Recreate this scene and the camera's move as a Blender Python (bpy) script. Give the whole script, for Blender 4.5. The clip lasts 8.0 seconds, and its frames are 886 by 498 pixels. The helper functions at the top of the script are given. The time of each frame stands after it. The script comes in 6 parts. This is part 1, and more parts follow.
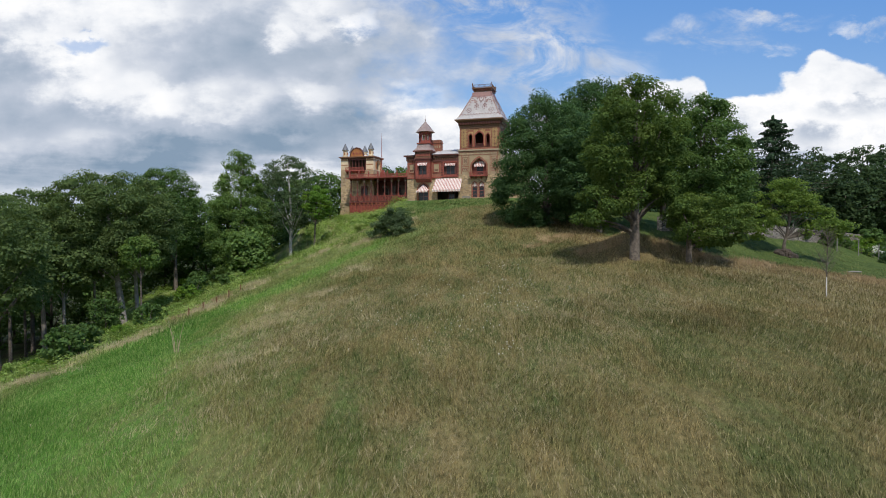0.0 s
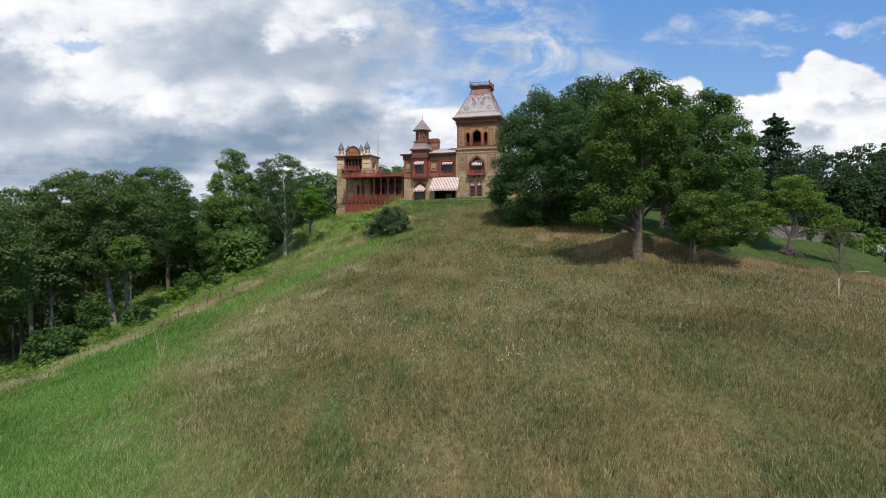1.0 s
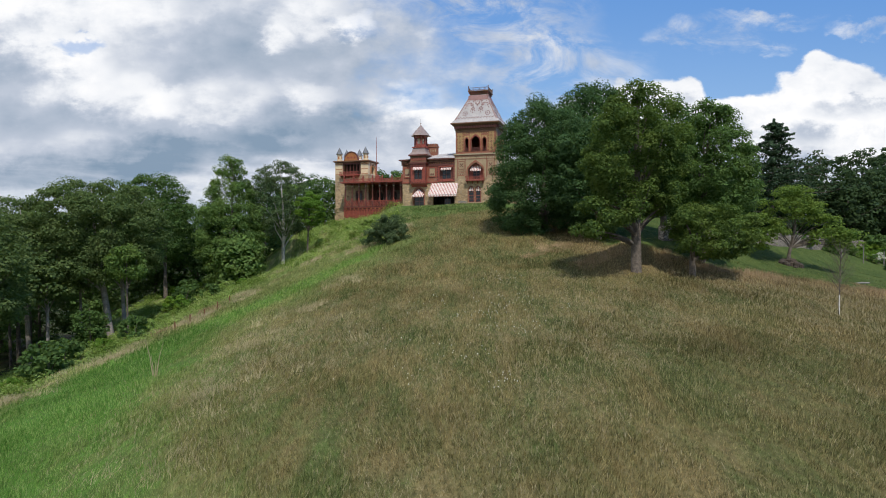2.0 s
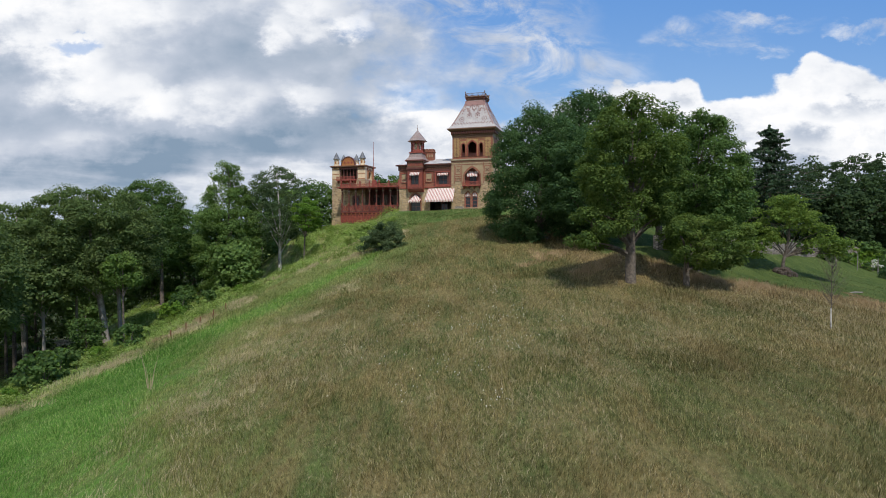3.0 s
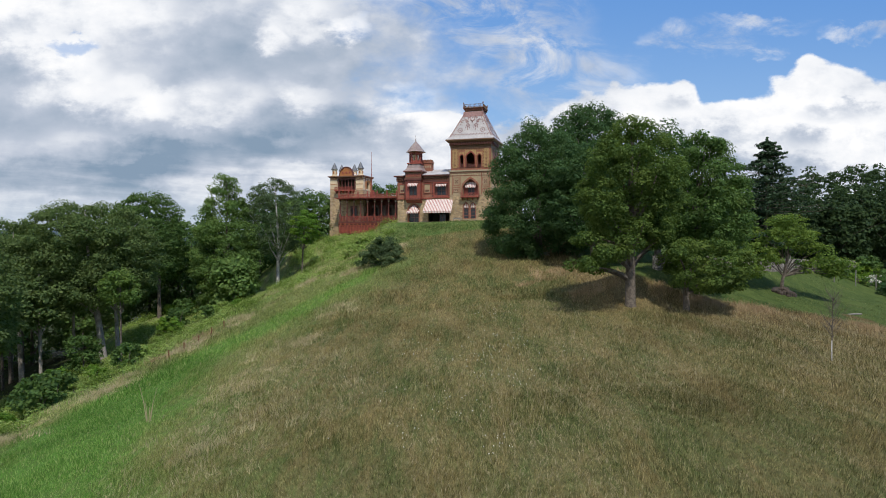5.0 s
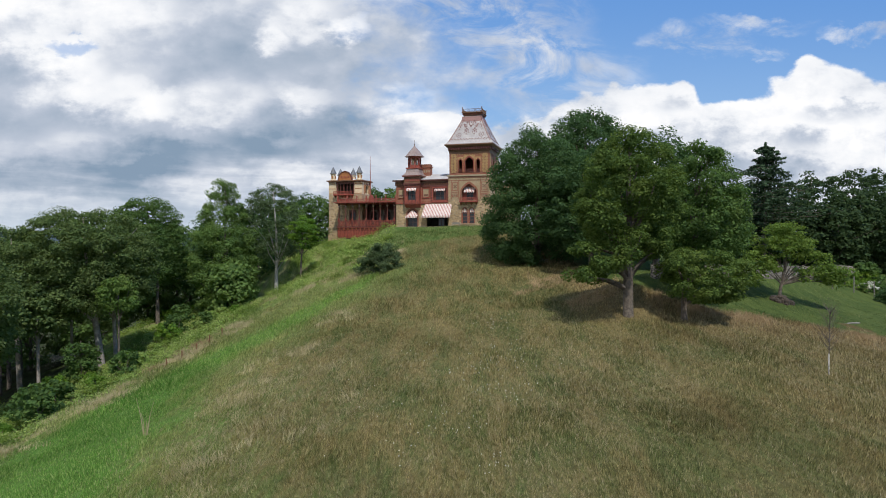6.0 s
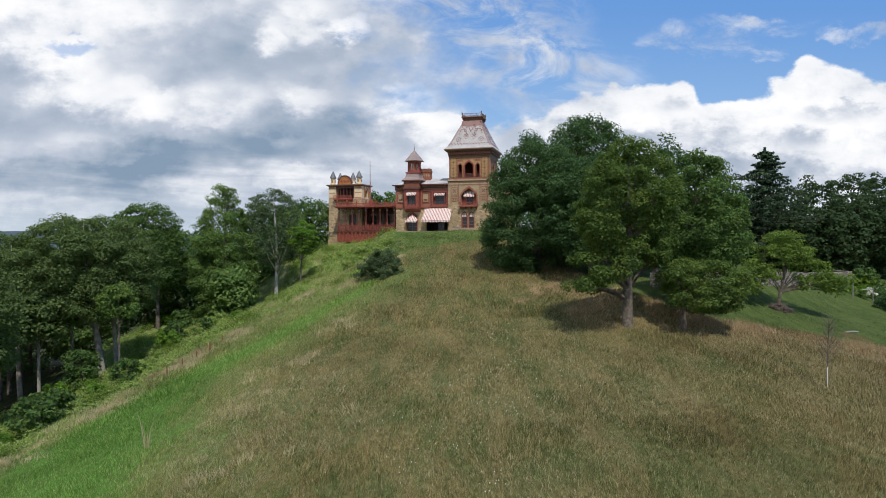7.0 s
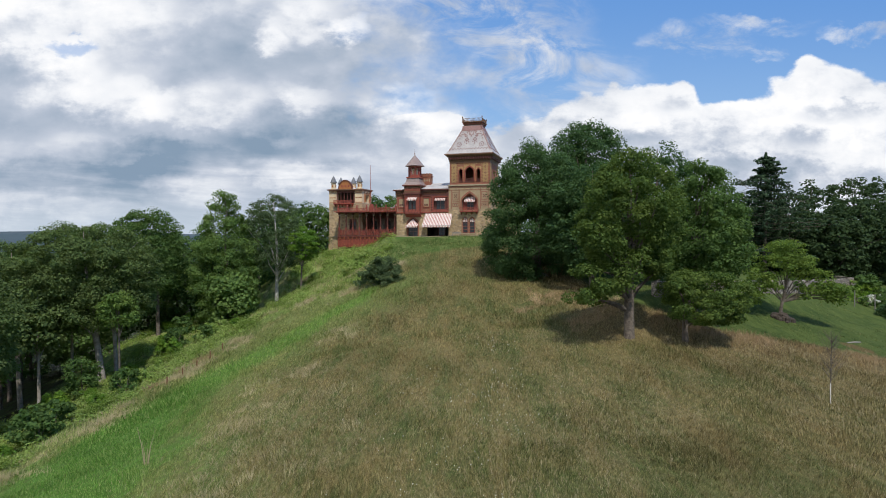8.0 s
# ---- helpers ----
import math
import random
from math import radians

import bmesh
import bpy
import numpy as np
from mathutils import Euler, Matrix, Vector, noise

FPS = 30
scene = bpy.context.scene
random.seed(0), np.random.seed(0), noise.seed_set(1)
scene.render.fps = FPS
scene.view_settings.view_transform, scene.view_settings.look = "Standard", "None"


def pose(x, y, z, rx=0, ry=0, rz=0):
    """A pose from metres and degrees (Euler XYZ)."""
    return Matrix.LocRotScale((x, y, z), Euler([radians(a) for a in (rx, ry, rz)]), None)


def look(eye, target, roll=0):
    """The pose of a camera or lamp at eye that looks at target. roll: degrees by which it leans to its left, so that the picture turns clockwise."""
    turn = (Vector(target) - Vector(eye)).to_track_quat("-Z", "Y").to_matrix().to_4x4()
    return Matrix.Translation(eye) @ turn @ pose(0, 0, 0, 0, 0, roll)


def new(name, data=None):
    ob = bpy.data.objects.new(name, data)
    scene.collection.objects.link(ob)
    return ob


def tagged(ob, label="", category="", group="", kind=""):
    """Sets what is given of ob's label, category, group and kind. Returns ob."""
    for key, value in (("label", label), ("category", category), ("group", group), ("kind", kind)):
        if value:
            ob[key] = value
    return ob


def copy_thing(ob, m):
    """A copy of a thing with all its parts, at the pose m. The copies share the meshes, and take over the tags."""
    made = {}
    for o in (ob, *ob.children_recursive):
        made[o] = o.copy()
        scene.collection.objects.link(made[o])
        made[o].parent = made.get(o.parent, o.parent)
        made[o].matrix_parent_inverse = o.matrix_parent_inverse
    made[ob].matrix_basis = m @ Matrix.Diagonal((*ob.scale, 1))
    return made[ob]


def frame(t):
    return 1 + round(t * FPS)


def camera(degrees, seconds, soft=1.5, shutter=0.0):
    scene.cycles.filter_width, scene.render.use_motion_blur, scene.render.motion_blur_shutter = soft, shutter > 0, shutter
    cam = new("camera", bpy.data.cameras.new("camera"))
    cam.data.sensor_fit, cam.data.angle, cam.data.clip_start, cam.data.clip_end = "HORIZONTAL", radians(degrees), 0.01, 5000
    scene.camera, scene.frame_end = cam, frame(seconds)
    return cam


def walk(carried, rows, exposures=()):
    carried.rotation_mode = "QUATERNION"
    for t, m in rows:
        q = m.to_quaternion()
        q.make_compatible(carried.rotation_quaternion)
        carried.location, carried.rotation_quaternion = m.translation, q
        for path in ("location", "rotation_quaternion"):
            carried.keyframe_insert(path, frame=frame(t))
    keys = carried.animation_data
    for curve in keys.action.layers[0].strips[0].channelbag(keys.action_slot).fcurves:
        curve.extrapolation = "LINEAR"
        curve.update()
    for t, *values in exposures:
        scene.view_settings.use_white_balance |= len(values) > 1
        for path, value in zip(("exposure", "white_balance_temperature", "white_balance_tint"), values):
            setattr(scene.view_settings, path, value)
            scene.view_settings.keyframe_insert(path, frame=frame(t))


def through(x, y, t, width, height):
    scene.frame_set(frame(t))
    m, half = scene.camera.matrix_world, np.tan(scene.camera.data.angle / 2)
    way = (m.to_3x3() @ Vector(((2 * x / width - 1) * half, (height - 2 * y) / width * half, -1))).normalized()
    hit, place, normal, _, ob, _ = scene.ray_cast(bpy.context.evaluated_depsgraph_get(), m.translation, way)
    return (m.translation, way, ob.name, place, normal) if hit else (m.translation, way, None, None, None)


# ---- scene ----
cam = camera(72.4, 8.0, soft=1.0)
METRES, EYE, TILT, LEAN, TURN = 8.2, 20.0, -1.65, 0.0, 0.0
ROWS = [
    (0.0, 0.0, 0.0, 0.0, 0.0, 0.0, 0.0),
    (0.5, 0.0081, 0.0839, -0.0068, -0.14, -0.01, 0.03),
    (1.0, 0.0103, 0.1995, -0.0006, -0.22, 0.0, 0.07),
    (1.5, 0.0187, 0.25, 0.0589, -0.18, 0.01, 0.15),
    (3.0, 0.0617, 0.2239, 0.2161, -0.44, 0.16, 0.12),
    (3.5, 0.0486, 0.2147, 0.2682, -0.54, 0.19, 0.13),
    (4.0, 0.0375, 0.2188, 0.3265, -0.6, 0.21, 0.13),
    (4.5, 0.0313, 0.2318, 0.3895, -0.66, 0.24, 0.11),
    (6.0, 0.0527, 0.2384, 0.5403, -0.77, 0.33, 0.09),
    (6.5, 0.0549, 0.2274, 0.5883, -0.77, 0.34, 0.09),
    (7.0, 0.0488, 0.2213, 0.6381, -0.81, 0.35, 0.1),
    (7.5, 0.0514, 0.2317, 0.6882, -0.79, 0.35, 0.12),
    (8.0, 0.0445, 0.2418, 0.7568, -0.77, 0.35, 0.12),
]
walk(cam, [(t, pose(0, 0, EYE, TILT, LEAN, TURN) @ pose(METRES * x, METRES * y, METRES * z, 90 + pitch, roll, yaw)) for t, x, y, z, yaw, pitch, roll in ROWS])

# ---- world, sun ----
SUN_AZ, SUN_EL = 14.0, 57.0          # degrees to the right of straight behind the first view; height
sun_way = Vector((math.sin(radians(SUN_AZ)) * math.cos(radians(SUN_EL)), -math.cos(radians(SUN_AZ)) * math.cos(radians(SUN_EL)), math.sin(radians(SUN_EL))))
sun_lamp = bpy.data.lights.new("sun", "SUN")
sun_lamp.energy, sun_lamp.angle, sun_lamp.color = 3.4, radians(1.2), (1.0, 0.95, 0.86)
sun = new("sun", sun_lamp)
sun.matrix_world = look(sun_way * 300, (0, 0, 0))


class Nodes:
    """Short calls that add nodes to a tree."""

    def __init__(self, tree):
        self.t, self.n, self.l = tree, tree.nodes, tree.links
        self.n.clear()

    def put(self, socket, value):
        if isinstance(value, bpy.types.NodeSocket):
            self.l.new(value, socket)
        elif isinstance(value, (tuple, list)) and len(value) == 3 and socket.type == "RGBA":
            socket.default_value = (*value, 1)
        else:
            socket.default_value = value

    def math(self, op, a, b=0.0, clamp=False):
        k = self.n.new("ShaderNodeMath")
        k.operation, k.use_clamp = op, clamp
        self.put(k.inputs[0], a), self.put(k.inputs[1], b)
        return k.outputs[0]

    def add(self, a, b): return self.math("ADD", a, b)
    def sub(self, a, b): return self.math("SUBTRACT", a, b)
    def mul(self, a, b): return self.math("MULTIPLY", a, b)

    def step(self, x, lo, hi, a=0.0, b=1.0):
        k = self.n.new("ShaderNodeMapRange")
        k.interpolation_type = "SMOOTHSTEP"
        for i, v in enumerate((x, lo, hi, a, b)):
            self.put(k.inputs[i], v)
        return k.outputs[0]

    def noise(self, vec, scale, detail=4.0, rough=0.55, warp=0.0, colour=False):
        k = self.n.new("ShaderNodeTexNoise")
        self.put(k.inputs["Vector"], vec)
        k.inputs["Scale"].default_value, k.inputs["Detail"].default_value = scale, detail
        k.inputs["Roughness"].default_value, k.inputs["Distortion"].default_value = rough, warp
        return k.outputs["Color" if colour else "Fac"]

    def voronoi(self, vec, scale, feature="F1", out="Distance"):
        k = self.n.new("ShaderNodeTexVoronoi")
        k.feature = feature
        self.put(k.inputs["Vector"], vec)
        k.inputs["Scale"].default_value = scale
        return k.outputs[out]

    def mix(self, f, a, b, mode="MIX"):
        k = self.n.new("ShaderNodeMix")
        k.data_type, k.blend_type = "RGBA", mode
        self.put(k.inputs[0], f), self.put(k.inputs[6], a), self.put(k.inputs[7], b)
        return k.outputs[2]

    def vec(self, x, y, z):
        k = self.n.new("ShaderNodeCombineXYZ")
        for i, v in enumerate((x, y, z)):
            self.put(k.inputs[i], v)
        return k.outputs[0]

    def split(self, v):
        k = self.n.new("ShaderNodeSeparateXYZ")
        self.put(k.inputs[0], v)
        return k.outputs

    def vscale(self, v, s):
        k = self.n.new("ShaderNodeVectorMath")
        k.operation = "MULTIPLY"
        self.put(k.inputs[0], v)
        k.inputs[1].default_value = s
        return k.outputs[0]

    def bump(self, height, strength, dist):
        k = self.n.new("ShaderNodeBump")
        k.inputs["Strength"].default_value, k.inputs["Distance"].default_value = strength, dist
        self.put(k.inputs["Height"], height)
        return k.outputs[0]

    def position(self): return self.n.new("ShaderNodeNewGeometry").outputs["Position"]
    def island(self): return self.n.new("ShaderNodeNewGeometry").outputs["Random Per Island"]
    def each(self): return self.n.new("ShaderNodeObjectInfo").outputs["Random"]
    def local(self): return self.n.new("ShaderNodeTexCoord").outputs["Object"]


# The sky: blue with a broken deck of cloud over one side and a bank of cumulus low on the other.
world = bpy.data.worlds.new("sky")
scene.world = world
world.use_nodes = True
w = Nodes(world.node_tree)
way = w.n.new("ShaderNodeTexCoord").outputs["Generated"]
sky = w.n.new("ShaderNodeTexSky")
sky.sky_type, sky.sun_disc = "NISHITA", False
sky.sun_elevation, sky.sun_rotation = radians(SUN_EL), radians(180 - SUN_AZ)
dx, dy, dz = w.split(way)
ahead = w.math("MAXIMUM", w.math("ABSOLUTE", dy), 0.12)
sx, sz = w.math("DIVIDE", dx, ahead), w.math("DIVIDE", w.math("MAXIMUM", dz, 0.0), ahead)
big = w.noise(w.vec(sx, w.mul(sz, 1.8), 0.0), 2.6, 5, 0.55, 0.3)
mid = w.noise(w.vec(w.add(sx, 3.1), w.mul(sz, 1.7), 1.0), 6.0, 9, 0.55, 0.12)
mid2 = w.noise(w.vec(w.add(sx, 5.3), w.mul(sz, 1.7), 7.0), 6.0, 8, 0.55, 0.12)
fine = w.noise(w.vec(w.add(sx, 7.7), w.mul(sz, 1.5), 2.0), 19.0, 7, 0.6, 0.08)
lumps = w.sub(1.0, w.voronoi(w.vec(w.add(sx, w.mul(mid, 0.10)), w.mul(w.add(sz, w.mul(mid2, 0.08)), 1.25), 0.0), 15.0, "SMOOTH_F1"))
puffs = w.sub(1.0, w.voronoi(w.vec(w.add(sx, w.mul(mid2, 0.16)), w.mul(w.add(sz, w.mul(mid, 0.12)), 1.7), 3.0), 8.5, "SMOOTH_F1"))
tufts = w.sub(1.0, w.voronoi(w.vec(w.add(sx, w.mul(fine, 0.07)), w.mul(w.add(sz, w.mul(mid, 0.09)), 1.6), 9.0), 21.0, "SMOOTH_F1"))
ux = w.add(sx, w.add(w.mul(w.sub(mid, 0.5), 0.15), w.mul(w.sub(fine, 0.5), 0.07)))
uz = w.add(sz, w.add(w.mul(w.sub(mid2, 0.5), 0.09), w.mul(w.sub(fine, 0.5), 0.05)))


def cloud_at(x, z, rx, rz, amount=1.0, edge=-0.1):
    """A ragged soft patch of sky round a bearing x and a height z."""
    a, c = w.math("DIVIDE", w.sub(ux, x), rx), w.math("DIVIDE", w.sub(uz, z), rz)
    return w.step(w.add(w.mul(a, a), w.mul(c, c)), 1.45, edge, 0.0, amount)


def sum_of(items):
    total = items[0]
    for q in items[1:]:
        total = w.add(total, q)
    return total


wob = w.add(w.mul(w.sub(mid, 0.5), 0.30), w.mul(w.sub(fine, 0.5), 0.16))
deck = w.step(w.add(w.sub(w.add(0.0, w.mul(w.sub(0.30, sz), 0.35)), sx), w.add(w.mul(wob, 1.5), w.mul(w.sub(big, 0.5), 0.4))), -0.10, 0.17)
deck = w.math("MULTIPLY", deck, w.sub(1.0, cloud_at(-0.59, 0.306, 0.036, 0.011, 0.6)))
bank_top = w.add(w.add(w.add(0.215, w.step(sx, 0.22, 0.39, 0.0, 0.052)), w.add(w.step(sx, 0.40, 0.445, 0.0, -0.036), w.add(w.step(sx, 0.45, 0.64, 0.0, 0.058), w.step(sx, 0.66, 0.73, 0.0, -0.02)))),
                 w.add(w.mul(w.sub(mid, 0.5), 0.075), w.add(w.mul(w.sub(fine, 0.5), 0.05), w.mul(w.sub(lumps, 0.62), 0.10))))
bank = w.step(w.sub(bank_top, sz), -0.004, 0.014)
streak = w.noise(w.vec(w.add(w.mul(sx, 1.0), w.mul(sz, -1.2)), w.mul(w.add(sz, w.mul(sx, 0.25)), 2.6), 4.0), 5.6, 9, 0.66, 0.7)
veil = w.mul(w.step(streak, 0.36, 0.62), w.math("ADD", cloud_at(0.06, 0.36, 0.20, 0.09, 0.95), cloud_at(0.20, 0.26, 0.15, 0.075, 0.85), True))
wisps = w.mul(w.step(streak, 0.34, 0.62), sum_of([cloud_at(0.45, 0.315, 0.085, 0.024, 0.95), cloud_at(0.55, 0.338, 0.085, 0.016, 0.95), cloud_at(0.535, 0.300, 0.05, 0.010, 0.8), cloud_at(0.715, 0.328, 0.06, 0.013, 0.9)]))
cover = w.math("MAXIMUM", w.math("MAXIMUM", deck, bank), w.math("MAXIMUM", veil, wisps), True)
lit = sum_of([cloud_at(-0.62, 0.36, 0.24, 0.10, 0.55), cloud_at(-0.63, 0.285, 0.09, 0.05, 0.5), cloud_at(-0.52, 0.225, 0.08, 0.05, 0.65), cloud_at(-0.265, 0.325, 0.035, 0.028, 0.8), cloud_at(-0.135, 0.338, 0.034, 0.024, 0.9),
              cloud_at(-0.21, 0.36, 0.07, 0.035, 0.45), cloud_at(-0.39, 0.215, 0.11, 0.04, 0.5), cloud_at(-0.215, 0.225, 0.06, 0.025, 0.5), cloud_at(-0.04, 0.235, 0.05, 0.02, 0.6), cloud_at(-0.03, 0.17, 0.12, 0.06, 0.75), cloud_at(-0.42, 0.09, 0.06, 0.02, 0.5),
              cloud_at(-0.22, 0.10, 0.10, 0.025, 0.55), cloud_at(-0.60, 0.12, 0.16, 0.03, 0.12), cloud_at(-0.65, 0.05, 0.2, 0.03, 0.3), cloud_at(0.55, 0.17, 0.36, 0.15, 1.0), cloud_at(0.10, 0.18, 0.20, 0.04, 0.35), cloud_at(0.13, 0.12, 0.12, 0.04, 0.3), cloud_at(-0.68, 0.39, 0.2, 0.05, 0.3)])
dim = sum_of([cloud_at(-0.58, 0.095, 0.22, 0.03, 0.45), cloud_at(-0.36, 0.30, 0.22, 0.06, 0.30), cloud_at(-0.10, 0.29, 0.16, 0.05, 0.25), cloud_at(-0.70, 0.26, 0.09, 0.05, 0.35), cloud_at(-0.45, 0.125, 0.16, 0.03, 0.55), cloud_at(-0.70, 0.19, 0.2, 0.04, 0.3), cloud_at(-0.17, 0.165, 0.2, 0.05, 0.55), cloud_at(-0.33, 0.15, 0.12, 0.03, 0.3),
              cloud_at(0.67, 0.205, 0.07, 0.018, 0.5), cloud_at(0.63, 0.17, 0.06, 0.02, 0.4), cloud_at(0.5, 0.09, 0.3, 0.045, 0.7), cloud_at(0.22, 0.165, 0.16, 0.035, 0.35), cloud_at(0.48, 0.145, 0.34, 0.035, 0.38), cloud_at(0.40, 0.215, 0.05, 0.02, 0.35)])
relief = w.add(w.mul(w.sub(mid, 0.5), 1.0), w.add(w.mul(w.sub(fine, 0.5), 0.7), w.add(w.mul(w.sub(puffs, 0.55), 0.75), w.mul(w.sub(tufts, 0.55), 0.5))))
broken = w.step(w.add(w.mul(mid2, 0.6), w.mul(fine, 0.4)), 0.33, 0.66, 0.35, 1.0)
white = w.math("ADD", w.sub(w.add(0.50, w.mul(w.mul(lit, broken), 0.62)), w.mul(dim, 0.72)), w.mul(relief, 0.5), True)
layers = w.noise(w.vec(w.mul(sx, 1.6), w.mul(w.add(sz, w.mul(sx, 0.05)), 13.0), 12.0), 3.2, 6, 0.6, 0.4)
low_sky = w.mul(w.step(sz, 0.17, 0.09), w.step(sx, 0.05, -0.1))
white = w.math("SUBTRACT", white, w.mul(low_sky, w.add(0.08, w.mul(w.sub(0.5, layers), 0.75))), True)
tone = w.n.new("ShaderNodeValToRGB")
for q, c in ((0.0, (0.235, 0.325, 0.44)), (0.45, (0.52, 0.575, 0.675)), (0.78, (0.86, 0.88, 0.92)), (1.0, (0.98, 0.98, 0.99))):
    e = tone.color_ramp.elements.new(q) if q not in (0.0, 1.0) else tone.color_ramp.elements[0 if q == 0.0 else -1]
    e.color = (*c, 1)
w.l.new(white, tone.inputs[0])
cloud = tone.outputs[0]
cloud = w.mix(w.step(sz, 0.10, 0.0, 0.0, 0.55), cloud, (0.58, 0.67, 0.76))
blue = w.mix(w.step(sz, 0.0, 0.45), (0.38, 0.61, 0.91), (0.13, 0.345, 0.80))
sky_colour = w.mix(1.0, sky.outputs[0], (0.085, 0.085, 0.085), "MULTIPLY")
clear = w.mix(0.75, sky_colour, blue)
ground_glow = w.mix(w.step(dz, -0.02, 0.0), (0.08, 0.09, 0.06), w.mix(cover, clear, cloud))
back = w.n.new("ShaderNodeBackground")
w.put(back.inputs[0], ground_glow)
back.inputs[1].default_value = 1.03
w.l.new(back.outputs[0], w.n.new("ShaderNodeOutputWorld").inputs[0])


# ---- materials ----
def material(name, build):
    """A node material; build(nodes) returns colour, roughness, height or None, metal."""
    m = bpy.data.materials.new(name)
    m.use_nodes = True
    k = Nodes(m.node_tree)
    colour, rough, height, metal = build(k)
    b = k.n.new("ShaderNodeBsdfPrincipled")
    k.put(b.inputs["Base Color"], colour), k.put(b.inputs["Roughness"], rough)
    b.inputs["Metallic"].default_value = metal
    if height is not None:
        k.l.new(k.bump(height[0], height[1], height[2]), b.inputs["Normal"])
    k.l.new(b.outputs[0], k.n.new("ShaderNodeOutputMaterial").inputs[0])
    return m


def plain(name, a, b, scale=3.0, rough=0.7, bump=0.3, metal=0.0, fine=20.0, dist=0.02):
    """Two tones in blotches, with fine grain."""
    def build(k):
        p = k.local()
        n1, n2 = k.noise(p, scale, 4, 0.6), k.noise(p, fine, 3, 0.6)
        c = k.mix(k.step(k.add(k.mul(n1, 0.65), k.mul(n2, 0.35)), 0.36, 0.64), a, b)
        return c, k.step(n1, 0.3, 0.7, rough - 0.08, rough + 0.08), (n2, bump, dist), metal
    return material(name, build)


def rubble(name, tones, mortar, scale):
    """Irregular coursed stone with recessed joints."""
    def build(k):
        p = k.vscale(k.local(), (1.0, 1.0, 1.75))
        warp = k.mix(0.06, p, k.noise(p, 1.5, 3, 0.6, 0, True))
        cell, edge = k.voronoi(warp, scale, "F1", "Color"), k.voronoi(warp, scale, "DISTANCE_TO_EDGE")
        r, g, _ = k.split(cell)
        stone = k.mix(k.step(r, 0.25, 0.75), tones[0], tones[1])
        stone = k.mix(k.step(g, 0.6, 0.95, 0, 0.8), stone, tones[2])
        stone = k.mix(k.step(k.noise(k.local(), 0.35, 4, 0.6), 0.4, 0.7, 0, 0.5), stone, (tones[0][0] * 0.6, tones[0][1] * 0.6, tones[0][2] * 0.6))
        c = k.mix(k.step(edge, 0.03, 0.09), mortar, stone)
        return c, 0.9, (k.step(edge, 0.02, 0.14), 0.6, 0.05), 0.0
    return material(name, build)


def brick(name, a, b, mortar, width=0.24, height=0.08):
    def build(k):
        x, y, z = k.split(k.local())
        t = k.n.new("ShaderNodeTexBrick")
        k.put(t.inputs["Vector"], k.vec(k.add(x, y), z, 0.0))
        k.put(t.inputs["Color1"], a), k.put(t.inputs["Color2"], b), k.put(t.inputs["Mortar"], mortar)
        t.inputs["Scale"].default_value = 1.0
        t.inputs["Brick Width"].default_value, t.inputs["Row Height"].default_value = width, height
        t.inputs["Mortar Size"].default_value = 0.008
        c = k.mix(k.step(k.noise(k.local(), 0.8, 4, 0.6), 0.35, 0.7, 0, 0.45), t.outputs[0], (a[0] * 0.6, a[1] * 0.55, a[2] * 0.5))
        return c, 0.85, (t.outputs[1], -0.4, 0.01), 0.0
    return material(name, build)


def striped(name, a, b, pitch):
    """Woven awning cloth with stripes down its slope."""
    def build(k):
        x, y, z = k.split(k.local())
        s = k.math("FRACT", k.math("DIVIDE", x, pitch))
        n = k.noise(k.local(), 1.4, 3, 0.6)
        c = k.mix(k.step(s, 0.57, 0.64), a, b)
        c = k.mix(k.step(n, 0.4, 0.75, 0, 0.22), c, (0.45, 0.38, 0.33))
        return c, 0.85, (k.noise(k.local(), 60, 2), 0.1, 0.01), 0.0
    return material(name, build)


def slates(name, a, b, c0, row=0.22):
    def build(k):
        p = k.local()
        x, y, z = k.split(p)
        t = k.n.new("ShaderNodeTexBrick")
        k.put(t.inputs["Vector"], k.vec(k.add(x, y), z, 0.0))
        k.put(t.inputs["Color1"], a), k.put(t.inputs["Color2"], b), k.put(t.inputs["Mortar"], c0)
        t.inputs["Scale"].default_value = 1.0
        t.inputs["Brick Width"].default_value, t.inputs["Row Height"].default_value = 0.3, row
        t.inputs["Mortar Size"].default_value = 0.012
        col = k.mix(k.step(k.noise(p, 0.6, 4, 0.6), 0.35, 0.7, 0, 0.4), t.outputs[0], c0)
        return col, 0.62, (t.outputs[1], -0.4, 0.02), 0.0
    return material(name, build)


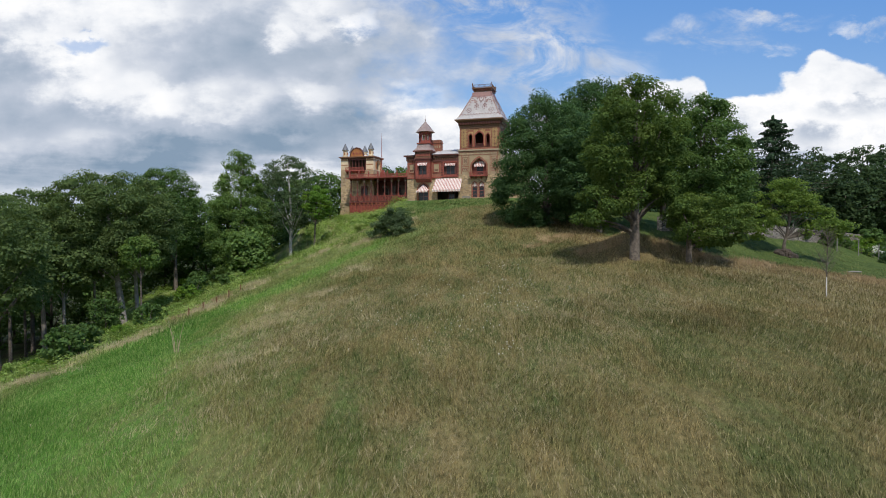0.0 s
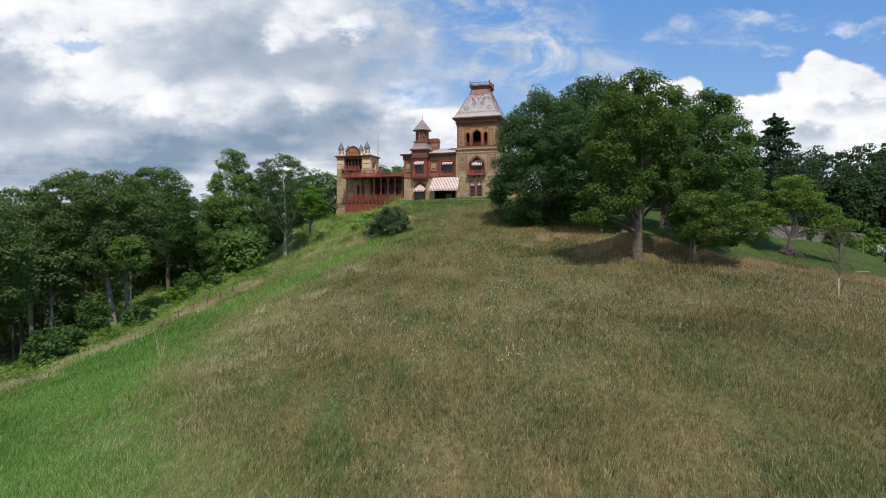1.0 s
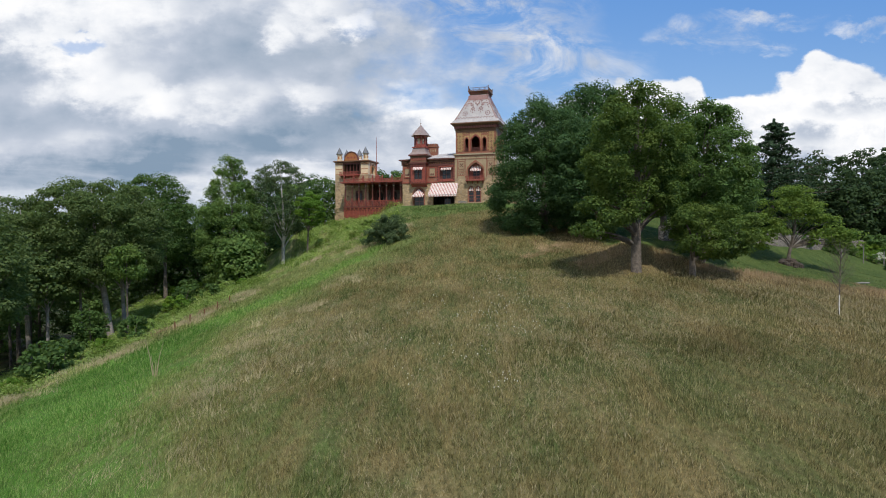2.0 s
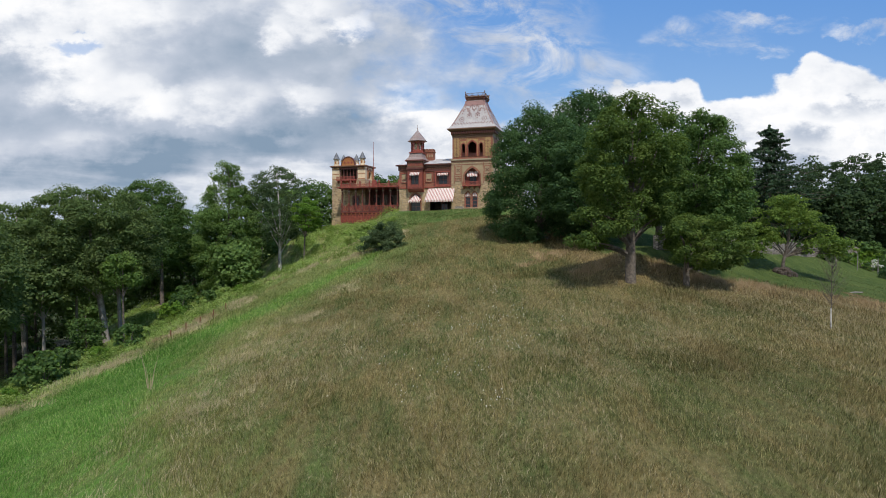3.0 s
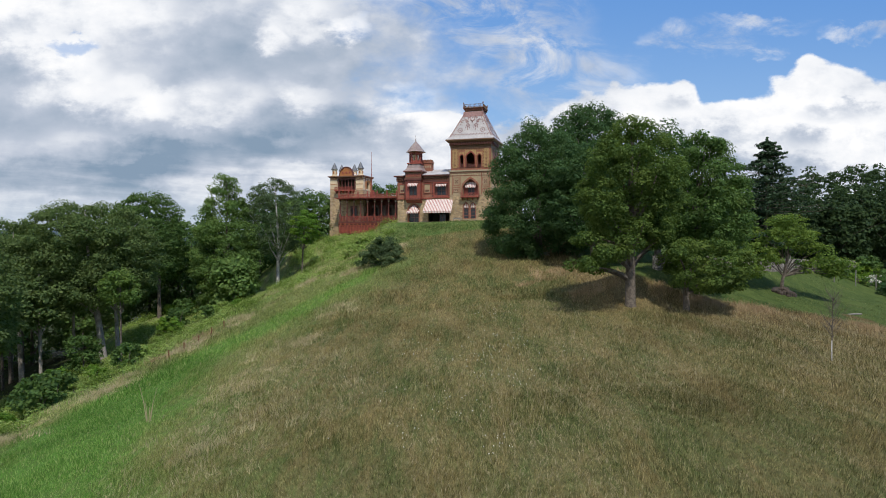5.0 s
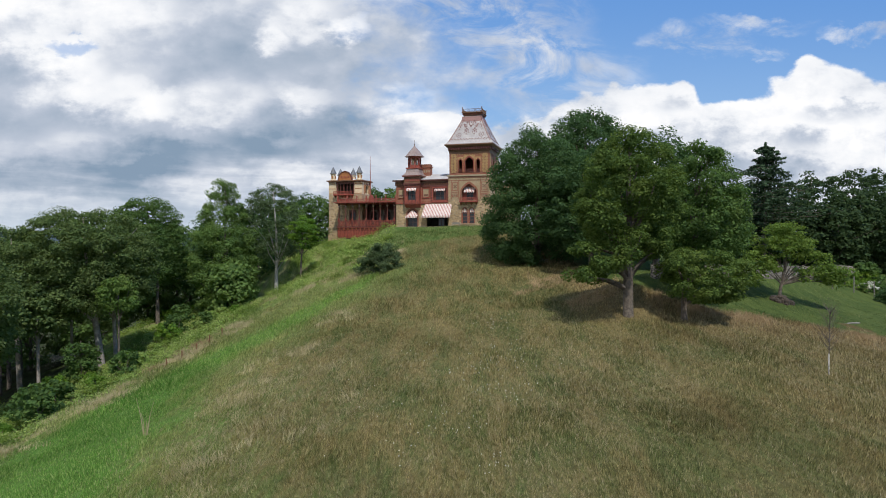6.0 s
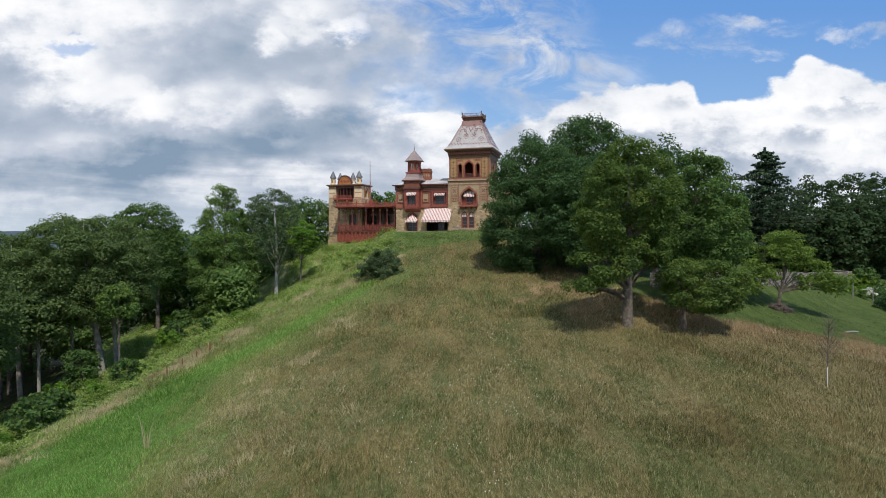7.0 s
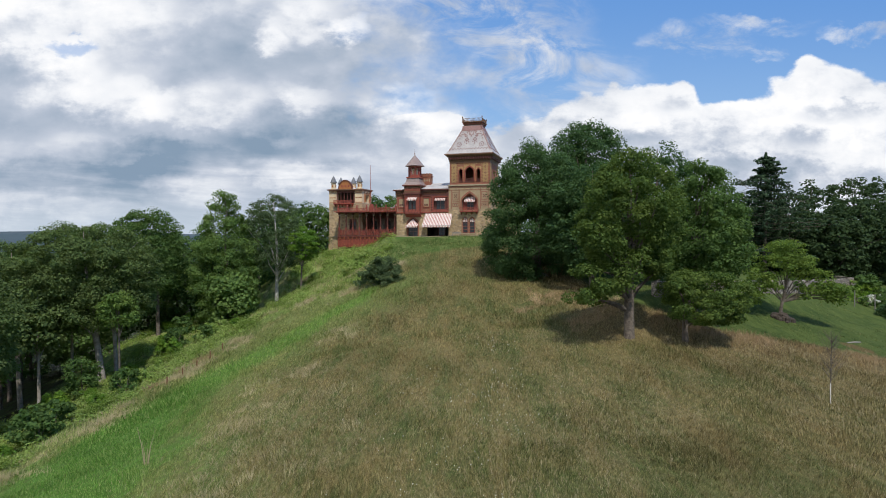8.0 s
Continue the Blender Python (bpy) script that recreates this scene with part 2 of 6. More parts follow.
def leaf(name, dark, lit, warm, warm_amount=0.25, through=0.35):
    """Leaves: tones by leaf, by branch and by tree, with light coming through."""
    m = bpy.data.materials.new(name)
    m.use_nodes = True
    k = Nodes(m.node_tree)
    p = k.position()
    c = k.mix(k.step(k.add(k.mul(k.island(), 0.5), k.mul(k.noise(p, 1.1, 3, 0.6), 0.5)), 0.22, 0.80), dark, lit)
    c = k.mix(k.step(k.noise(p, 0.55, 3, 0.6), 0.42, 0.72, 0.0, warm_amount * 2), c, warm)
    c = k.mix(k.mul(k.each(), 0.22), c, (dark[0] * 0.8, dark[1] * 0.8, dark[2] * 0.8))
    d = k.n.new("ShaderNodeBsdfPrincipled")
    k.put(d.inputs["Base Color"], c)
    d.inputs["Roughness"].default_value = 0.7
    d.inputs["Specular IOR Level"].default_value = 0.08
    s = k.n.new("ShaderNodeBsdfTranslucent")
    k.put(s.inputs[0], k.mix(0.5, c, (lit[0] * 1.3, lit[1] * 1.3, lit[2] * 0.5)))
    x = k.n.new("ShaderNodeMixShader")
    x.inputs[0].default_value = through
    k.l.new(d.outputs[0], x.inputs[1]), k.l.new(s.outputs[0], x.inputs[2])
    k.l.new(x.outputs[0], k.n.new("ShaderNodeOutputMaterial").inputs[0])
    return m


def meadow(k):
    """Meadow colour by place: straw and green in drifts, a fresh green sward down one flank, mown lawn by the house and the orchard."""
    p = k.position()
    x, y, z = k.split(p)
    n1 = k.noise(k.vec(x, k.mul(y, 0.6), 0.0), 0.10, 4, 0.6, 0.4)
    lay = k.add(k.mul(y, 0.30), k.mul(x, 0.12))
    n2 = k.noise(k.vec(x, lay, 3.0), 0.55, 7, 0.7, 0.3)
    n3 = k.noise(k.vec(x, lay, 6.0), 3.2, 5, 0.7)
    straw, olive, rust, green, rough = (0.325, 0.247, 0.108), (0.105, 0.145, 0.042), (0.25, 0.175, 0.085), (0.12, 0.285, 0.044), (0.22, 0.31, 0.08)
    c = k.mix(k.step(k.add(k.mul(n2, 0.6), k.add(k.mul(n1, 0.2), k.mul(n3, 0.2))), 0.37, 0.63), olive, straw)
    c = k.mix(k.mul(k.step(n1, 0.52, 0.7), 0.22), c, olive)
    c = k.mix(k.mul(k.step(k.add(x, k.mul(n2, 18.0)), 26.0, 42.0), 0.6), c, rust)
    # Darker brown towards +x: a passing cloud's shade averaged into the colour.
    c = k.mix(k.step(k.add(x, k.mul(n1, 14.0)), 6.0, 22.0, 0.0, 0.2), c, (0.12, 0.098, 0.042))
    edge = k.add(k.sub(y, k.sub(62.0, k.mul(x, 0.3))), k.mul(k.sub(n2, 0.5), 8.0))
    c = k.mix(k.mul(k.step(edge, -8.0, -2.0, 0.0, 0.6), k.step(x, 12.0, 17.0)), c, (0.38, 0.265, 0.145))
    n4 = k.noise(k.vec(x, k.mul(y, 0.6), 9.0), 7.5, 4, 0.75)
    c = k.mix(k.step(n4, 0.50, 0.38, 0.0, 0.6), c, (0.060, 0.066, 0.022))
    c = k.mix(k.step(n4, 0.54, 0.68, 0.0, 0.55), c, (0.40, 0.345, 0.17))
    far = k.math("MAXIMUM", k.sub(y, 52.0), -38.0)
    rim_line = k.add(-23.6, k.mul(k.mul(far, far), 0.0070))
    core = k.add(rim_line, k.mul(k.mul(k.math("MAXIMUM", far, 0.0), 0.33), k.step(y, 92.0, 80.0)))
    half = k.math("MINIMUM", k.math("MAXIMUM", k.sub(6.5, k.mul(k.sub(y, 35.0), 0.118)), 1.2), 5.6)
    drift = k.mul(k.math("MINIMUM", k.mul(half, 0.16), 1.0), k.add(k.mul(k.sub(n2, 0.5), 12.0), k.add(k.mul(k.sub(n1, 0.5), 12.0), k.mul(k.sub(n3, 0.5), 5.0))))
    c = k.mix(k.step(k.add(k.sub(k.sub(x, core), half), drift), 11.0, -1.0, 0.0, 0.62), c, rough)
    off = k.add(k.sub(k.math("ABSOLUTE", k.sub(x, core)), half), drift)
    c = k.mix(k.mul(k.step(off, k.mul(half, 0.62), k.mul(half, -0.6), 0.0, 0.9), k.step(y, 88.0, 80.0)), c, k.mix(k.step(y, 50.0, 74.0), green, (0.145, 0.28, 0.046)))
    c = k.mix(k.step(k.add(k.sub(x, k.sub(rim_line, half)), k.mul(k.sub(n2, 0.5), 5.0)), -0.5, -2.0, 0.0, 0.85), c, k.mix(k.step(n2, 0.52, 0.72, 0.0, 0.7), rough, straw))
    rim = k.add(k.math("ABSOLUTE", k.add(k.sub(x, k.sub(rim_line, half)), 0.9)), k.mul(k.sub(k.add(k.mul(n2, 0.6), k.mul(n1, 0.4)), 0.5), 9.0))
    c = k.mix(k.mul(k.step(rim, 2.2, 0.2, 0.0, 0.7), k.step(k.add(k.mul(n1, 0.5), k.mul(n2, 0.5)), 0.46, 0.56)), c, (0.46, 0.40, 0.20))
    flank = k.mul(k.step(k.add(y, k.mul(k.sub(n2, 0.5), 14.0)), 80.0, 92.0), k.step(k.add(x, k.mul(k.sub(n2, 0.5), 8.0)), -4.0, -9.0))
    c = k.mix(k.mul(flank, 0.85), c, k.mix(k.step(n2, 0.42, 0.66), (0.24, 0.37, 0.075), (0.43, 0.41, 0.19)))
    return c, n1, n2, n3, x, y


def grass_like(name, blades):
    m = bpy.data.materials.new(name)
    m.use_nodes = True
    k = Nodes(m.node_tree)
    c, n1, n2, n3, x, y = meadow(k)
    lawn_side = k.mul(k.step(x, 17.0, 20.0), k.step(k.sub(y, k.sub(64.0, k.mul(x, 0.3))), -1.2, 1.2))
    terrace = k.mul(k.step(k.add(y, k.mul(k.sub(n2, 0.5), 2.0)), 97.5, 99.0), k.step(k.add(x, k.mul(k.sub(n2, 0.5), 6.0)), -11.0, -8.0))
    lawn = k.mix(k.step(k.add(k.mul(n2, 0.6), k.mul(n3, 0.4)), 0.35, 0.65), (0.044, 0.074, 0.018), (0.102, 0.134, 0.036))
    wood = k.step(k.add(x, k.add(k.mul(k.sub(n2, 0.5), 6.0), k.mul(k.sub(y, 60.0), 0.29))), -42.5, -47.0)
    if blades:
        c = k.mix(lawn_side, c, k.mix(0.4, lawn, (0.12, 0.17, 0.05)))
        c = k.mix(terrace, c, (0.115, 0.17, 0.045))
        tone = k.step(k.island(), 0.0, 1.0, 0.55, 1.55)
        c = k.mix(1.0, c, k.vec(tone, tone, tone), "MULTIPLY")
        c = k.mix(k.step(k.island(), 0.55, 1.0, 0.0, 0.5), c, (0.54, 0.465, 0.24))
        s = k.n.new("ShaderNodeBsdfTranslucent")
        d = k.n.new("ShaderNodeBsdfPrincipled")
        k.put(d.inputs["Base Color"], c), k.put(s.inputs[0], c)
        d.inputs["Roughness"].default_value = 0.6
        d.inputs["Specular IOR Level"].default_value = 0.08
        o = k.n.new("ShaderNodeMixShader")
        o.inputs[0].default_value = 0.3
        k.l.new(d.outputs[0], o.inputs[1]), k.l.new(s.outputs[0], o.inputs[2])
    else:
        c = k.mix(k.step(n3, 0.30, 0.62, 0.15, 0.60), c, (0.062, 0.060, 0.026))
        c = k.mix(terrace, c, k.mix(k.step(n2, 0.4, 0.62), (0.07, 0.125, 0.028), (0.13, 0.17, 0.05)))
        c = k.mix(lawn_side, c, lawn)
        gx, gy = k.sub(x, 37.9), k.mul(k.sub(y, 55.2), 0.6)
        c = k.mix(k.step(k.add(k.add(k.mul(gx, gx), k.mul(gy, gy)), k.mul(k.sub(n3, 0.5), 2.5)), 1.7, 0.6, 0.0, 0.7), c, (0.16, 0.095, 0.05))
        along = k.add(k.mul(k.add(x, 28.0), 0.541), k.mul(k.sub(y, 103.0), 0.841))
        across = k.math("ABSOLUTE", k.add(k.sub(k.mul(k.add(x, 28.0), 0.841), k.mul(k.sub(y, 103.0), 0.541)), k.mul(k.sub(n3, 0.5), 1.4)))
        # Bare soil along the ditch, coloured dark to give the notch's shade as well.
        soil_shade = k.mul(k.step(across, 1.5, 0.8), k.mul(k.step(along, -0.5, 1.5), k.step(along, 14.5, 12.5)))
        c = k.mix(soil_shade, c, k.mix(k.step(n3, 0.4, 0.65), (0.05, 0.038, 0.026), (0.16, 0.125, 0.08)))
        # Under the flank woods: dark litter colour that also carries the trees' shade.
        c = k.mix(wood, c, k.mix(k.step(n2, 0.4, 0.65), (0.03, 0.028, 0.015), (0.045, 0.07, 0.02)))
        o = k.n.new("ShaderNodeBsdfPrincipled")
        k.put(o.inputs["Base Color"], c)
        o.inputs["Roughness"].default_value = 0.95
        o.inputs["Specular IOR Level"].default_value = 0.1
        k.l.new(k.bump(k.add(n3, k.noise(k.position(), 11.0, 3, 0.7)), 0.8, 0.12), o.inputs["Normal"])
    k.l.new(o.outputs[0], k.n.new("ShaderNodeOutputMaterial").inputs[0])
    return m


M_GROUND, M_BLADES = grass_like("meadow_ground", False), grass_like("meadow_blades", True)
M_STONE = rubble("rubble_stone", ((0.45, 0.315, 0.165), (0.58, 0.42, 0.245), (0.23, 0.155, 0.10)), (0.40, 0.315, 0.215), 2.4)
# Darker copy of the rubble stone; the porch's shade is in the colour.
M_STONE_DARK = rubble("shaded_stone", ((0.19, 0.165, 0.13), (0.26, 0.225, 0.175), (0.13, 0.115, 0.10)), (0.20, 0.18, 0.15), 2.3)
M_DRY_STONE = rubble("dry_stone", ((0.29, 0.25, 0.20), (0.41, 0.355, 0.285), (0.18, 0.152, 0.122)), (0.06, 0.05, 0.042), 3.0)
M_PALE_BRICK = brick("pale_brick", (0.80, 0.65, 0.43), (0.74, 0.58, 0.37), (0.66, 0.55, 0.4))
M_YELLOW = brick("ochre_brick", (0.53, 0.345, 0.155), (0.43, 0.26, 0.11), (0.30, 0.19, 0.10))
M_RED_BRICK = brick("red_brick", (0.36, 0.125, 0.07), (0.28, 0.09, 0.052), (0.28, 0.2, 0.15))
M_RED = plain("oxide_red_paint", (0.215, 0.046, 0.032), (0.35, 0.088, 0.058), 2.4, 0.55, 0.15)
M_MAROON = plain("maroon_paint", (0.105, 0.032, 0.024), (0.155, 0.05, 0.036), 1.2, 0.55, 0.15)
M_BROWN = plain("brown_cornice_paint", (0.15, 0.075, 0.042), (0.21, 0.105, 0.055), 1.5, 0.6, 0.2)
M_ORANGE = plain("orange_tile", (0.42, 0.17, 0.05), (0.34, 0.12, 0.04), 2.0, 0.5, 0.2)
M_BUFF = plain("buff_stone_band", (0.44, 0.36, 0.24), (0.36, 0.28, 0.18), 1.5, 0.85, 0.2)
M_TIN = plain("grey_tin_roof", (0.50, 0.48, 0.47), (0.62, 0.59, 0.57), 0.9, 0.5, 0.15)
M_SLATE = slates("pale_slate", (0.52, 0.49, 0.465), (0.44, 0.41, 0.40), (0.27, 0.25, 0.25))
M_SLATE_ROSE = slates("rose_slate", (0.33, 0.175, 0.155), (0.28, 0.15, 0.135), (0.2, 0.12, 0.11))
M_SLATE_MIX = slates("grey_rose_slate", (0.33, 0.27, 0.25), (0.30, 0.21, 0.19), (0.2, 0.15, 0.14))
M_SLATE_DARK = slates("grey_blue_slate", (0.13, 0.14, 0.155), (0.17, 0.175, 0.19), (0.09, 0.09, 0.1))
M_SLATE_MARK = plain("red_slate_mark", (0.19, 0.105, 0.10), (0.25, 0.145, 0.135), 3.0, 0.65, 0.2)
M_BUFF_BRICK = brick("buff_panel_brick", (0.45, 0.345, 0.21), (0.39, 0.285, 0.165), (0.4, 0.32, 0.22))
M_AWNING = striped("striped_awning", (0.76, 0.70, 0.65), (0.42, 0.115, 0.10), 0.30)
# Near-black colour standing in for the shade inside openings.
M_DARK = plain("interior_shade", (0.03, 0.024, 0.02), (0.05, 0.038, 0.03), 1.0, 0.8, 0.1)
M_BARK = plain("grey_brown_bark", (0.07, 0.055, 0.043), (0.185, 0.155, 0.125), 3.4, 0.95, 1.0, 0.0, 9.0, 0.06)
M_BARK_PALE = plain("pale_bark", (0.19, 0.165, 0.14), (0.38, 0.34, 0.295), 1.6, 0.95, 0.9, 0.0, 8.0, 0.05)
M_BIRCH = plain("white_birch_bark", (0.58, 0.55, 0.50), (0.30, 0.28, 0.25), 1.7, 0.8, 0.5, 0.0, 7.0, 0.03)
M_POST = plain("rusty_post", (0.16, 0.075, 0.035), (0.24, 0.12, 0.06), 3.0, 0.85, 0.4)
M_GREY_WOOD = plain("weathered_grey_wood", (0.20, 0.18, 0.16), (0.30, 0.28, 0.25), 3.0, 0.9, 0.4)
M_WHITE = plain("white_guard", (0.62, 0.58, 0.54), (0.72, 0.69, 0.66), 3.0, 0.8, 0.2)
M_FLOWER = plain("white_petals", (0.72, 0.72, 0.66), (0.8, 0.78, 0.6), 9.0, 0.7, 0.1)
# Blue haze of distance is mixed into the ridge's base colour.
M_HILL = plain("hazy_distant_woods", (0.035, 0.06, 0.075), (0.055, 0.085, 0.10), 0.004, 1.0, 0.2)
M_EARTH = plain("bare_earth", (0.045, 0.035, 0.026), (0.085, 0.065, 0.05), 1.5, 0.95, 0.6)
M_LEAF = leaf("maple_leaves", (0.049, 0.095, 0.032), (0.140, 0.238, 0.067), (0.165, 0.213, 0.055), 0.2, 0.4)
M_LEAF_DARK = leaf("dark_maple_leaves", (0.034, 0.076, 0.036), (0.103, 0.185, 0.067), (0.118, 0.177, 0.053), 0.15, 0.4)
M_LEAF_OAK = leaf("oak_leaves", (0.055, 0.094, 0.036), (0.156, 0.224, 0.074), (0.170, 0.198, 0.076), 0.2, 0.4)
# Shaded copy of the maple leaves: cloud shade on the woods is in the colour.
M_LEAF_SHADE = leaf("shaded_wood_leaves", (0.026, 0.050, 0.023), (0.068, 0.112, 0.043), (0.080, 0.110, 0.036), 0.15, 0.3)
M_LEAF_LIGHT = leaf("fresh_leaves", (0.088, 0.184, 0.032), (0.184, 0.320, 0.048), (0.240, 0.320, 0.040), 0.3, 0.45)
M_LEAF_LIGHT2 = leaf("bright_maple_leaves", (0.064, 0.122, 0.034), (0.185, 0.288, 0.074), (0.21, 0.26, 0.06), 0.2, 0.45)
M_LEAF_YELLOW = leaf("yellow_green_leaves", (0.085, 0.145, 0.034), (0.215, 0.31, 0.068), (0.25, 0.30, 0.06), 0.25, 0.45)
M_LEAF_OPEN = leaf("open_maple_leaves", (0.042, 0.082, 0.025), (0.152, 0.230, 0.056), (0.18, 0.23, 0.052), 0.3, 0.42)
# Lit copy of the maple leaves: sunlight on the flank trees is in the colour.
M_LEAF_SUN = leaf("sunlit_maple_leaves", (0.080, 0.148, 0.048), (0.22, 0.335, 0.100), (0.245, 0.305, 0.082), 0.2, 0.48)
M_STRAW = plain("dry_straw", (0.30, 0.25, 0.14), (0.43, 0.36, 0.21), 0.7, 0.8, 0.05)
M_LEAF_BIRCH = leaf("birch_leaves", (0.059, 0.098, 0.049), (0.133, 0.192, 0.088), (0.146, 0.176, 0.078), 0.2)
M_NEEDLE = leaf("conifer_needles", (0.028, 0.055, 0.030), (0.068, 0.112, 0.056), (0.070, 0.098, 0.048), 0.1, 0.1)
M_WEED = leaf("rough_weeds", (0.17, 0.26, 0.066), (0.36, 0.48, 0.14), (0.46, 0.45, 0.20), 0.3, 0.45)


def glass_material():
    m = bpy.data.materials.new("window_glass")
    m.use_nodes = True
    k = Nodes(m.node_tree)
    b = k.n.new("ShaderNodeBsdfPrincipled")
    k.put(b.inputs["Base Color"], (0.03, 0.032, 0.035))
    b.inputs["Roughness"].default_value, b.inputs["IOR"].default_value = 0.06, 1.5
    k.l.new(k.bump(k.noise(k.local(), 1.2, 2), 0.05, 0.02), b.inputs["Normal"])
    k.l.new(b.outputs[0], k.n.new("ShaderNodeOutputMaterial").inputs[0])
    return m


M_GLASS = glass_material()


# ---- mesh building ----
class Build:
    """Gathers solids for one mesh."""

    def __init__(self):
        self.v, self.f, self.cuts = [], [], []

    def cut(self):
        self.cuts.append((len(self.v), len(self.f)))

    def solid(self, pts, faces):
        self.cut()
        o = len(self.v)
        self.v += [tuple(p) for p in pts]
        self.f += [tuple(o + i for i in f) for f in faces]
        return self

    def box(self, x0, x1, y0, y1, z0, z1):
        return self.solid([(x0, y0, z0), (x1, y0, z0), (x1, y1, z0), (x0, y1, z0), (x0, y0, z1), (x1, y0, z1), (x1, y1, z1), (x0, y1, z1)],
                          [(0, 3, 2, 1), (4, 5, 6, 7), (0, 1, 5, 4), (1, 2, 6, 5), (2, 3, 7, 6), (3, 0, 4, 7)])

    def slab(self, outline, y0, y1):
        """A plate: outline of (x, z), counter-clockwise from the front, from y0 to y1."""
        n = len(outline)
        return self.solid([(x, y0, z) for x, z in outline] + [(x, y1, z) for x, z in outline],
                          [tuple(range(n)), tuple(range(2 * n - 1, n - 1, -1))] + [(i, i + n, (i + 1) % n + n, (i + 1) % n) for i in range(n)])

    def side_slab(self, outline, x0, x1):
        """A plate across x: outline of (y, z)."""
        n = len(outline)
        return self.solid([(x1, y, z) for y, z in outline] + [(x0, y, z) for y, z in outline],
                          [tuple(range(n)), tuple(range(2 * n - 1, n - 1, -1))] + [(i, i + n, (i + 1) % n + n, (i + 1) % n) for i in range(n)])

    def turned(self, x, y, rings, n=8, turn=0.0):
        """A solid of revolution or a pyramid: rings of (radius, z), bottom first."""
        self.cut()
        o = len(self.v)
        for r, z in rings:
            self.v += [(x + r * math.cos(turn + 2 * math.pi * i / n), y + r * math.sin(turn + 2 * math.pi * i / n), z) for i in range(n)]
        for k in range(len(rings) - 1):
            self.f += [(o + k * n + i, o + k * n + (i + 1) % n, o + (k + 1) * n + (i + 1) % n, o + (k + 1) * n + i) for i in range(n)]
        self.f += [tuple(o + i for i in reversed(range(n))), tuple(o + (len(rings) - 1) * n + i for i in range(n))]
        return self

    def square(self, x, y, rings):
        return self.turned(x, y, [(r * math.sqrt(2), z) for r, z in rings], 4, math.pi / 4)

    def tube(self, pts, radii, n=7):
        """A round limb along points."""
        self.cut()
        o, pts = len(self.v), [Vector(p) for p in pts]
        for i, p in enumerate(pts):
            d = (pts[min(i + 1, len(pts) - 1)] - pts[max(i - 1, 0)]).normalized()
            a = d.orthogonal().normalized()
            if i and a.dot(last) < 0.2:
                a = (last - d * last.dot(d)).normalized()
            last = a
            b = d.cross(a)
            self.v += [tuple(p + radii[i] * (a * math.cos(2 * math.pi * j / n) + b * math.sin(2 * math.pi * j / n))) for j in range(n)]
        for i in range(len(pts) - 1):
            self.f += [(o + i * n + j, o + i * n + (j + 1) % n, o + (i + 1) * n + (j + 1) % n, o + (i + 1) * n + j) for j in range(n)]
        self.f += [tuple(o + (len(pts) - 1) * n + j for j in range(n))]
        return self

    def mesh(self, name, mat):
        me = bpy.data.meshes.new(name)
        me.from_pydata(self.v, [], self.f)
        me.materials.append(mat)
        me.update()
        return me


def part(name, b, mat, parent, label="", smooth=False):
    ob = new(name, b.mesh(name, mat))
    ob.parent = parent
    if smooth:
        ob.data.polygons.foreach_set("use_smooth", [True] * len(ob.data.polygons))
    return tagged(ob, label)


def parts(name, b, mat, parent, label="", smooth=False):
    """Each solid of b as a part of its own."""
    ends = b.cuts[1:] + [(len(b.v), len(b.f))]
    for (v0, f0), (v1, f1) in zip(b.cuts, ends):
        q = Build()
        q.v, q.f = b.v[v0:v1], [tuple(i - v0 for i in f) for f in b.f[f0:f1]]
        part(name, q, mat, parent, label, smooth)


def quads(name, verts, mat, per=4):
    """A mesh of loose faces from an array (count, per, 3)."""
    n = len(verts)
    me = bpy.data.meshes.new(name)
    me.vertices.add(n * per), me.loops.add(n * per), me.polygons.add(n)
    me.vertices.foreach_set("co", np.ascontiguousarray(verts, dtype=np.float32).ravel())
    me.loops.foreach_set("vertex_index", np.arange(n * per, dtype=np.int32))
    me.polygons.foreach_set("loop_start", np.arange(0, n * per, per, dtype=np.int32))
    me.materials.append(mat)
    me.update()
    return me


def thing(name, m, label, category, group="", kind=""):
    ob = new(name)
    ob.matrix_world = m
    ob.empty_display_size = 0.5
    return tagged(ob, label, category, group, kind)


# ---- ground ----
HOUSE = pose(3.3, 117.0, 25.9, 0, 0, -17)
HOUSE_IN = HOUSE.inverted()
SLOPES = [17.53, 8.09, 6.31, 0.8, -5.78, -0.6, 8.72, 2.92, -1.99, -3.12, 1.38, -14.3, -6.34, -1.37, 0.21, -3.15, 0.96, 1.18, 3.92, 2.44, 0.73]
POWERS = [(i, j) for i in range(6) for j in range(6 - i)]


def smooth(x, lo, hi):
    t = np.clip((x - lo) / (hi - lo), 0, 1)
    return t * t * (3 - 2 * t)


def soft_clip(x, lo, hi, s=6.0):
    return lo + s * np.logaddexp(0, (x - lo) / s) - s * np.logaddexp(0, (x - hi) / s)


def off_ditch(x, y):
    """Distance from the eroded ditch that runs down the flank below the wing."""
    x0, y0, x1, y1 = -28.0, 103.0, -20.6, 114.5
    t = np.clip(((x - x0) * (x1 - x0) + (y - y0) * (y1 - y0)) / ((x1 - x0) ** 2 + (y1 - y0) ** 2), 0, 1)
    return np.hypot(x - x0 - t * (x1 - x0), y - y0 - t * (y1 - y0))


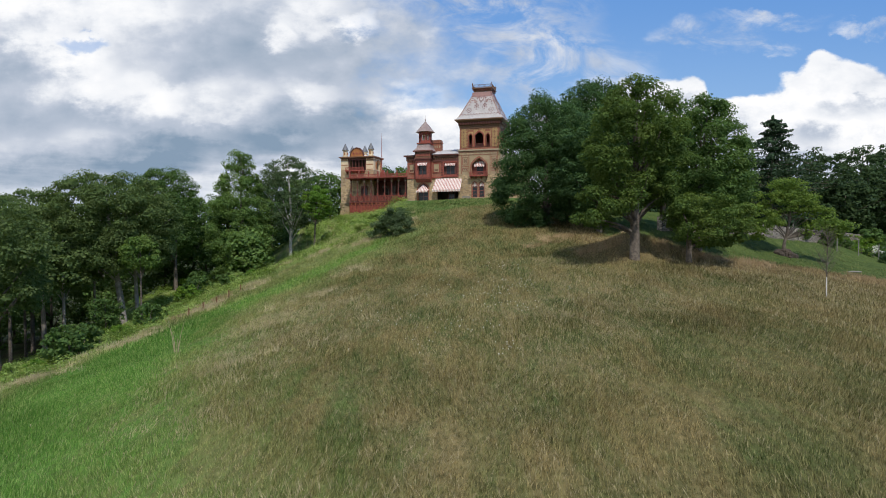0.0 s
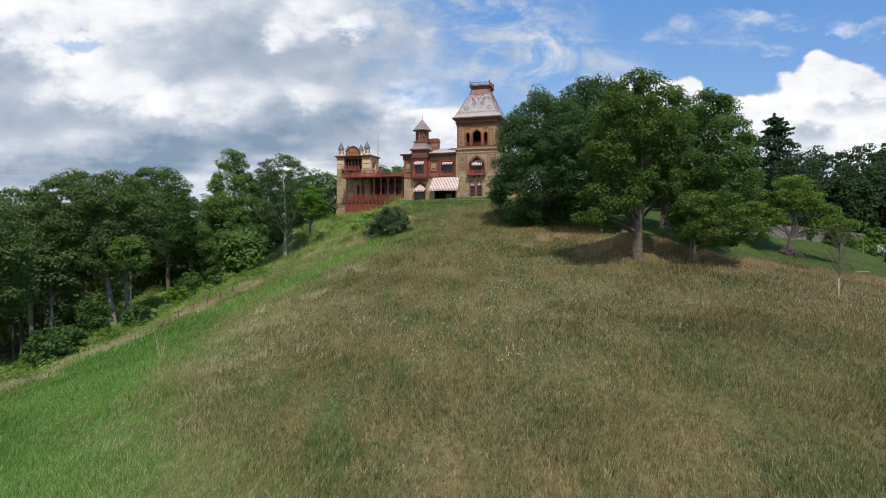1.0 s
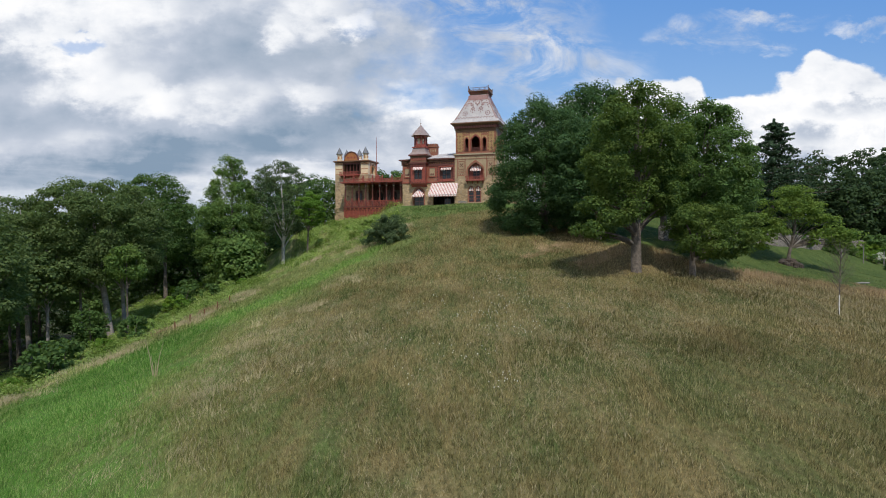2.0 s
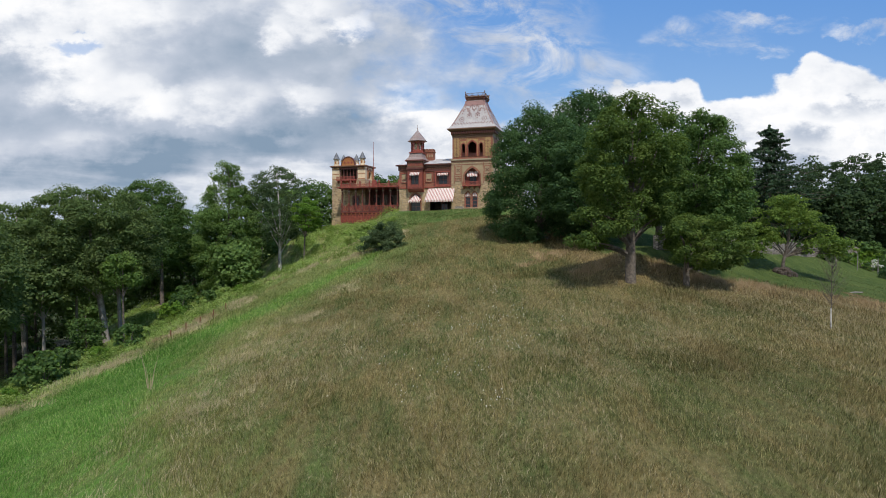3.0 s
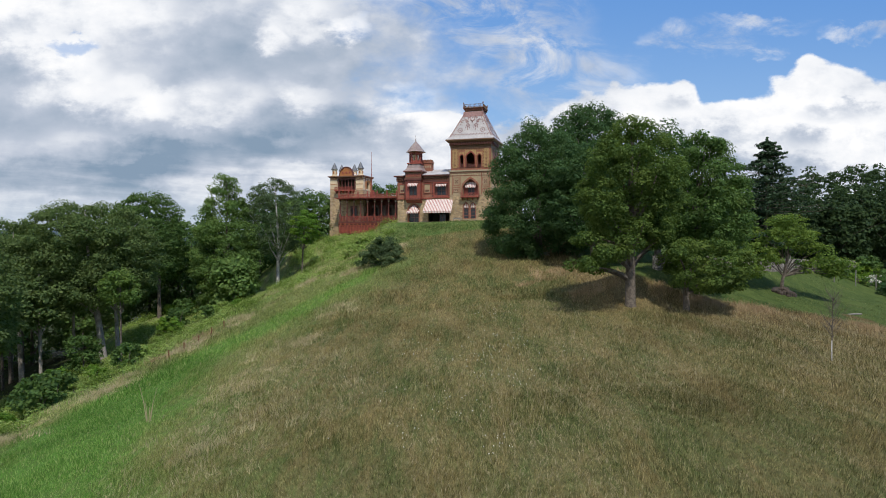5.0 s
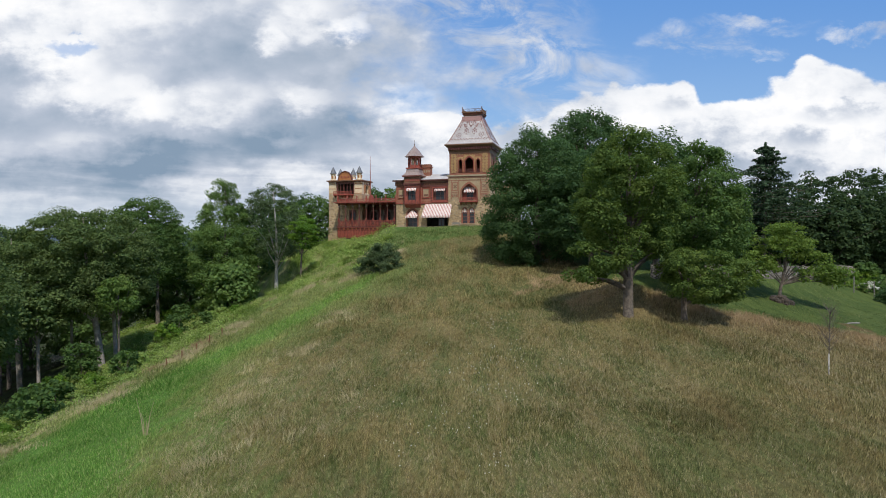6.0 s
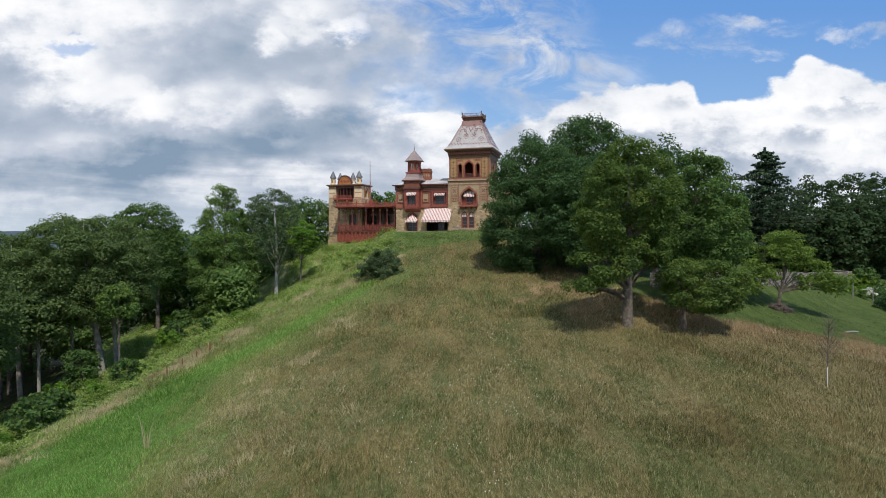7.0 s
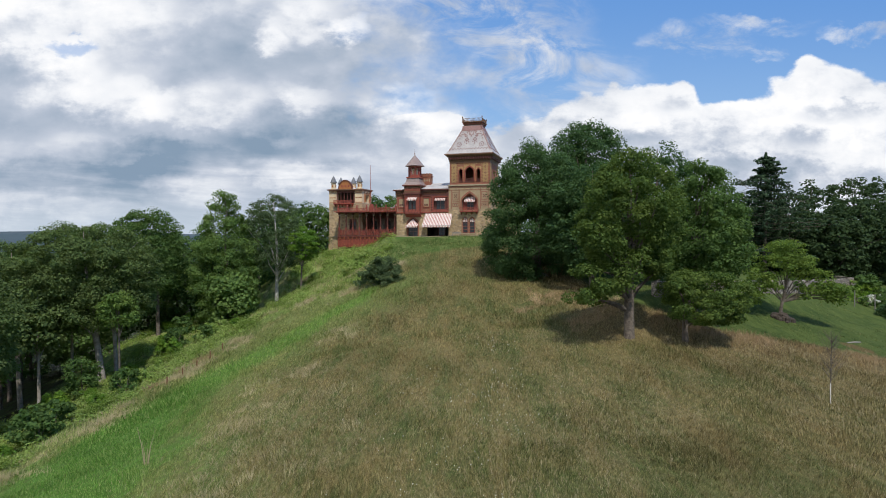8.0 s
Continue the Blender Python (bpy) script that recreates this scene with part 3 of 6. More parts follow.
def height(x, y):
    """The hill: a rounded spur that climbs to the terrace of the house and drops to woods on one flank; far off, the valley."""
    x, y = np.asarray(x, float), np.asarray(y, float)
    a, b = soft_clip(x, -78, 76) / 60, (soft_clip(y, 2, 122) - 65) / 60
    z = sum(c * a ** i * b ** j for c, (i, j) in zip(SLOPES, POWERS))
    z = z - 2.7 * np.exp(-((x + 29) / 9.0) ** 2 - ((y - 103) / 12.0) ** 2)
    bank = -0.59 * (x - 16.5) + 0.807 * (y - 58.0)
    z = z + (2.0 - 0.03 * np.clip(x - 20, 0, 30)) * np.exp(-(bank / 4.6) ** 2) * smooth(x, 13.0, 20.0) * smooth(x, 75.0, 60.0)
    z = z + 1.7 * np.exp(-((x + 47) / 7.0) ** 2 - ((y - 97) / 9.0) ** 2) + 3.0 * np.exp(-((x + 27) / 5.0) ** 2 - ((y - 118) / 7.0) ** 2)
    z = z - 1.9 * np.exp(-(off_ditch(x, y) / 1.6) ** 2)
    c, s = math.cos(radians(17)), math.sin(radians(17))
    u, v = (x - 3.3) * c - (y - 117.0) * s, (x - 3.3) * s + (y - 117.0) * c
    flat = smooth(u, -13.5, -11.0) * smooth(v, -11.0, -4.0) * smooth(u, 30.0, 16.0) * smooth(v, 26.0, 16.0)
    z = z * (1 - flat) + 25.88 * flat
    low = smooth(u, -32.0, -25.0) * smooth(v, -6.0, 0.0) * smooth(u, -11.0, -14.0) * smooth(v, 18.0, 12.0)
    z = z * (1 - low) + (23.1 + 0.10 * (u + 26)) * low
    far = np.hypot(x, y - 70)
    drop = smooth(far, 110, 420)
    z = z * (1 - drop) - 45.0 * drop
    return z + 0.10 * np.sin(x * 0.9 + np.cos(y * 0.5)) * np.sin(y * 0.7 + x * 0.2) * (1 - flat) * (1 - drop)


def ground_at(x, y):
    return float(height(x, y))


def ground_sheet():
    gx = np.concatenate([-np.geomspace(4200, 120, 14), np.linspace(-110, 110, 177), np.geomspace(120, 4200, 14)])
    gy = np.concatenate([-np.geomspace(4200, 30, 14), np.linspace(-20, 160, 145), np.geomspace(170, 4200, 16)])
    X, Y = np.meshgrid(gx, gy)
    Z = height(X, Y)
    n, m = len(gx), len(gy)
    i = np.arange((m - 1) * n).reshape(m - 1, n)[:, :-1].ravel()
    me = bpy.data.meshes.new("ground")
    me.from_pydata(np.stack([X, Y, Z], -1).reshape(-1, 3).tolist(), [], np.stack([i, i + 1, i + n + 1, i + n], -1).tolist())
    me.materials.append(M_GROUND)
    me.polygons.foreach_set("use_smooth", [True] * len(me.polygons))
    me.update()
    return tagged(new("ground", me), "grassy hill of straw and green meadow", "hill", kind="structure")


ground_sheet()


# ---- the mansion ----
def arch(x0, x1, z0, z1, rise, n=6):
    """Outline of a pointed arch, counter-clockwise from its lower left corner."""
    c, s = (x0 + x1) / 2, z1 - rise
    right = [(x1 - (x1 - c) * t ** 1.8, s + rise * t ** 0.92) for t in [i / n for i in range(n)]]
    left = [(2 * c - x, z) for x, z in reversed(right)]
    return [(x0, z0), (x1, z0)] + right[1:] + [(c, z1)] + left[:-1] + [(x0, s)] if rise > 0 else [(x0, z0), (x1, z0), (x1, z1), (x0, z1)]


def walling(b, x0, x1, z0, z1, y0, y1, holes):
    """A wall along x with openings of (x0, x1, z0, z1, rise) right through it."""
    xs = sorted({x0, x1, *(h[0] for h in holes), *(h[1] for h in holes)})
    zs = sorted({z0, z1, *(h[2] for h in holes), *(h[3] for h in holes)})
    for a, c in zip(xs, xs[1:]):
        run = None
        for d, e in zip(zs, zs[1:]):
            mx, mz = (a + c) / 2, (d + e) / 2
            free = not any(h[0] < mx < h[1] and h[2] < mz < h[3] for h in holes)
            if free and run is None:
                run = d
            if run is not None and (not free or e == zs[-1]):
                b.box(a, c, y0, y1, run, e if free else d)
                run = None
    for h in holes:
        if h[4] > 0:
            o = arch(*h)
            top = [p for p in o if p[1] >= h[3] - h[4] - 1e-6]
            mid = (h[0] + h[1]) / 2
            b.slab([p for p in top if p[0] >= mid - 1e-6] + [(mid, h[3] + 0.001), (h[1], h[3] + 0.001)][0:0] + [(h[1], h[3])], y0, y1)
            b.slab([(h[0], h[3])] + [p for p in top if p[0] <= mid + 1e-6], y0, y1)
    return b


def ring(b, x0, x1, z0, z1, rise, w, y0, y1):
    """A moulding round an opening."""
    inner, outer = arch(x0, x1, z0, z1, rise), arch(x0 - w, x1 + w, z0 - (0 if rise else w), z1 + w * (1.6 if rise else 1), rise + (w if rise else 0))
    n = len(inner)
    for i in range(0 if not rise else 1, n):
        j = (i + 1) % n
        b.slab([inner[i], outer[i], outer[j], inner[j]], y0, y1)
    return b


def window(parent, x0, x1, z0, z1, y, rise=0.0, bars=(2, 3), frame_mat=None, label="", w=0.11):
    """A sash window set into an opening: frame > pane, glazing bars."""
    frame_mat = frame_mat or M_MAROON
    b = Build()
    inner, outer = arch(x0 + w, x1 - w, z0 + w, z1 - w * (1.8 if rise else 1), max(rise - w, 0)), arch(x0, x1, z0, z1, rise)
    n = len(inner)
    for i in range(n):
        b.slab([outer[i], outer[(i + 1) % n], inner[(i + 1) % n], inner[i]], y, y + 0.12)
    for i in range(1, bars[0]):
        x = x0 + (x1 - x0) * i / bars[0]
        b.box(x - 0.035, x + 0.035, y + 0.02, y + 0.1, z0 + w, z1 - max(w, rise * 0.35))
    for i in range(1, bars[1]):
        z = z0 + (z1 - rise * 0.6 - z0) * i / bars[1]
        b.box(x0 + w, x1 - w, y + 0.03, y + 0.09, z - 0.03, z + 0.03)
    fr = part("window", b, frame_mat, parent, label)
    part("pane", Build().slab(arch(x0 + 0.03, x1 - 0.03, z0 + 0.03, z1 - 0.05, max(rise - 0.03, 0)), y + 0.055, y + 0.07), M_GLASS, fr)
    return fr


def scallop_awning(parent, x0, x1, z0, z1, y, out, n):
    """A small window blind of striped cloth with a scalloped hem."""
    b, k = Build(), n * 4
    rows = []
    for i in range(k + 1):
        x = x0 + (x1 - x0) * i / k
        drop = 0.16 * abs(math.sin(math.pi * i / 4))
        rows.append([(x, y, z1), (x, y - out, z0 + 0.12), (x, y - out - 0.01, z0 - drop)])
    pts = [p for r in rows for p in r]
    b.solid(pts, [(3 * i + j, 3 * i + 3 + j, 3 * i + 4 + j, 3 * i + 1 + j) for i in range(k) for j in range(2)])
    b.solid([(p[0], p[1] + 0.03, p[2]) for p in pts], [(3 * i + 1 + j, 3 * i + 4 + j, 3 * i + 3 + j, 3 * i + j) for i in range(k) for j in range(2)])
    return part("awning", b, M_AWNING, parent, "red and white striped scalloped awning")


mansion = thing("mansion", HOUSE, "ornate stone and brick mansion with a slate-roofed bell tower", "house")

# Bell tower.
T0, T1, TC = -0.30, 7.80, 3.75
b = walling(Build(), T0, T1, -0.8, 9.55, 0.0, 0.5, [(2.35, 3.42, 0.65, 3.65, 0.75), (3.68, 4.75, 0.65, 3.65, 0.75), (2.25, 5.25, 4.95, 8.15, 1.75)])
b.box(T0, T0 + 0.5, 0.5, 8.1, -0.8, 9.55).box(T1 - 0.5, T1, 0.5, 8.1, -0.8, 9.55).box(T0 + 0.5, T1 - 0.5, 7.6, 8.1, -0.8, 9.55).box(T0 + 0.5, T1 - 0.5, 0.5, 7.6, 9.3, 9.5)
part("tower_wall", b, M_STONE, mansion, "coursed rubble stone wall")
parts("plinth", Build().box(T0 - 0.12, T1 + 0.12, -0.14, -0.003, -0.6, 0.35).box(T1 + 0.003, T1 + 0.13, 0, 8.1, -0.6, 0.35), M_BUFF, mansion)
b = Build().box(T0 - 0.15, T1 + 0.15, -0.15, 8.25, 9.55, 9.8)
parts("string_course", b, M_BUFF, mansion, "pale stone string course")
parts("brick_dentil", Build().box(T0 + 0.02, T1 - 0.02, -0.06, -0.003, 8.72, 8.82), M_RED_BRICK, mansion)
b = Build()
for i in range(21):
    x = T0 + 0.2 + i * (T1 - T0 - 0.4) / 20
    b.slab([(x - 0.17, 8.86), (x + 0.17, 8.86), (x, 9.17)], -0.08, -0.003)
    if i < 20:
        b.side_slab([(0.25 + i * 0.38, 8.86), (0.55 + i * 0.38, 8.86), (0.40 + i * 0.38, 9.17)], T1 + 0.003, T1 + 0.06)
parts("frieze_tooth", b, M_BUFF, mansion, "pale stone tooth of the tower frieze")
parts("brick_frieze", Build().box(T0 - 0.03, T1 + 0.03, -0.05, -0.003, 9.2, 9.548).box(T1 + 0.003, T1 + 0.05, 0, 8.1, 9.2, 9.548), M_BROWN, mansion)
# Big arched recess with its window, balcony and blind.
part("arch_moulding", ring(Build(), 2.25, 5.25, 4.95, 8.15, 1.75, 0.26, -0.12, -0.003), M_RED_BRICK, mansion, "red brick pointed arch")
b = walling(Build(), 2.25, 5.25, 4.95, 8.05, 0.72, 0.86, [(3.05, 4.45, 5.0, 7.15, 0.0)])
part("recess_panel", b, M_RED, mansion, "oxide red panelled recess")
win = window(mansion, 3.05, 4.45, 5.0, 7.15, 0.74, 0.0, (2, 2), M_MAROON, "maroon sash window in an arched recess")
scallop_awning(mansion, 2.72, 4.78, 6.6, 7.55, 0.66, 0.55, 5)
b = Build().box(2.0, 5.5, -0.75, 0.6, 4.62, 4.86).box(2.0, 5.5, -0.75, -0.68, 5.42, 5.50).box(2.0, 2.07, -0.75, 0.0, 5.42, 5.5).box(5.43, 5.5, -0.75, 0.0, 5.42, 5.5)
for i in range(19):
    b.box(2.03 + i * 0.19, 2.09 + i * 0.19, -0.74, -0.69, 4.86, 5.42)
for x in (2.2, 3.2, 4.2, 5.2):
    b.side_slab([(-0.7, 4.62), (-0.01, 4.1), (-0.01, 4.62)], x - 0.08, x + 0.08)
part("balcony", b, M_RED, mansion, "small red bracketed balcony")
for x in (2.35, 3.68):
    window(mansion, x, x + 1.07, 0.65, 3.65, 0.22, 0.75, (1, 4), M_RED, "pointed red-framed window")
    part("arch_moulding", ring(Build(), x, x + 1.07, 0.65, 3.65, 0.75, 0.11, -0.07, -0.003), M_RED_BRICK, mansion)
part("window_sill", Build().box(2.1, 5.0, -0.16, 0.2, 0.48, 0.645), M_BUFF, mansion)
part("brick_facing", walling(Build(), T0 + 0.25, T1 - 0.25, 5.05, 8.71, -0.022, -0.003, [(2.25, 5.25, 5.05, 8.15, 1.75)]), M_BUFF_BRICK, mansion, "buff brick facing over the stone")
for x in (2.35, 3.68):
    part("awning", Build().slab(arch(x + 0.08, x + 0.99, 2.75, 3.56, 0.68), 0.10, 0.18), M_AWNING, mansion, "small striped window blind")
# Framed ornament panels beside the recess, front and flank.
for x in (0.55, 6.15):
    for z0, z1 in ((5.75, 6.2), (6.95, 8.35)):
        pan = part("ornament_panel", ring(Build(), x, x + 0.95, z0, z1, 0, 0.08, -0.08, -0.003), M_RED, mansion)
        part("brick_infill", Build().box(x, x + 0.95, -0.03, -0.003, z0, z1), M_BUFF_BRICK, pan)
        t, n = Build(), 3
        for i in range(n):
            for j in range(n if z1 - z0 > 1 else 1):
                if (i + j) % 2 == 0:
                    cx, cz = x + 0.475 + (i - 1) * 0.2, (z0 + z1) / 2 + (j - (1 if z1 - z0 > 1 else 0)) * 0.2
                    t.box(cx - 0.095, cx + 0.095, -0.05, -0.032, cz - 0.095, cz + 0.095)
        parts("tile", t, M_MAROON, pan)
    parts("brick_strip", Build().box(x - 0.32, x - 0.2, -0.07, -0.003, 5.2, 9.19).box(x + 1.15, x + 1.27, -0.07, -0.003, 5.2, 9.19).box(x - 0.195, x + 1.145, -0.06, -0.003, 6.5, 6.62), M_RED_BRICK, mansion)
# Belfry: arches on three sides, back closed to darken the openings; banded corner piers.
B0, B1 = -0.12, 7.62
front = [(1.70, 2.40, 10.35, 12.75, 0.55), (2.92, 4.58, 10.35, 13.1, 0.95), (5.10, 5.80, 10.35, 12.75, 0.55)]
b = walling(Build(), B0, B1, 9.8, 14.1, 0.1, 0.6, front)
# Unseen back wall, left solid to keep sky light out of the arches.
part("belfry_wall", Build().box(B0, B1, 7.4, 7.9, 9.8, 14.1), M_RED_BRICK, mansion)
part("belfry_wall", b, M_RED_BRICK, mansion, "red and ochre brick belfry wall")
for x0, x1, name in ((B0, B0 + 0.5, "belfry_wall"), (B1 - 0.5, B1, "belfry_wall")):
    bb = walling(Build(), 0.6, 7.4, 9.8, 14.1, 0.0, 0.5, [(1.45, 2.2, 10.35, 12.4, 0.45), (3.2, 4.8, 10.35, 12.9, 0.8), (5.8, 6.55, 10.35, 12.4, 0.45)])
    bb.v = [(x1 - y, x, z) for x, y, z in bb.v]
    part(name, bb, M_RED_BRICK, mansion)
part("belfry_floor", Build().box(B0 + 0.5, B1 - 0.5, 0.6, 7.4, 9.8, 10.0), M_DARK, mansion)
part("belfry_ceiling", Build().box(B0 + 0.5, B1 - 0.5, 0.6, 7.4, 13.7, 13.95), M_DARK, mansion)
for x0, x1 in ((0.28, 1.18), (6.32, 7.22)):
    b = Build()
    for i in range(13):
        z = 10.25 + i * 0.27
        b.box(x0 - (0.13 if i % 2 else 0), x1 + (0.13 if i % 2 else 0), 0.02, 0.098, z, z + 0.262)
    pier = part("corner_pier", Build().box(x0 + 0.01, x1 - 0.01, 0.06, 0.097, 10.2, 13.75), M_YELLOW, mansion, "ochre brick banded corner pier")
    parts("band", b, M_YELLOW, pier)
    t, c = Build(), (x0 + x1) / 2
    for z in (10.75, 11.9, 13.05):
        for ox, oz in ((0, 0), (0.17, 0), (-0.17, 0), (0, 0.17), (0, -0.17), (0, 0.52), (0, -0.52)):
            t.slab([(c + ox - 0.085, z + oz), (c + ox, z + oz - 0.085), (c + ox + 0.085, z + oz), (c + ox, z + oz + 0.085)], -0.02, 0.018)
    parts("rosette", t, M_MAROON, pier)
for y0, y1 in ((0.35, 1.25), (6.75, 7.65)):
    b = Build()
    for i in range(13):
        z = 10.25 + i * 0.27
        b.box(B1 + 0.003, B1 + 0.08, y0 - (0.12 if i % 2 else 0), y1 + (0.12 if i % 2 else 0), z, z + 0.262)
    pier = part("corner_pier", Build().box(B1 + 0.004, B1 + 0.04, y0 + 0.01, y1 - 0.01, 10.2, 13.75), M_YELLOW, mansion, "ochre brick banded corner pier")
    parts("band", b, M_YELLOW, pier)
for h in front:
    part("arch_moulding", ring(Build(), *h, 0.20 if h[1] - h[0] > 1 else 0.12, -0.03, 0.036), M_RED, mansion, "red pointed arch moulding")
    part("arch_panel", walling(Build(), h[0] - (0.26 if h[1] - h[0] > 1 else 0.16), h[1] + (0.26 if h[1] - h[0] > 1 else 0.16), 10.3, h[3] + 0.4, 0.04, 0.098, [h]), M_YELLOW, mansion, "ochre brick panel round the arch")
b = Build()
for x in (1.47, 6.03):
    for i in range(11):
        b.box(x - 0.06, x + 0.06, 0.05, 0.096, 10.45 + i * 0.30, 10.58 + i * 0.30)
for i in range(15):
    b.box(1.45 + i * 0.32, 1.60 + i * 0.32, 0.05, 0.096, 13.56, 13.70)
parts("ochre_brick_spot", b, M_YELLOW, mansion)
b = Build()
for x0, x1 in ((1.62, 2.46), (2.9, 4.6), (5.04, 5.88)):
    b.box(x0, x1, 0.0, 0.09, 10.28, 10.35).box(x0, x1, 0.0, 0.09, 10.82, 10.9)
    n = int((x1 - x0) / 0.14)
    for i in range(n):
        b.box(x0 + 0.03 + i * 0.14, x0 + 0.09 + i * 0.14, 0.02, 0.07, 10.35, 10.82)
part("railing", b, M_MAROON, mansion, "dark red balustrade")
parts("band", Build().box(B0 - 0.03, B1 + 0.03, 0.05, 0.097, 13.8, 14.1).box(B1 + 0.003, B1 + 0.05, 0.1, 7.9, 13.8, 14.1), M_BROWN, mansion)
b = Build().square(TC, 4.0, [(3.95, 14.1), (4.0, 14.3), (4.0, 14.42), (4.1, 14.45), (4.1, 14.95), (4.3, 15.0), (4.62, 15.35), (4.7, 15.36), (4.7, 15.55)])
part("cornice", b, M_BROWN, mansion, "brown bracketed cornice")
b = Build()
for i in range(26):
    x = TC - 3.95 + i * 7.9 / 25
    b.box(x - 0.07, x + 0.07, 4.0 - 4.42, 4.0 - 4.102, 14.5, 14.98)
    b.box(TC + 4.102, TC + 4.42, 4.0 + (x - TC) - 0.07, 4.0 + (x - TC) + 0.07, 14.5, 14.98)
parts("bracket", b, M_MAROON, mansion)
ROOF = [(4.62, 15.552), (4.15, 16.15), (3.62, 17.1), (1.66, 21.2)]
part("tower_roof", Build().square(TC + 0.05, 4.0, ROOF), M_SLATE, mansion, "steep pale slate roof with rose patterning")
roof_half = lambda z: float(np.interp(z, [p[1] for p in ROOF], [p[0] for p in ROOF]))


def on_roof(b, s, z, pts, lift=0.03):
    """Flat slate figures on the front and the flank of the tower roof; s runs -1 to 1 across the face."""
    for face in (0, 1):
        lo, up = [], []
        for px, pz in pts:
            zz = z + pz
            hh = roof_half(zz)
            a, d = s * roof_half(z) + px, hh + lift
            q = (TC + 0.05 + a, 4.0 - d, zz) if face == 0 else (TC + 0.05 + d, 4.0 + a, zz)
            up.append(q)
            lo.append((q[0], q[1] + 0.05, q[2]) if face == 0 else (q[0] - 0.05, q[1], q[2]))
        n = len(pts)
        b.solid(up + lo, [tuple(range(n))] + [(i, i + n, (i + 1) % n + n, (i + 1) % n) for i in range(n)])


diamond = lambda r, k=1.0: [(-r, 0), (0, -r * k), (r, 0), (0, r * k)]
b = Build()
for s in (-0.62, 0.62):
    for i in range(10):
        a = 2 * math.pi * i / 10
        on_roof(b, s, 17.35, [(0.42 * math.cos(a) + x, 0.42 * math.sin(a) + z) for x, z in diamond(0.12)])
    on_roof(b, s, 17.35, diamond(0.16))
for s in (-0.25, 0.25):
    for ox, oz, r in ((0, 0, 0.2), (0.28, 0.25, 0.16), (-0.28, 0.25, 0.16), (0, 0.55, 0.18), (0.38, -0.2, 0.12), (-0.38, -0.2, 0.12), (0, -0.55, 0.13), (0, 1.0, 0.12)):
        on_roof(b, s, 18.1, [(ox + x, oz + z) for x, z in diamond(r, 1.4)])
for z, n, r in ((19.0, 5, 0.15), (19.45, 6, 0.12), (19.9, 5, 0.14), (20.3, 4, 0.11), (18.55, 4, 0.12)):
    for i in range(n):
        on_roof(b, -0.75 + 1.5 * i / (n - 1), z, diamond(r, 1.3))
for i in range(27):
    z = 16.45 + (0.12 if i % 2 else 0)
    on_roof(b, -0.96 + 1.92 * i / 26, z, diamond(0.13))
parts("slate_figure", b, M_SLATE_MARK, mansion, "dark rose slate figures")
b = Build()
zig = [(-0.98, 19.0), (-0.55, 19.6), (-0.42, 18.9), (-0.25, 20.35), (-0.08, 19.3), (0.0, 19.15), (0.08, 19.3), (0.25, 20.35), (0.42, 18.9), (0.55, 19.6), (0.98, 19.0)]
for (s0, z0), (s1, z1) in zip(zig, zig[1:]):
    for i in range(6):
        t = (i + 0.5) / 6
        on_roof(b, s0 + (s1 - s0) * t, z0 + (z1 - z0) * t, diamond(0.12))
for s in (-1.0, 1.0):
    for i in range(16):
        z = 16.3 + i * 0.31
        on_roof(b, s * 0.985, z, [(-0.12 * s - 0.06, -0.16), (-0.12 * s + 0.12, -0.16), (-0.12 * s + 0.06, 0.14), (-0.12 * s - 0.12, 0.14)])
part("slate_border", b, M_SLATE_ROSE, mansion, "rose slate border")
b = Build()
for i in range(22):
    z = 20.55
    on_roof(b, -0.95 + 1.9 * i / 21, z, [(-0.09, -0.45), (0.09, -0.45), (0.085, 0.6), (-0.085, 0.6)])
part("slate_band", b, M_SLATE_ROSE, mansion)
part("roof_crown", Build().square(TC + 0.05, 4.0, [(1.66, 21.2), (1.72, 21.25), (1.72, 21.5), (1.85, 21.75), (2.02, 21.8), (2.02, 21.95)]), M_BROWN, mansion, "brown corbelled roof crown")
b = Build()
for i in range(9):
    for sgn in (-1, 1):
        a = -1.8 + 3.6 * i / 8
        b.box(TC + 0.05 + a - 0.09, TC + 0.05 + a + 0.09, 4.0 + sgn * 1.78 - 0.06, 4.0 + sgn * 1.78 + 0.06, 21.45, 21.74)
        b.box(TC + 0.05 + sgn * 1.78 - 0.06, TC + 0.05 + sgn * 1.78 + 0.06, 4.0 + a - 0.09, 4.0 + a + 0.09, 21.45, 21.74)
parts("crown_bracket", b, M_RED, mansion)
b = Build()
for sgn in (-1, 1):
    for z in (22.05, 22.5):
        b.box(TC - 1.85, TC + 1.95, 4 + sgn * 1.9 - 0.03, 4 + sgn * 1.9 + 0.03, z, z + 0.06)
        b.box(TC + 0.05 + sgn * 1.9 - 0.03, TC + 0.05 + sgn * 1.9 + 0.03, 2.1, 5.9, z + 0.002, z + 0.058)
    for i in range(17):
        a = -1.9 + 3.8 * i / 16
        b.box(TC + 0.05 + a - 0.025, TC + 0.05 + a + 0.025, 4 + sgn * 1.9 - 0.02, 4 + sgn * 1.9 + 0.02, 21.95, 22.52)
        b.box(TC + 0.05 + sgn * 1.9 - 0.02, TC + 0.05 + sgn * 1.9 + 0.02, 4 + a - 0.025, 4 + a + 0.025, 21.95, 22.52)
    for q in (-1, 1):
        b.turned(TC + 0.05 + sgn * 1.9, 4 + q * 1.9, [(0.06, 21.95), (0.06, 22.6), (0.13, 22.68), (0.02, 22.95)], 6)
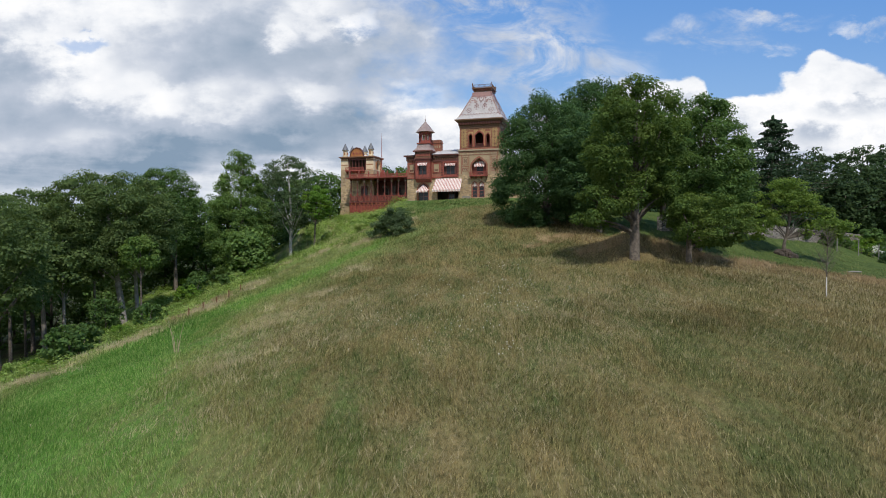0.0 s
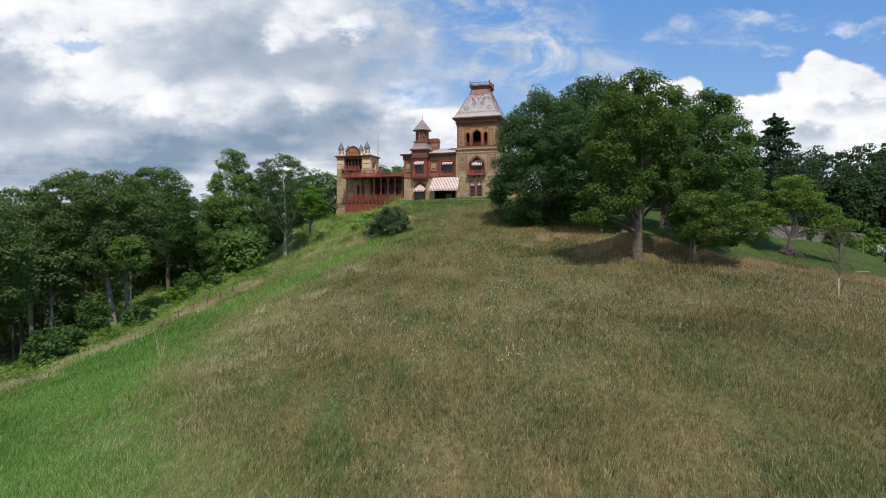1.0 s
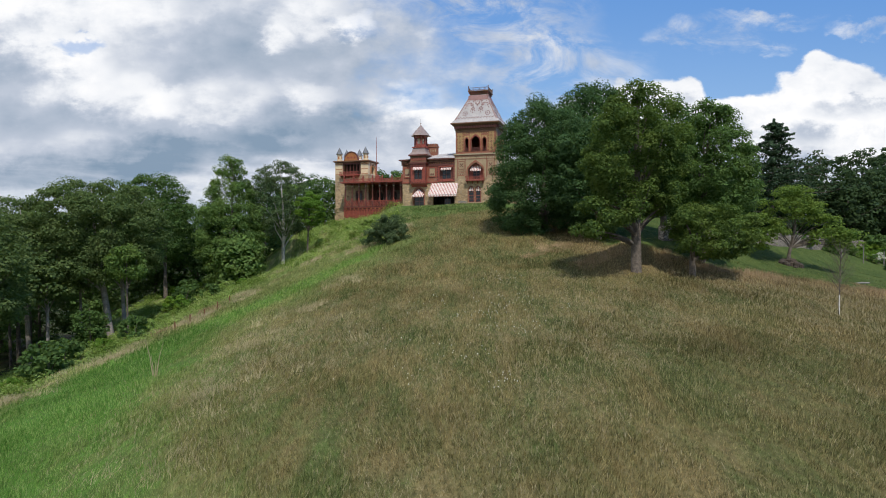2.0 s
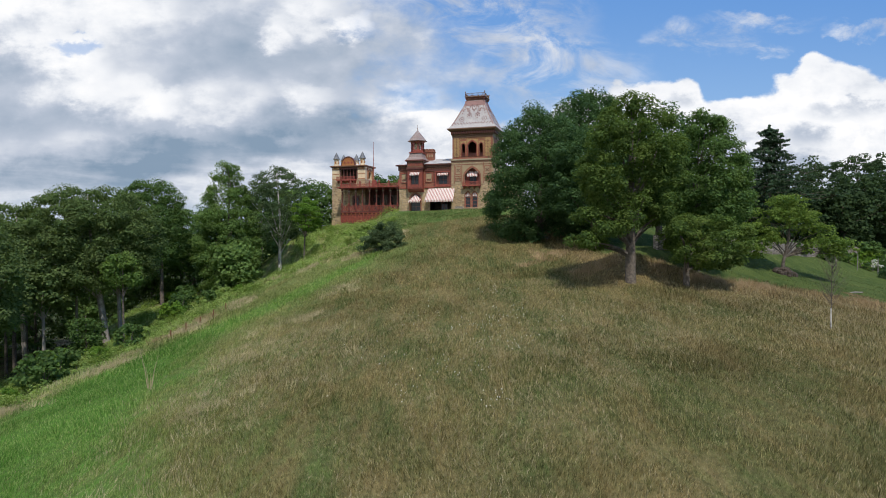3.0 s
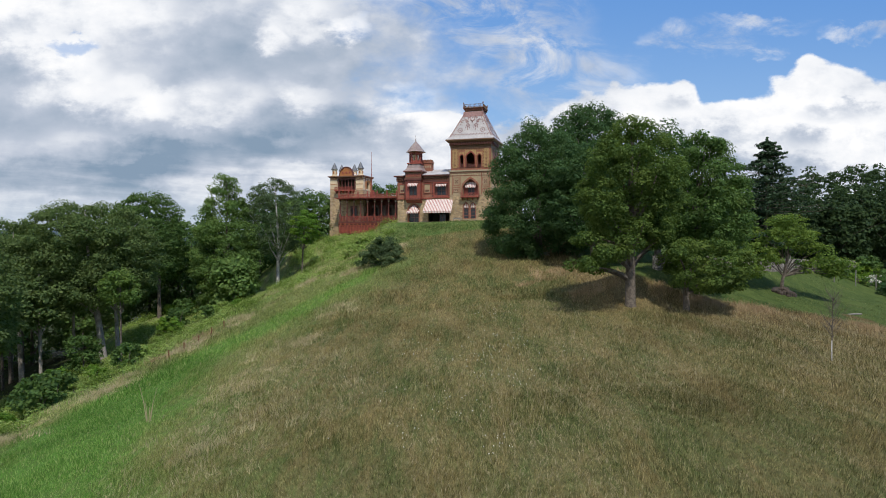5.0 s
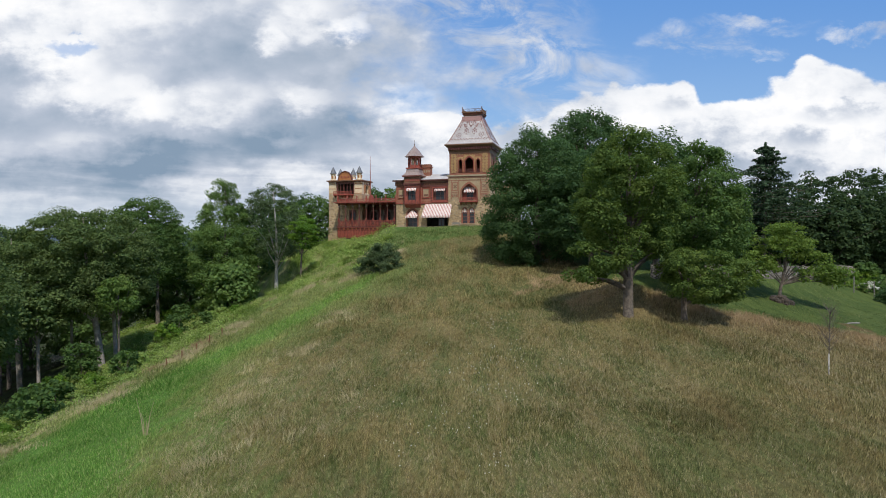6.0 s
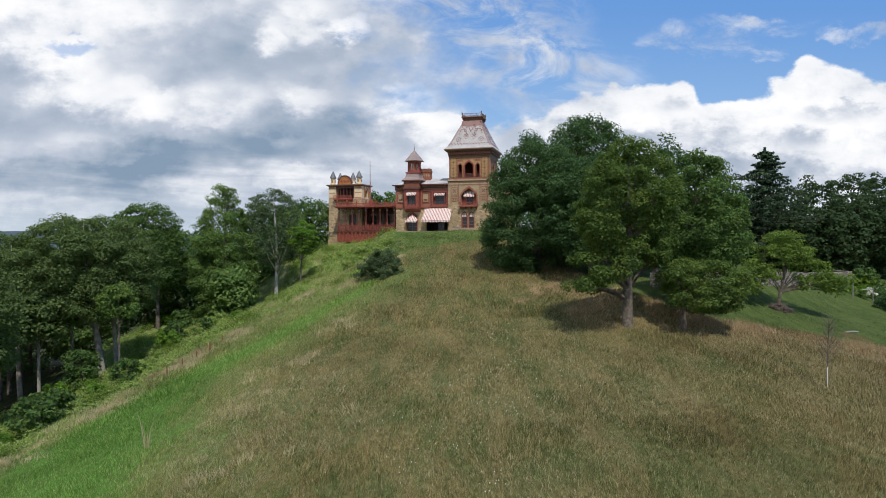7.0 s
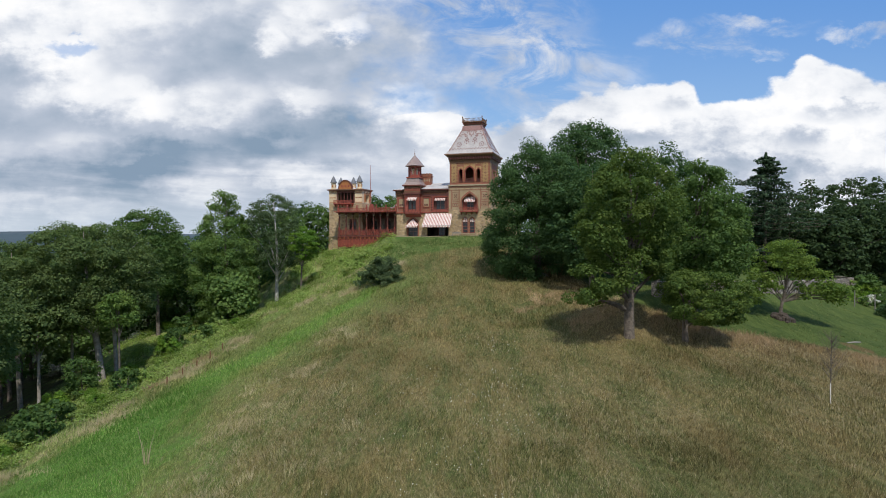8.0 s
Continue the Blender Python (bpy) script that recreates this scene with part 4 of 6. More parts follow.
part("cresting", b, M_BROWN, mansion, "iron roof cresting with corner knobs")

# Main block.
H0 = -10.9
holes = [(-8.6, -6.5, 0.0, 3.6, 1.1), (-4.7, -0.45, 0.0, 3.7, 0.0), (-3.35, -0.7, 5.15, 7.45, 0.0)]
b = walling(Build(), H0, T0, -0.8, 4.55, 0.15, 0.6, [h for h in holes if h[3] < 5])
b.box(H0, H0 + 0.45, 0.6, 12.0, -0.8, 4.55).box(H0 + 0.45, T0, 11.5, 12.0, -0.8, 8.4)
part("house_wall", b, M_STONE, mansion, "coursed rubble stone wall")
b = walling(Build(), H0, T0, 4.55, 8.4, 0.15, 0.6, holes[2:])
b.box(H0, H0 + 0.45, 0.6, 12.0, 4.55, 8.4)
part("upper_wall", b, M_RED_BRICK, mansion, "red brick upper wall")
parts("plinth", Build().box(H0 - 0.1, -8.75, 0.02, 0.147, -0.6, 0.3).box(-6.35, -4.85, 0.02, 0.147, -0.6, 0.3), M_BUFF, mansion)
parts("step", Build().box(-5.0, 0.1, -1.9, 0.1, -0.35, 0.06).box(-8.9, -6.2, -0.9, 0.1, -0.3, 0.08), M_BUFF, mansion, "low stone step")
b = Build().box(-4.7, -0.45, 3.3, 3.5, 0, 3.7).box(-4.9, -4.7, 0.6, 3.5, 0, 3.7).box(-0.45, -0.3, 0.6, 3.5, 0, 3.7).box(-4.9, -0.3, 0.6, 3.5, 3.7, 3.9).box(-4.7, -0.45, 0.1, 3.3, -0.2, 0.02)
part("porch_recess", b, M_DARK, mansion, "deep shaded entrance recess")
window(mansion, -3.3, -1.9, 0.1, 2.9, 3.1, 0.0, (2, 3), M_MAROON, "glazed double door")
for x0, x1 in ((-10.55, -9.25), (-5.5, -4.1)):
    pan = part("ornament_panel", ring(Build(), x0 + 0.15, x1 - 0.15, 5.75, 7.35, 0, 0.14, 0.02, 0.147), M_RED, mansion, "red framed ochre brick panel")
    part("brick_infill", Build().box(x0 + 0.15, x1 - 0.15, 0.1, 0.147, 5.75, 7.35), M_BUFF_BRICK, pan)
    t = Build()
    c = (x0 + x1) / 2
    for i in range(4):
        t.box(c - 0.36 + i * 0.19, c - 0.22 + i * 0.19, 0.06, 0.098, 5.95, 6.3)
    parts("tile", t, M_MAROON, pan)
parts("string_course", Build().box(H0 - 0.08, -9.0, 0.0, 0.147, 4.5, 4.68).box(-5.75, -3.85, 0.0, 0.147, 4.5, 4.68), M_RED, mansion)
# Square window bay on the upper floor, its blind and the lookout turret over it.
y0 = -0.85
b = walling(Build(), -8.93, -5.79, 4.75, 8.15, y0, y0 + 0.2, [(-8.2, -6.5, 5.15, 7.35, 0)])
bay = part("window_bay", b, M_RED, mansion, "oxide red painted window bay")
b = Build()
b.box(-8.93, -8.73, y0 + 0.2, 0.14, 4.75, 8.15).box(-5.99, -5.79, y0 + 0.2, 0.14, 4.75, 8.15).box(-8.93, -5.79, y0, 0.14, 4.4, 4.75)
b.side_slab([(y0, 4.4), (0.13, 3.75), (0.13, 4.4)], -8.9, -5.82)
parts("bay_panel", b, M_RED, bay)
window(mansion, -8.2, -6.5, 5.15, 7.35, y0 + 0.06, 0, (2, 2), M_MAROON, "maroon sash window with a scalloped blind")
scallop_awning(mansion, -8.3, -6.4, 7.0, 7.5, y0 - 0.03, 0.4, 5)
b = Build()
for i in range(5):
    b.box(-8.88 + i * 0.75, -8.8 + i * 0.75, y0 - 0.05, y0 - 0.003, 4.8, 8.1)
b.box(-8.95, -5.77, y0 - 0.06, y0 - 0.004, 7.6, 7.7)
parts("moulding", b, M_MAROON, mansion)
part("bay_cornice", Build().box(-9.1, -5.6, y0 - 0.18, 0.14, 8.15, 8.45), M_MAROON, mansion)
b = Build().box(-8.95, -5.75, y0, 2.2, 8.45, 9.65)
part("attic_storey", b, M_BROWN, mansion, "brown panelled attic storey")
b = Build()
for i in range(9):
    b.slab(arch(-8.72 + i * 0.34, -8.5 + i * 0.34, 8.75, 9.35, 0.2), y0 - 0.05, y0 - 0.003)
for i in range(6):
    b.box(-5.747, -5.70, y0 + 0.3 + i * 0.4, y0 + 0.5 + i * 0.4, 8.75, 9.35)
parts("blind_arcade", b, M_RED, mansion)
part("attic_cornice", Build().box(-9.25, -5.45, y0 - 0.32, 2.5, 9.65, 9.9), M_MAROON, mansion)
b = Build().square(-7.35, 0.85, [(1.9, 9.9), (1.75, 10.0), (1.38, 10.5), (1.2, 11.25)])
part("skirt_roof", b, M_SLATE_MIX, mansion, "flared grey tin skirt roof")
b = Build().box(-8.7, -6.0, -0.5, 2.2, 11.25, 11.45)
for i in range(8):
    a = math.pi / 8 + i * math.pi / 4
    x, y = -7.35 + 1.12 * math.cos(a), 0.85 + 1.12 * math.sin(a)
    b.box(x - 0.13, x + 0.13, y - 0.13, y + 0.13, 11.45, 13.4)
b.turned(-7.35, 0.85, [(1.2, 11.45), (1.2, 11.95)], 8, math.pi / 8)
b.turned(-7.35, 0.85, [(1.22, 13.2), (1.3, 13.5), (1.42, 13.62)], 8, math.pi / 8)
part("lookout_turret", b, M_RED, mansion, "small red octagonal lookout turret")
part("turret_core", Build().turned(-7.35, 0.85, [(0.55, 11.45), (0.55, 13.3)], 8, math.pi / 8), M_PALE_BRICK, mansion)
part("turret_roof", Build().turned(-7.35, 0.85, [(1.95, 13.62), (1.72, 13.8), (0.95, 14.75), (0.1, 15.75)], 8, math.pi / 8), M_SLATE_MIX, mansion, "pointed grey and rose turret roof")
part("finial", Build().turned(-7.35, 0.85, [(0.09, 15.7), (0.05, 15.95), (0.12, 16.05), (0.03, 16.2), (0.02, 16.9)], 6), M_BROWN, mansion)
# Eaves, roof and chimney.
b = Build().box(H0 - 0.15, -9.05, -0.02, 0.147, 8.0, 8.85).box(-5.5, T0 - 0.02, -0.02, 0.147, 7.75, 8.85).box(H0 - 0.15, H0 - 0.003, 0.15, 12.1, 8.0, 8.85)
b.box(H0 - 0.55, -9.28, -0.45, 0.15, 8.85, 9.08).box(-5.42, T0 - 0.02, -0.45, 0.15, 8.85, 9.08).box(H0 - 0.55, H0 + 0.2, 0.152, 12.4, 8.85, 9.08)
parts("eaves_cornice", b, M_MAROON, mansion, "dark maroon bracketed eaves")
b = Build()
for i in range(44):
    x = H0 + 0.1 + i * 0.24
    if x < -9.3 or -5.35 < x < T0 - 0.2:
        b.box(x - 0.05, x + 0.05, -0.3, -0.023, 8.5, 8.82)
parts("bracket", b, M_BROWN, mansion)
b = Build()
for i in range(22):
    x = H0 + 0.15 + i * 0.48
    if x < -9.1 or -5.4 < x < T0 - 0.25:
        b.box(x - 0.12, x + 0.12, -0.06, -0.023, 8.12, 8.34)
parts("eaves_block", b, M_ORANGE, mansion)
b = Build()
for i in range(10):
    b.box(-8.85 + i * 0.32, -8.68 + i * 0.32, y0 - 0.03, y0 - 0.003, 7.78, 8.05)
    b.box(-8.85 + i * 0.32, -8.68 + i * 0.32, y0 - 0.03, y0 - 0.003, 4.48, 4.68)
parts("bay_block", b, M_MAROON, mansion)
b = Build()
for x in (-3.8, -0.62):
    for i in range(6):
        b.box(x, x + 0.26, -0.01, 0.017, 4.95 + i * 0.48, 5.25 + i * 0.48)
parts("surround_block", b, M_MAROON, mansion)
b = Build().solid([(H0 - 0.6, -0.5, 9.083), (T0 - 0.02, -0.5, 9.083), (T0 - 0.02, 12.5, 9.083), (H0 - 0.6, 12.5, 9.083), (H0 + 4.2, 4.6, 10.55), (T0 - 0.02, 4.6, 10.55), (T0 - 0.02, 7.4, 10.55), (H0 + 4.2, 7.4, 10.55)],
                  [(0, 1, 5, 4), (1, 2, 6, 5), (2, 3, 7, 6), (3, 0, 4, 7), (4, 5, 6, 7), (3, 2, 1, 0)])
roof = part("main_roof", b, M_TIN, mansion, "low standing-seam grey tin roof")
b = Build()
for i in range(16):
    x = -5.3 + i * 0.32
    b.solid([(x, -0.5, 9.09), (x + 0.05, -0.5, 9.09), (x + 0.05, 4.6, 10.557), (x, 4.6, 10.557), (x, -0.5, 9.14), (x + 0.05, -0.5, 9.14), (x + 0.05, 4.6, 10.61), (x, 4.6, 10.61)],
            [(0, 3, 2, 1), (4, 5, 6, 7), (0, 1, 5, 4), (1, 2, 6, 5), (2, 3, 7, 6), (3, 0, 4, 7)])
parts("seam", b, M_TIN, roof)
b = Build().box(-6.75, -4.85, 3.0, 4.4, 9.6, 12.0)
for i in range(4):
    b.box(-6.75 + i * 0.51, -6.43 + i * 0.51, 2.9, 4.5, 12.0, 12.4)
b.box(-6.85, -4.75, 2.9, 4.5, 11.75, 12.0)
chim = part("chimney", b, M_RED_BRICK, mansion, "patterned red brick chimney with crenellated top")
b = Build()
for i in range(4):
    b.slab([(-6.52 + i * 0.48 - 0.16, 11.0), (-6.52 + i * 0.48, 10.7), (-6.52 + i * 0.48 + 0.16, 11.0), (-6.52 + i * 0.48, 11.35)], 2.95, 2.997)
parts("pattern", b, M_BUFF, chim)
part("chimney_shaft", Build().box(-0.9, -0.35, 5.0, 5.6, 10.3, 11.3).box(-1.0, -0.25, 4.95, 5.65, 11.3, 11.4), M_BUFF, mansion)
# Recessed upper window.
part("window_surround", walling(Build(), -3.85, -0.32, 4.7, 7.95, 0.02, 0.147, [(-3.35, -0.7, 5.15, 7.45, 0)]), M_RED, mansion, "oxide red panelled window surround")
window(mansion, -2.95, -1.1, 5.15, 7.0, 0.35, 0, (2, 2), M_MAROON, "maroon sash window with a scalloped blind")
part("recess_panel", walling(Build(), -3.35, -0.7, 5.15, 7.45, 0.42, 0.58, [(-2.95, -1.1, 5.15, 7.0, 0)]), M_MAROON, mansion)
scallop_awning(mansion, -3.1, -0.95, 6.95, 7.42, 0.3, 0.5, 6)
# Pointed door and its blind, large entrance awning.
window(mansion, -8.6, -6.5, 0.0, 3.6, 0.35, 1.1, (2, 3), M_MAROON, "pointed glazed garden door")
part("arch_moulding", ring(Build(), -8.6, -6.5, 0.0, 3.6, 1.1, 0.2, 0.02, 0.147), M_RED_BRICK, mansion, "red brick pointed arch")
b, k = Build(), 20
ribs = []
for i in range(k + 1):
    t = i / k
    x = -8.75 + 2.4 * t
    peak = 3.35 - 1.15 * abs(2 * t - 1) ** 1.3
    ribs += [(x, 0.1, peak), (x, -0.85, 2.05), (x, -0.86, 1.85 - 0.12 * abs(math.sin(math.pi * t * 7)))]
b.solid(ribs, [(3 * i + j, 3 * i + 3 + j, 3 * i + 4 + j, 3 * i + 1 + j) for i in range(k) for j in range(2)])
b.solid([(x, y + 0.03, z - 0.02) for x, y, z in ribs], [(3 * i + 1 + j, 3 * i + 4 + j, 3 * i + 3 + j, 3 * i + j) for i in range(k) for j in range(2)])
part("awning", b, M_AWNING, mansion, "red and white striped door awning")
b, ribs, k = Build(), [], 36
for i in range(k + 1):
    t = i / k
    ribs += [(-4.95 + 5.25 * t, 0.1, 4.42), (-5.0 + 5.45 * t, -0.9, 3.25 - 0.06 * math.sin(math.pi * t)), (-5.05 + 5.6 * t, -1.85, 2.1 - 0.05 * math.sin(math.pi * t)), (-5.05 + 5.6 * t, -1.87, 1.85 - 0.13 * abs(math.sin(math.pi * t * 14)))]
b.solid(ribs, [(4 * i + j, 4 * i + 4 + j, 4 * i + 5 + j, 4 * i + 1 + j) for i in range(k) for j in range(3)])
b.solid([(x, y + 0.03, z - 0.03) for x, y, z in ribs], [(4 * i + 1 + j, 4 * i + 5 + j, 4 * i + 4 + j, 4 * i + j) for i in range(k) for j in range(3)])
aw = part("awning", b, M_AWNING, mansion, "large red and white striped entrance awning")
b = Build()
for x in (-5.0, -1.6, 0.5):
    b.tube([(x, -1.85, 2.05), (x, 0.1, 2.3)], [0.025, 0.025], 5)
b.tube([(-5.05, -1.84, 2.07), (0.55, -1.84, 2.07)], [0.03, 0.03], 5)
part("awning_frame", b, M_GREY_WOOD, aw)

# Studio wing: stone base, pale brick upper stage with open loggia, four corner turrets.
W0, W1, WY, WB = -26.8, -19.35, 3.0, 7.6
b = Build().box(W0, W0 + 0.6, WY, WB, -4.2, 6.7).box(W1 - 0.6, W1, WY, WB, -4.2, 6.7).box(W0 + 0.6, W1 - 0.6, WB - 0.6, WB, -4.2, 6.7)
walling(b, W0 + 0.6, W1 - 0.6, -4.2, 6.7, WY, WY + 0.6, [(-22.05, -20.85, 0.9, 3.4, 0.6)])
part("wing_wall", b, M_STONE, mansion, "coursed rubble stone wall")
part("wing_base", Build().box(W0 - 0.12, W0 + 1.9, WY - 0.14, WY - 0.003, -4.2, -0.1), M_STONE, mansion, "projecting stone base of the wing")
part("ledge", Build().box(W0 - 0.2, W0 + 1.95, WY - 0.22, WY - 0.003, -0.095, 0.08), M_BUFF, mansion)
part("floor_slab", Build().box(W0, W1, WY, WB, 6.7, 6.85), M_BUFF, mansion)
b = Build()
for x0, x1, yy0, yy1 in ((W0, W0 + 1.65, WY, WY + 1.2), (W1 - 1.7, W1, WY, WY + 1.2), (W0, W0 + 1.2, WB - 1.0, WB), (W1 - 1.0, W1, WB - 1.0, WB)):
    b.box(x0, x1, yy0, yy1, 6.85, 9.35)
b.box(W0, W0 + 0.4, WY + 1.2, WB - 1.0, 6.85, 9.35).box(W0 + 1.2, W1 - 1.0, WB - 0.4, WB, 6.85, 9.35)
parts("upper_stage", b, M_PALE_BRICK, mansion, "pale buff brick upper stage")
bb = walling(Build(), WY + 1.2, WB - 1.0, 6.85, 9.35, 0, 0.4, [(WY + 1.6, WB - 1.4, 7.1, 8.9, 0.6)])
bb.v = [(W1 - y, x, z) for x, y, z in bb.v]
part("flank_wall", bb, M_PALE_BRICK, mansion, "pale brick flank with an open arch")
# Near-black sheet added behind the arch to stand for the shade inside.
part("flank_shade_panel", Build().box(W1 - 1.3, W1 - 1.15, WY + 1.2, WB - 1.0, 6.86, 9.34), M_DARK, mansion)
parts("flank_moulding", Build().box(W1 + 0.003, W1 + 0.07, WY + 1.0, WY + 1.25, 6.85, 9.35).box(W1 + 0.003, W1 + 0.07, WB - 1.05, WB - 0.8, 6.85, 9.35), M_ORANGE, mansion)
ring_b = ring(Build(), WY + 1.6, WB - 1.4, 7.1, 8.9, 0.6, 0.18, -0.06, -0.003)
ring_b.v = [(W1 - y, x, z) for x, y, z in ring_b.v]
part("arch_moulding", ring_b, M_ORANGE, mansion, "orange brick arch surround")
b = Build()
for x0, x1 in ((W0 + 0.1, W0 + 1.55), (W1 - 1.6, W1 - 0.1)):
    for z in (6.95, 7.95, 8.95):
        b.box(x0, x1, WY - 0.04, WY - 0.003, z, z + 0.11)
    for i in range(5):
        b.box(x0 + 0.1 + i * 0.28, x0 + 0.22 + i * 0.28, WY - 0.06, WY - 0.003, 9.12, 9.3)
parts("ochre_band", b, M_ORANGE, mansion, "orange brick band on the pale stage")
# Another added dark sheet, for the shade within the loggia.
b = Build().box(W0 + 1.65, W1 - 1.7, WY + 2.2, WY + 2.35, 6.85, 9.35)
part("loggia_shade_panel", b, M_DARK, mansion)
b = Build()
for i in range(6):
    x = W0 + 1.9 + i * (W1 - W0 - 3.85) / 5
    b.box(x - 0.08, x + 0.08, WY + 0.1, WY + 0.26, 6.85, 9.2)
b.box(W0 + 1.65, W1 - 1.7, WY + 0.08, WY + 0.28, 9.0, 9.34)
parts("loggia_post", b, M_MAROON, mansion)
b = Build().box(W0 + 1.3, W1 - 1.9, WY - 0.75, WY - 0.003, 6.62, 6.84).box(W0 + 1.3, W1 - 1.9, WY - 0.75, WY - 0.68, 7.35, 7.45)
for i in range(22):
    x = W0 + 1.36 + i * 0.195
    b.box(x - 0.04, x + 0.04, WY - 0.74, WY - 0.69, 6.84, 7.35)
for i in range(6):
    x = W0 + 1.5 + i * 0.77
    b.side_slab([(WY - 0.68, 6.62), (WY - 0.01, 6.1), (WY - 0.01, 6.62)], x - 0.06, x + 0.06)
part("balcony", b, M_RED, mansion, "red bracketed balcony")
part("wing_cornice", Build().box(W0 - 0.1, W1 + 0.1, WY - 0.1, WB + 0.1, 9.35, 9.5).box(W0 - 0.3, W1 + 0.3, WY - 0.45, WB + 0.3, 9.5, 9.72), M_BROWN, mansion, "projecting brown cornice")
part("wing_roof", Build().square((W0 + W1) / 2, (WY + WB) / 2, [(2.2, 9.72), (1.9, 10.0)]), M_TIN, mansion)
for x, y in ((W0 + 0.75, WY + 0.6), (W1 - 0.85, WY + 0.6), (W0 + 0.75, WB - 0.6), (-23.1, WB - 0.6)):
    t = part("corner_turret", Build().turned(x, y, [(0.62, 9.72), (0.62, 9.95), (0.5, 10.0), (0.5, 10.95), (0.62, 11.05), (0.62, 11.15)], 8), M_PALE_BRICK, mansion, "pale brick corner turret")
    part("turret_cap", Build().turned(x, y, [(0.74, 11.15), (0.7, 11.25), (0.06, 12.55)], 8), M_SLATE_DARK, t, "pointed slate cap")
    o = Build()
    for i in range(4):
        a = i * math.pi / 2 - math.pi / 4 * 0
        o.box(x - 0.13, x + 0.13, y - 0.53, y - 0.46, 10.2, 10.7) if i == 0 else None
    o.box(x + 0.44, x + 0.53, y - 0.13, y + 0.13, 10.2, 10.7)
    parts("slit", o, M_ORANGE, t)
c = (W0 + W1) / 2 - 0.05
half = [(c + 1.45 * math.cos(math.pi * i / 14), 9.72 + 1.75 * math.sin(math.pi * i / 14)) for i in range(15)]
ped = part("pediment", Build().slab(half, WY - 0.05, WY + 0.3), M_ORANGE, mansion, "round orange tiled pediment")
b = Build()
for i in range(14):
    p, q = half[i], half[i + 1]
    k = lambda r: (c + (r[0] - c) * 1.1, 9.72 + (r[1] - 9.72) * 1.09)
    b.slab([p, k(p), k(q), q], WY - 0.15, WY + 0.35)
part("hood", b, M_MAROON, ped)
b = Build()
for i in range(3):
    b.slab([(c + (i - 1) * 0.75 - 0.2, 10.35), (c + (i - 1) * 0.75, 10.1), (c + (i - 1) * 0.75 + 0.2, 10.35), (c + (i - 1) * 0.75, 10.65)], WY - 0.09, WY - 0.052)
parts("tile", b, M_RED, ped)
part("flagpole", Build().tube([(W1 + 0.25, WB - 0.9, 5.1), (W1 + 0.25, WB - 0.9, 9.8), (W1 + 0.25, WB - 0.9, 14.9)], [0.09, 0.08, 0.03], 8).turned(W1 + 0.25, WB - 0.9, [(0.12, 9.3), (0.15, 9.5), (0.12, 9.7)], 8), M_RED, mansion, "slim red flagpole")
part("wing_window", walling(Build(), -22.2, -20.7, 0.75, 3.55, WY - 0.09, WY - 0.003, [(-22.05, -20.85, 0.9, 3.4, 0.6)]), M_MAROON, mansion)
window(mansion, -22.05, -20.85, 0.9, 3.4, WY + 0.2, 0.6, (2, 3), M_MAROON, "pointed window behind the porch")
P_BACK = W1 + 0.02
# Link behind the porch, then the porch with its posts, rails and roof deck.
part("link_wall", walling(Build(), W1, H0, -2.5, 4.99, 5.6, 6.2, [(-18.6, -17.2, 0.4, 3.6, 0.6), (-15.6, -14.2, 0.4, 3.6, 0.6), (-13.2, -12.0, 0.4, 3.6, 0.0)]), M_STONE_DARK, mansion, "shaded stone wall behind the porch")
for x0, x1, r in ((-18.6, -17.2, 0.6), (-15.6, -14.2, 0.6), (-13.2, -12.0, 0)):
    window(mansion, x0, x1, 0.4, 3.6, 5.75, r, (2, 3), M_MAROON, "porch window")
b = Build()
for i in range(11):
    x = P_BACK + i * (H0 - 0.02 - P_BACK) / 11
    w = (H0 - 0.02 - P_BACK) / 11
    if i in (1, 2, 4, 6, 7):
        b.box(x, x + w - 0.02, 5.5, 5.594, 3.7, 4.74)
    else:
        b.box(x, x + w - 0.02, 5.5, 5.594, 0.23, 4.74)
parts("porch_panel", b, M_MAROON, mansion, "maroon boarded panel behind the porch")
part("link_roof", Build().box(W1, H0, 4.2, 12.0, 5.0, 5.15), M_TIN, mansion)
P0, P1, PY = -23.6, -11.0, 0.35
part("porch_floor", Build().box(P0, P1, PY, 2.99, 0.0, 0.22).box(W1 + 0.01, P1, 2.99, 5.59, 0.0, 0.22), M_MAROON, mansion)
b = Build().box(P0 - 0.25, P1, PY - 0.3, 2.99, 4.75, 4.98).box(W1 + 0.01, P1, 2.99, 5.59, 4.75, 4.98).box(P0 - 0.55, P1, PY - 0.6, PY - 0.3, 4.9, 5.08).box(P0 - 0.55, P0 - 0.25, PY - 0.3, 2.99, 4.9, 5.08)
part("porch_roof", b, M_RED, mansion, "flat red porch roof deck")
b = Build().box(P0, P1, PY - 0.05, PY + 0.05, 5.62, 5.72).box(P0 - 0.05, P0 + 0.05, PY + 0.05, 2.95, 5.62, 5.72).box(P0, P1, PY - 0.03, PY + 0.03, 5.15, 5.2)
for i in range(62):
    x = P0 + 0.1 + i * (P1 - P0 - 0.2) / 61
    b.box(x - 0.05, x + 0.05, PY - 0.02, PY + 0.02, 5.0, 5.62)
for i in range(7):
    x = P0 + 0.12 + i * (P1 - P0 - 0.24) / 6
    b.box(x - 0.12, x + 0.12, PY - 0.12, PY + 0.12, 5.0, 5.85)
part("roof_railing", b, M_RED, mansion, "red balustrade round the porch roof")
b = Build()
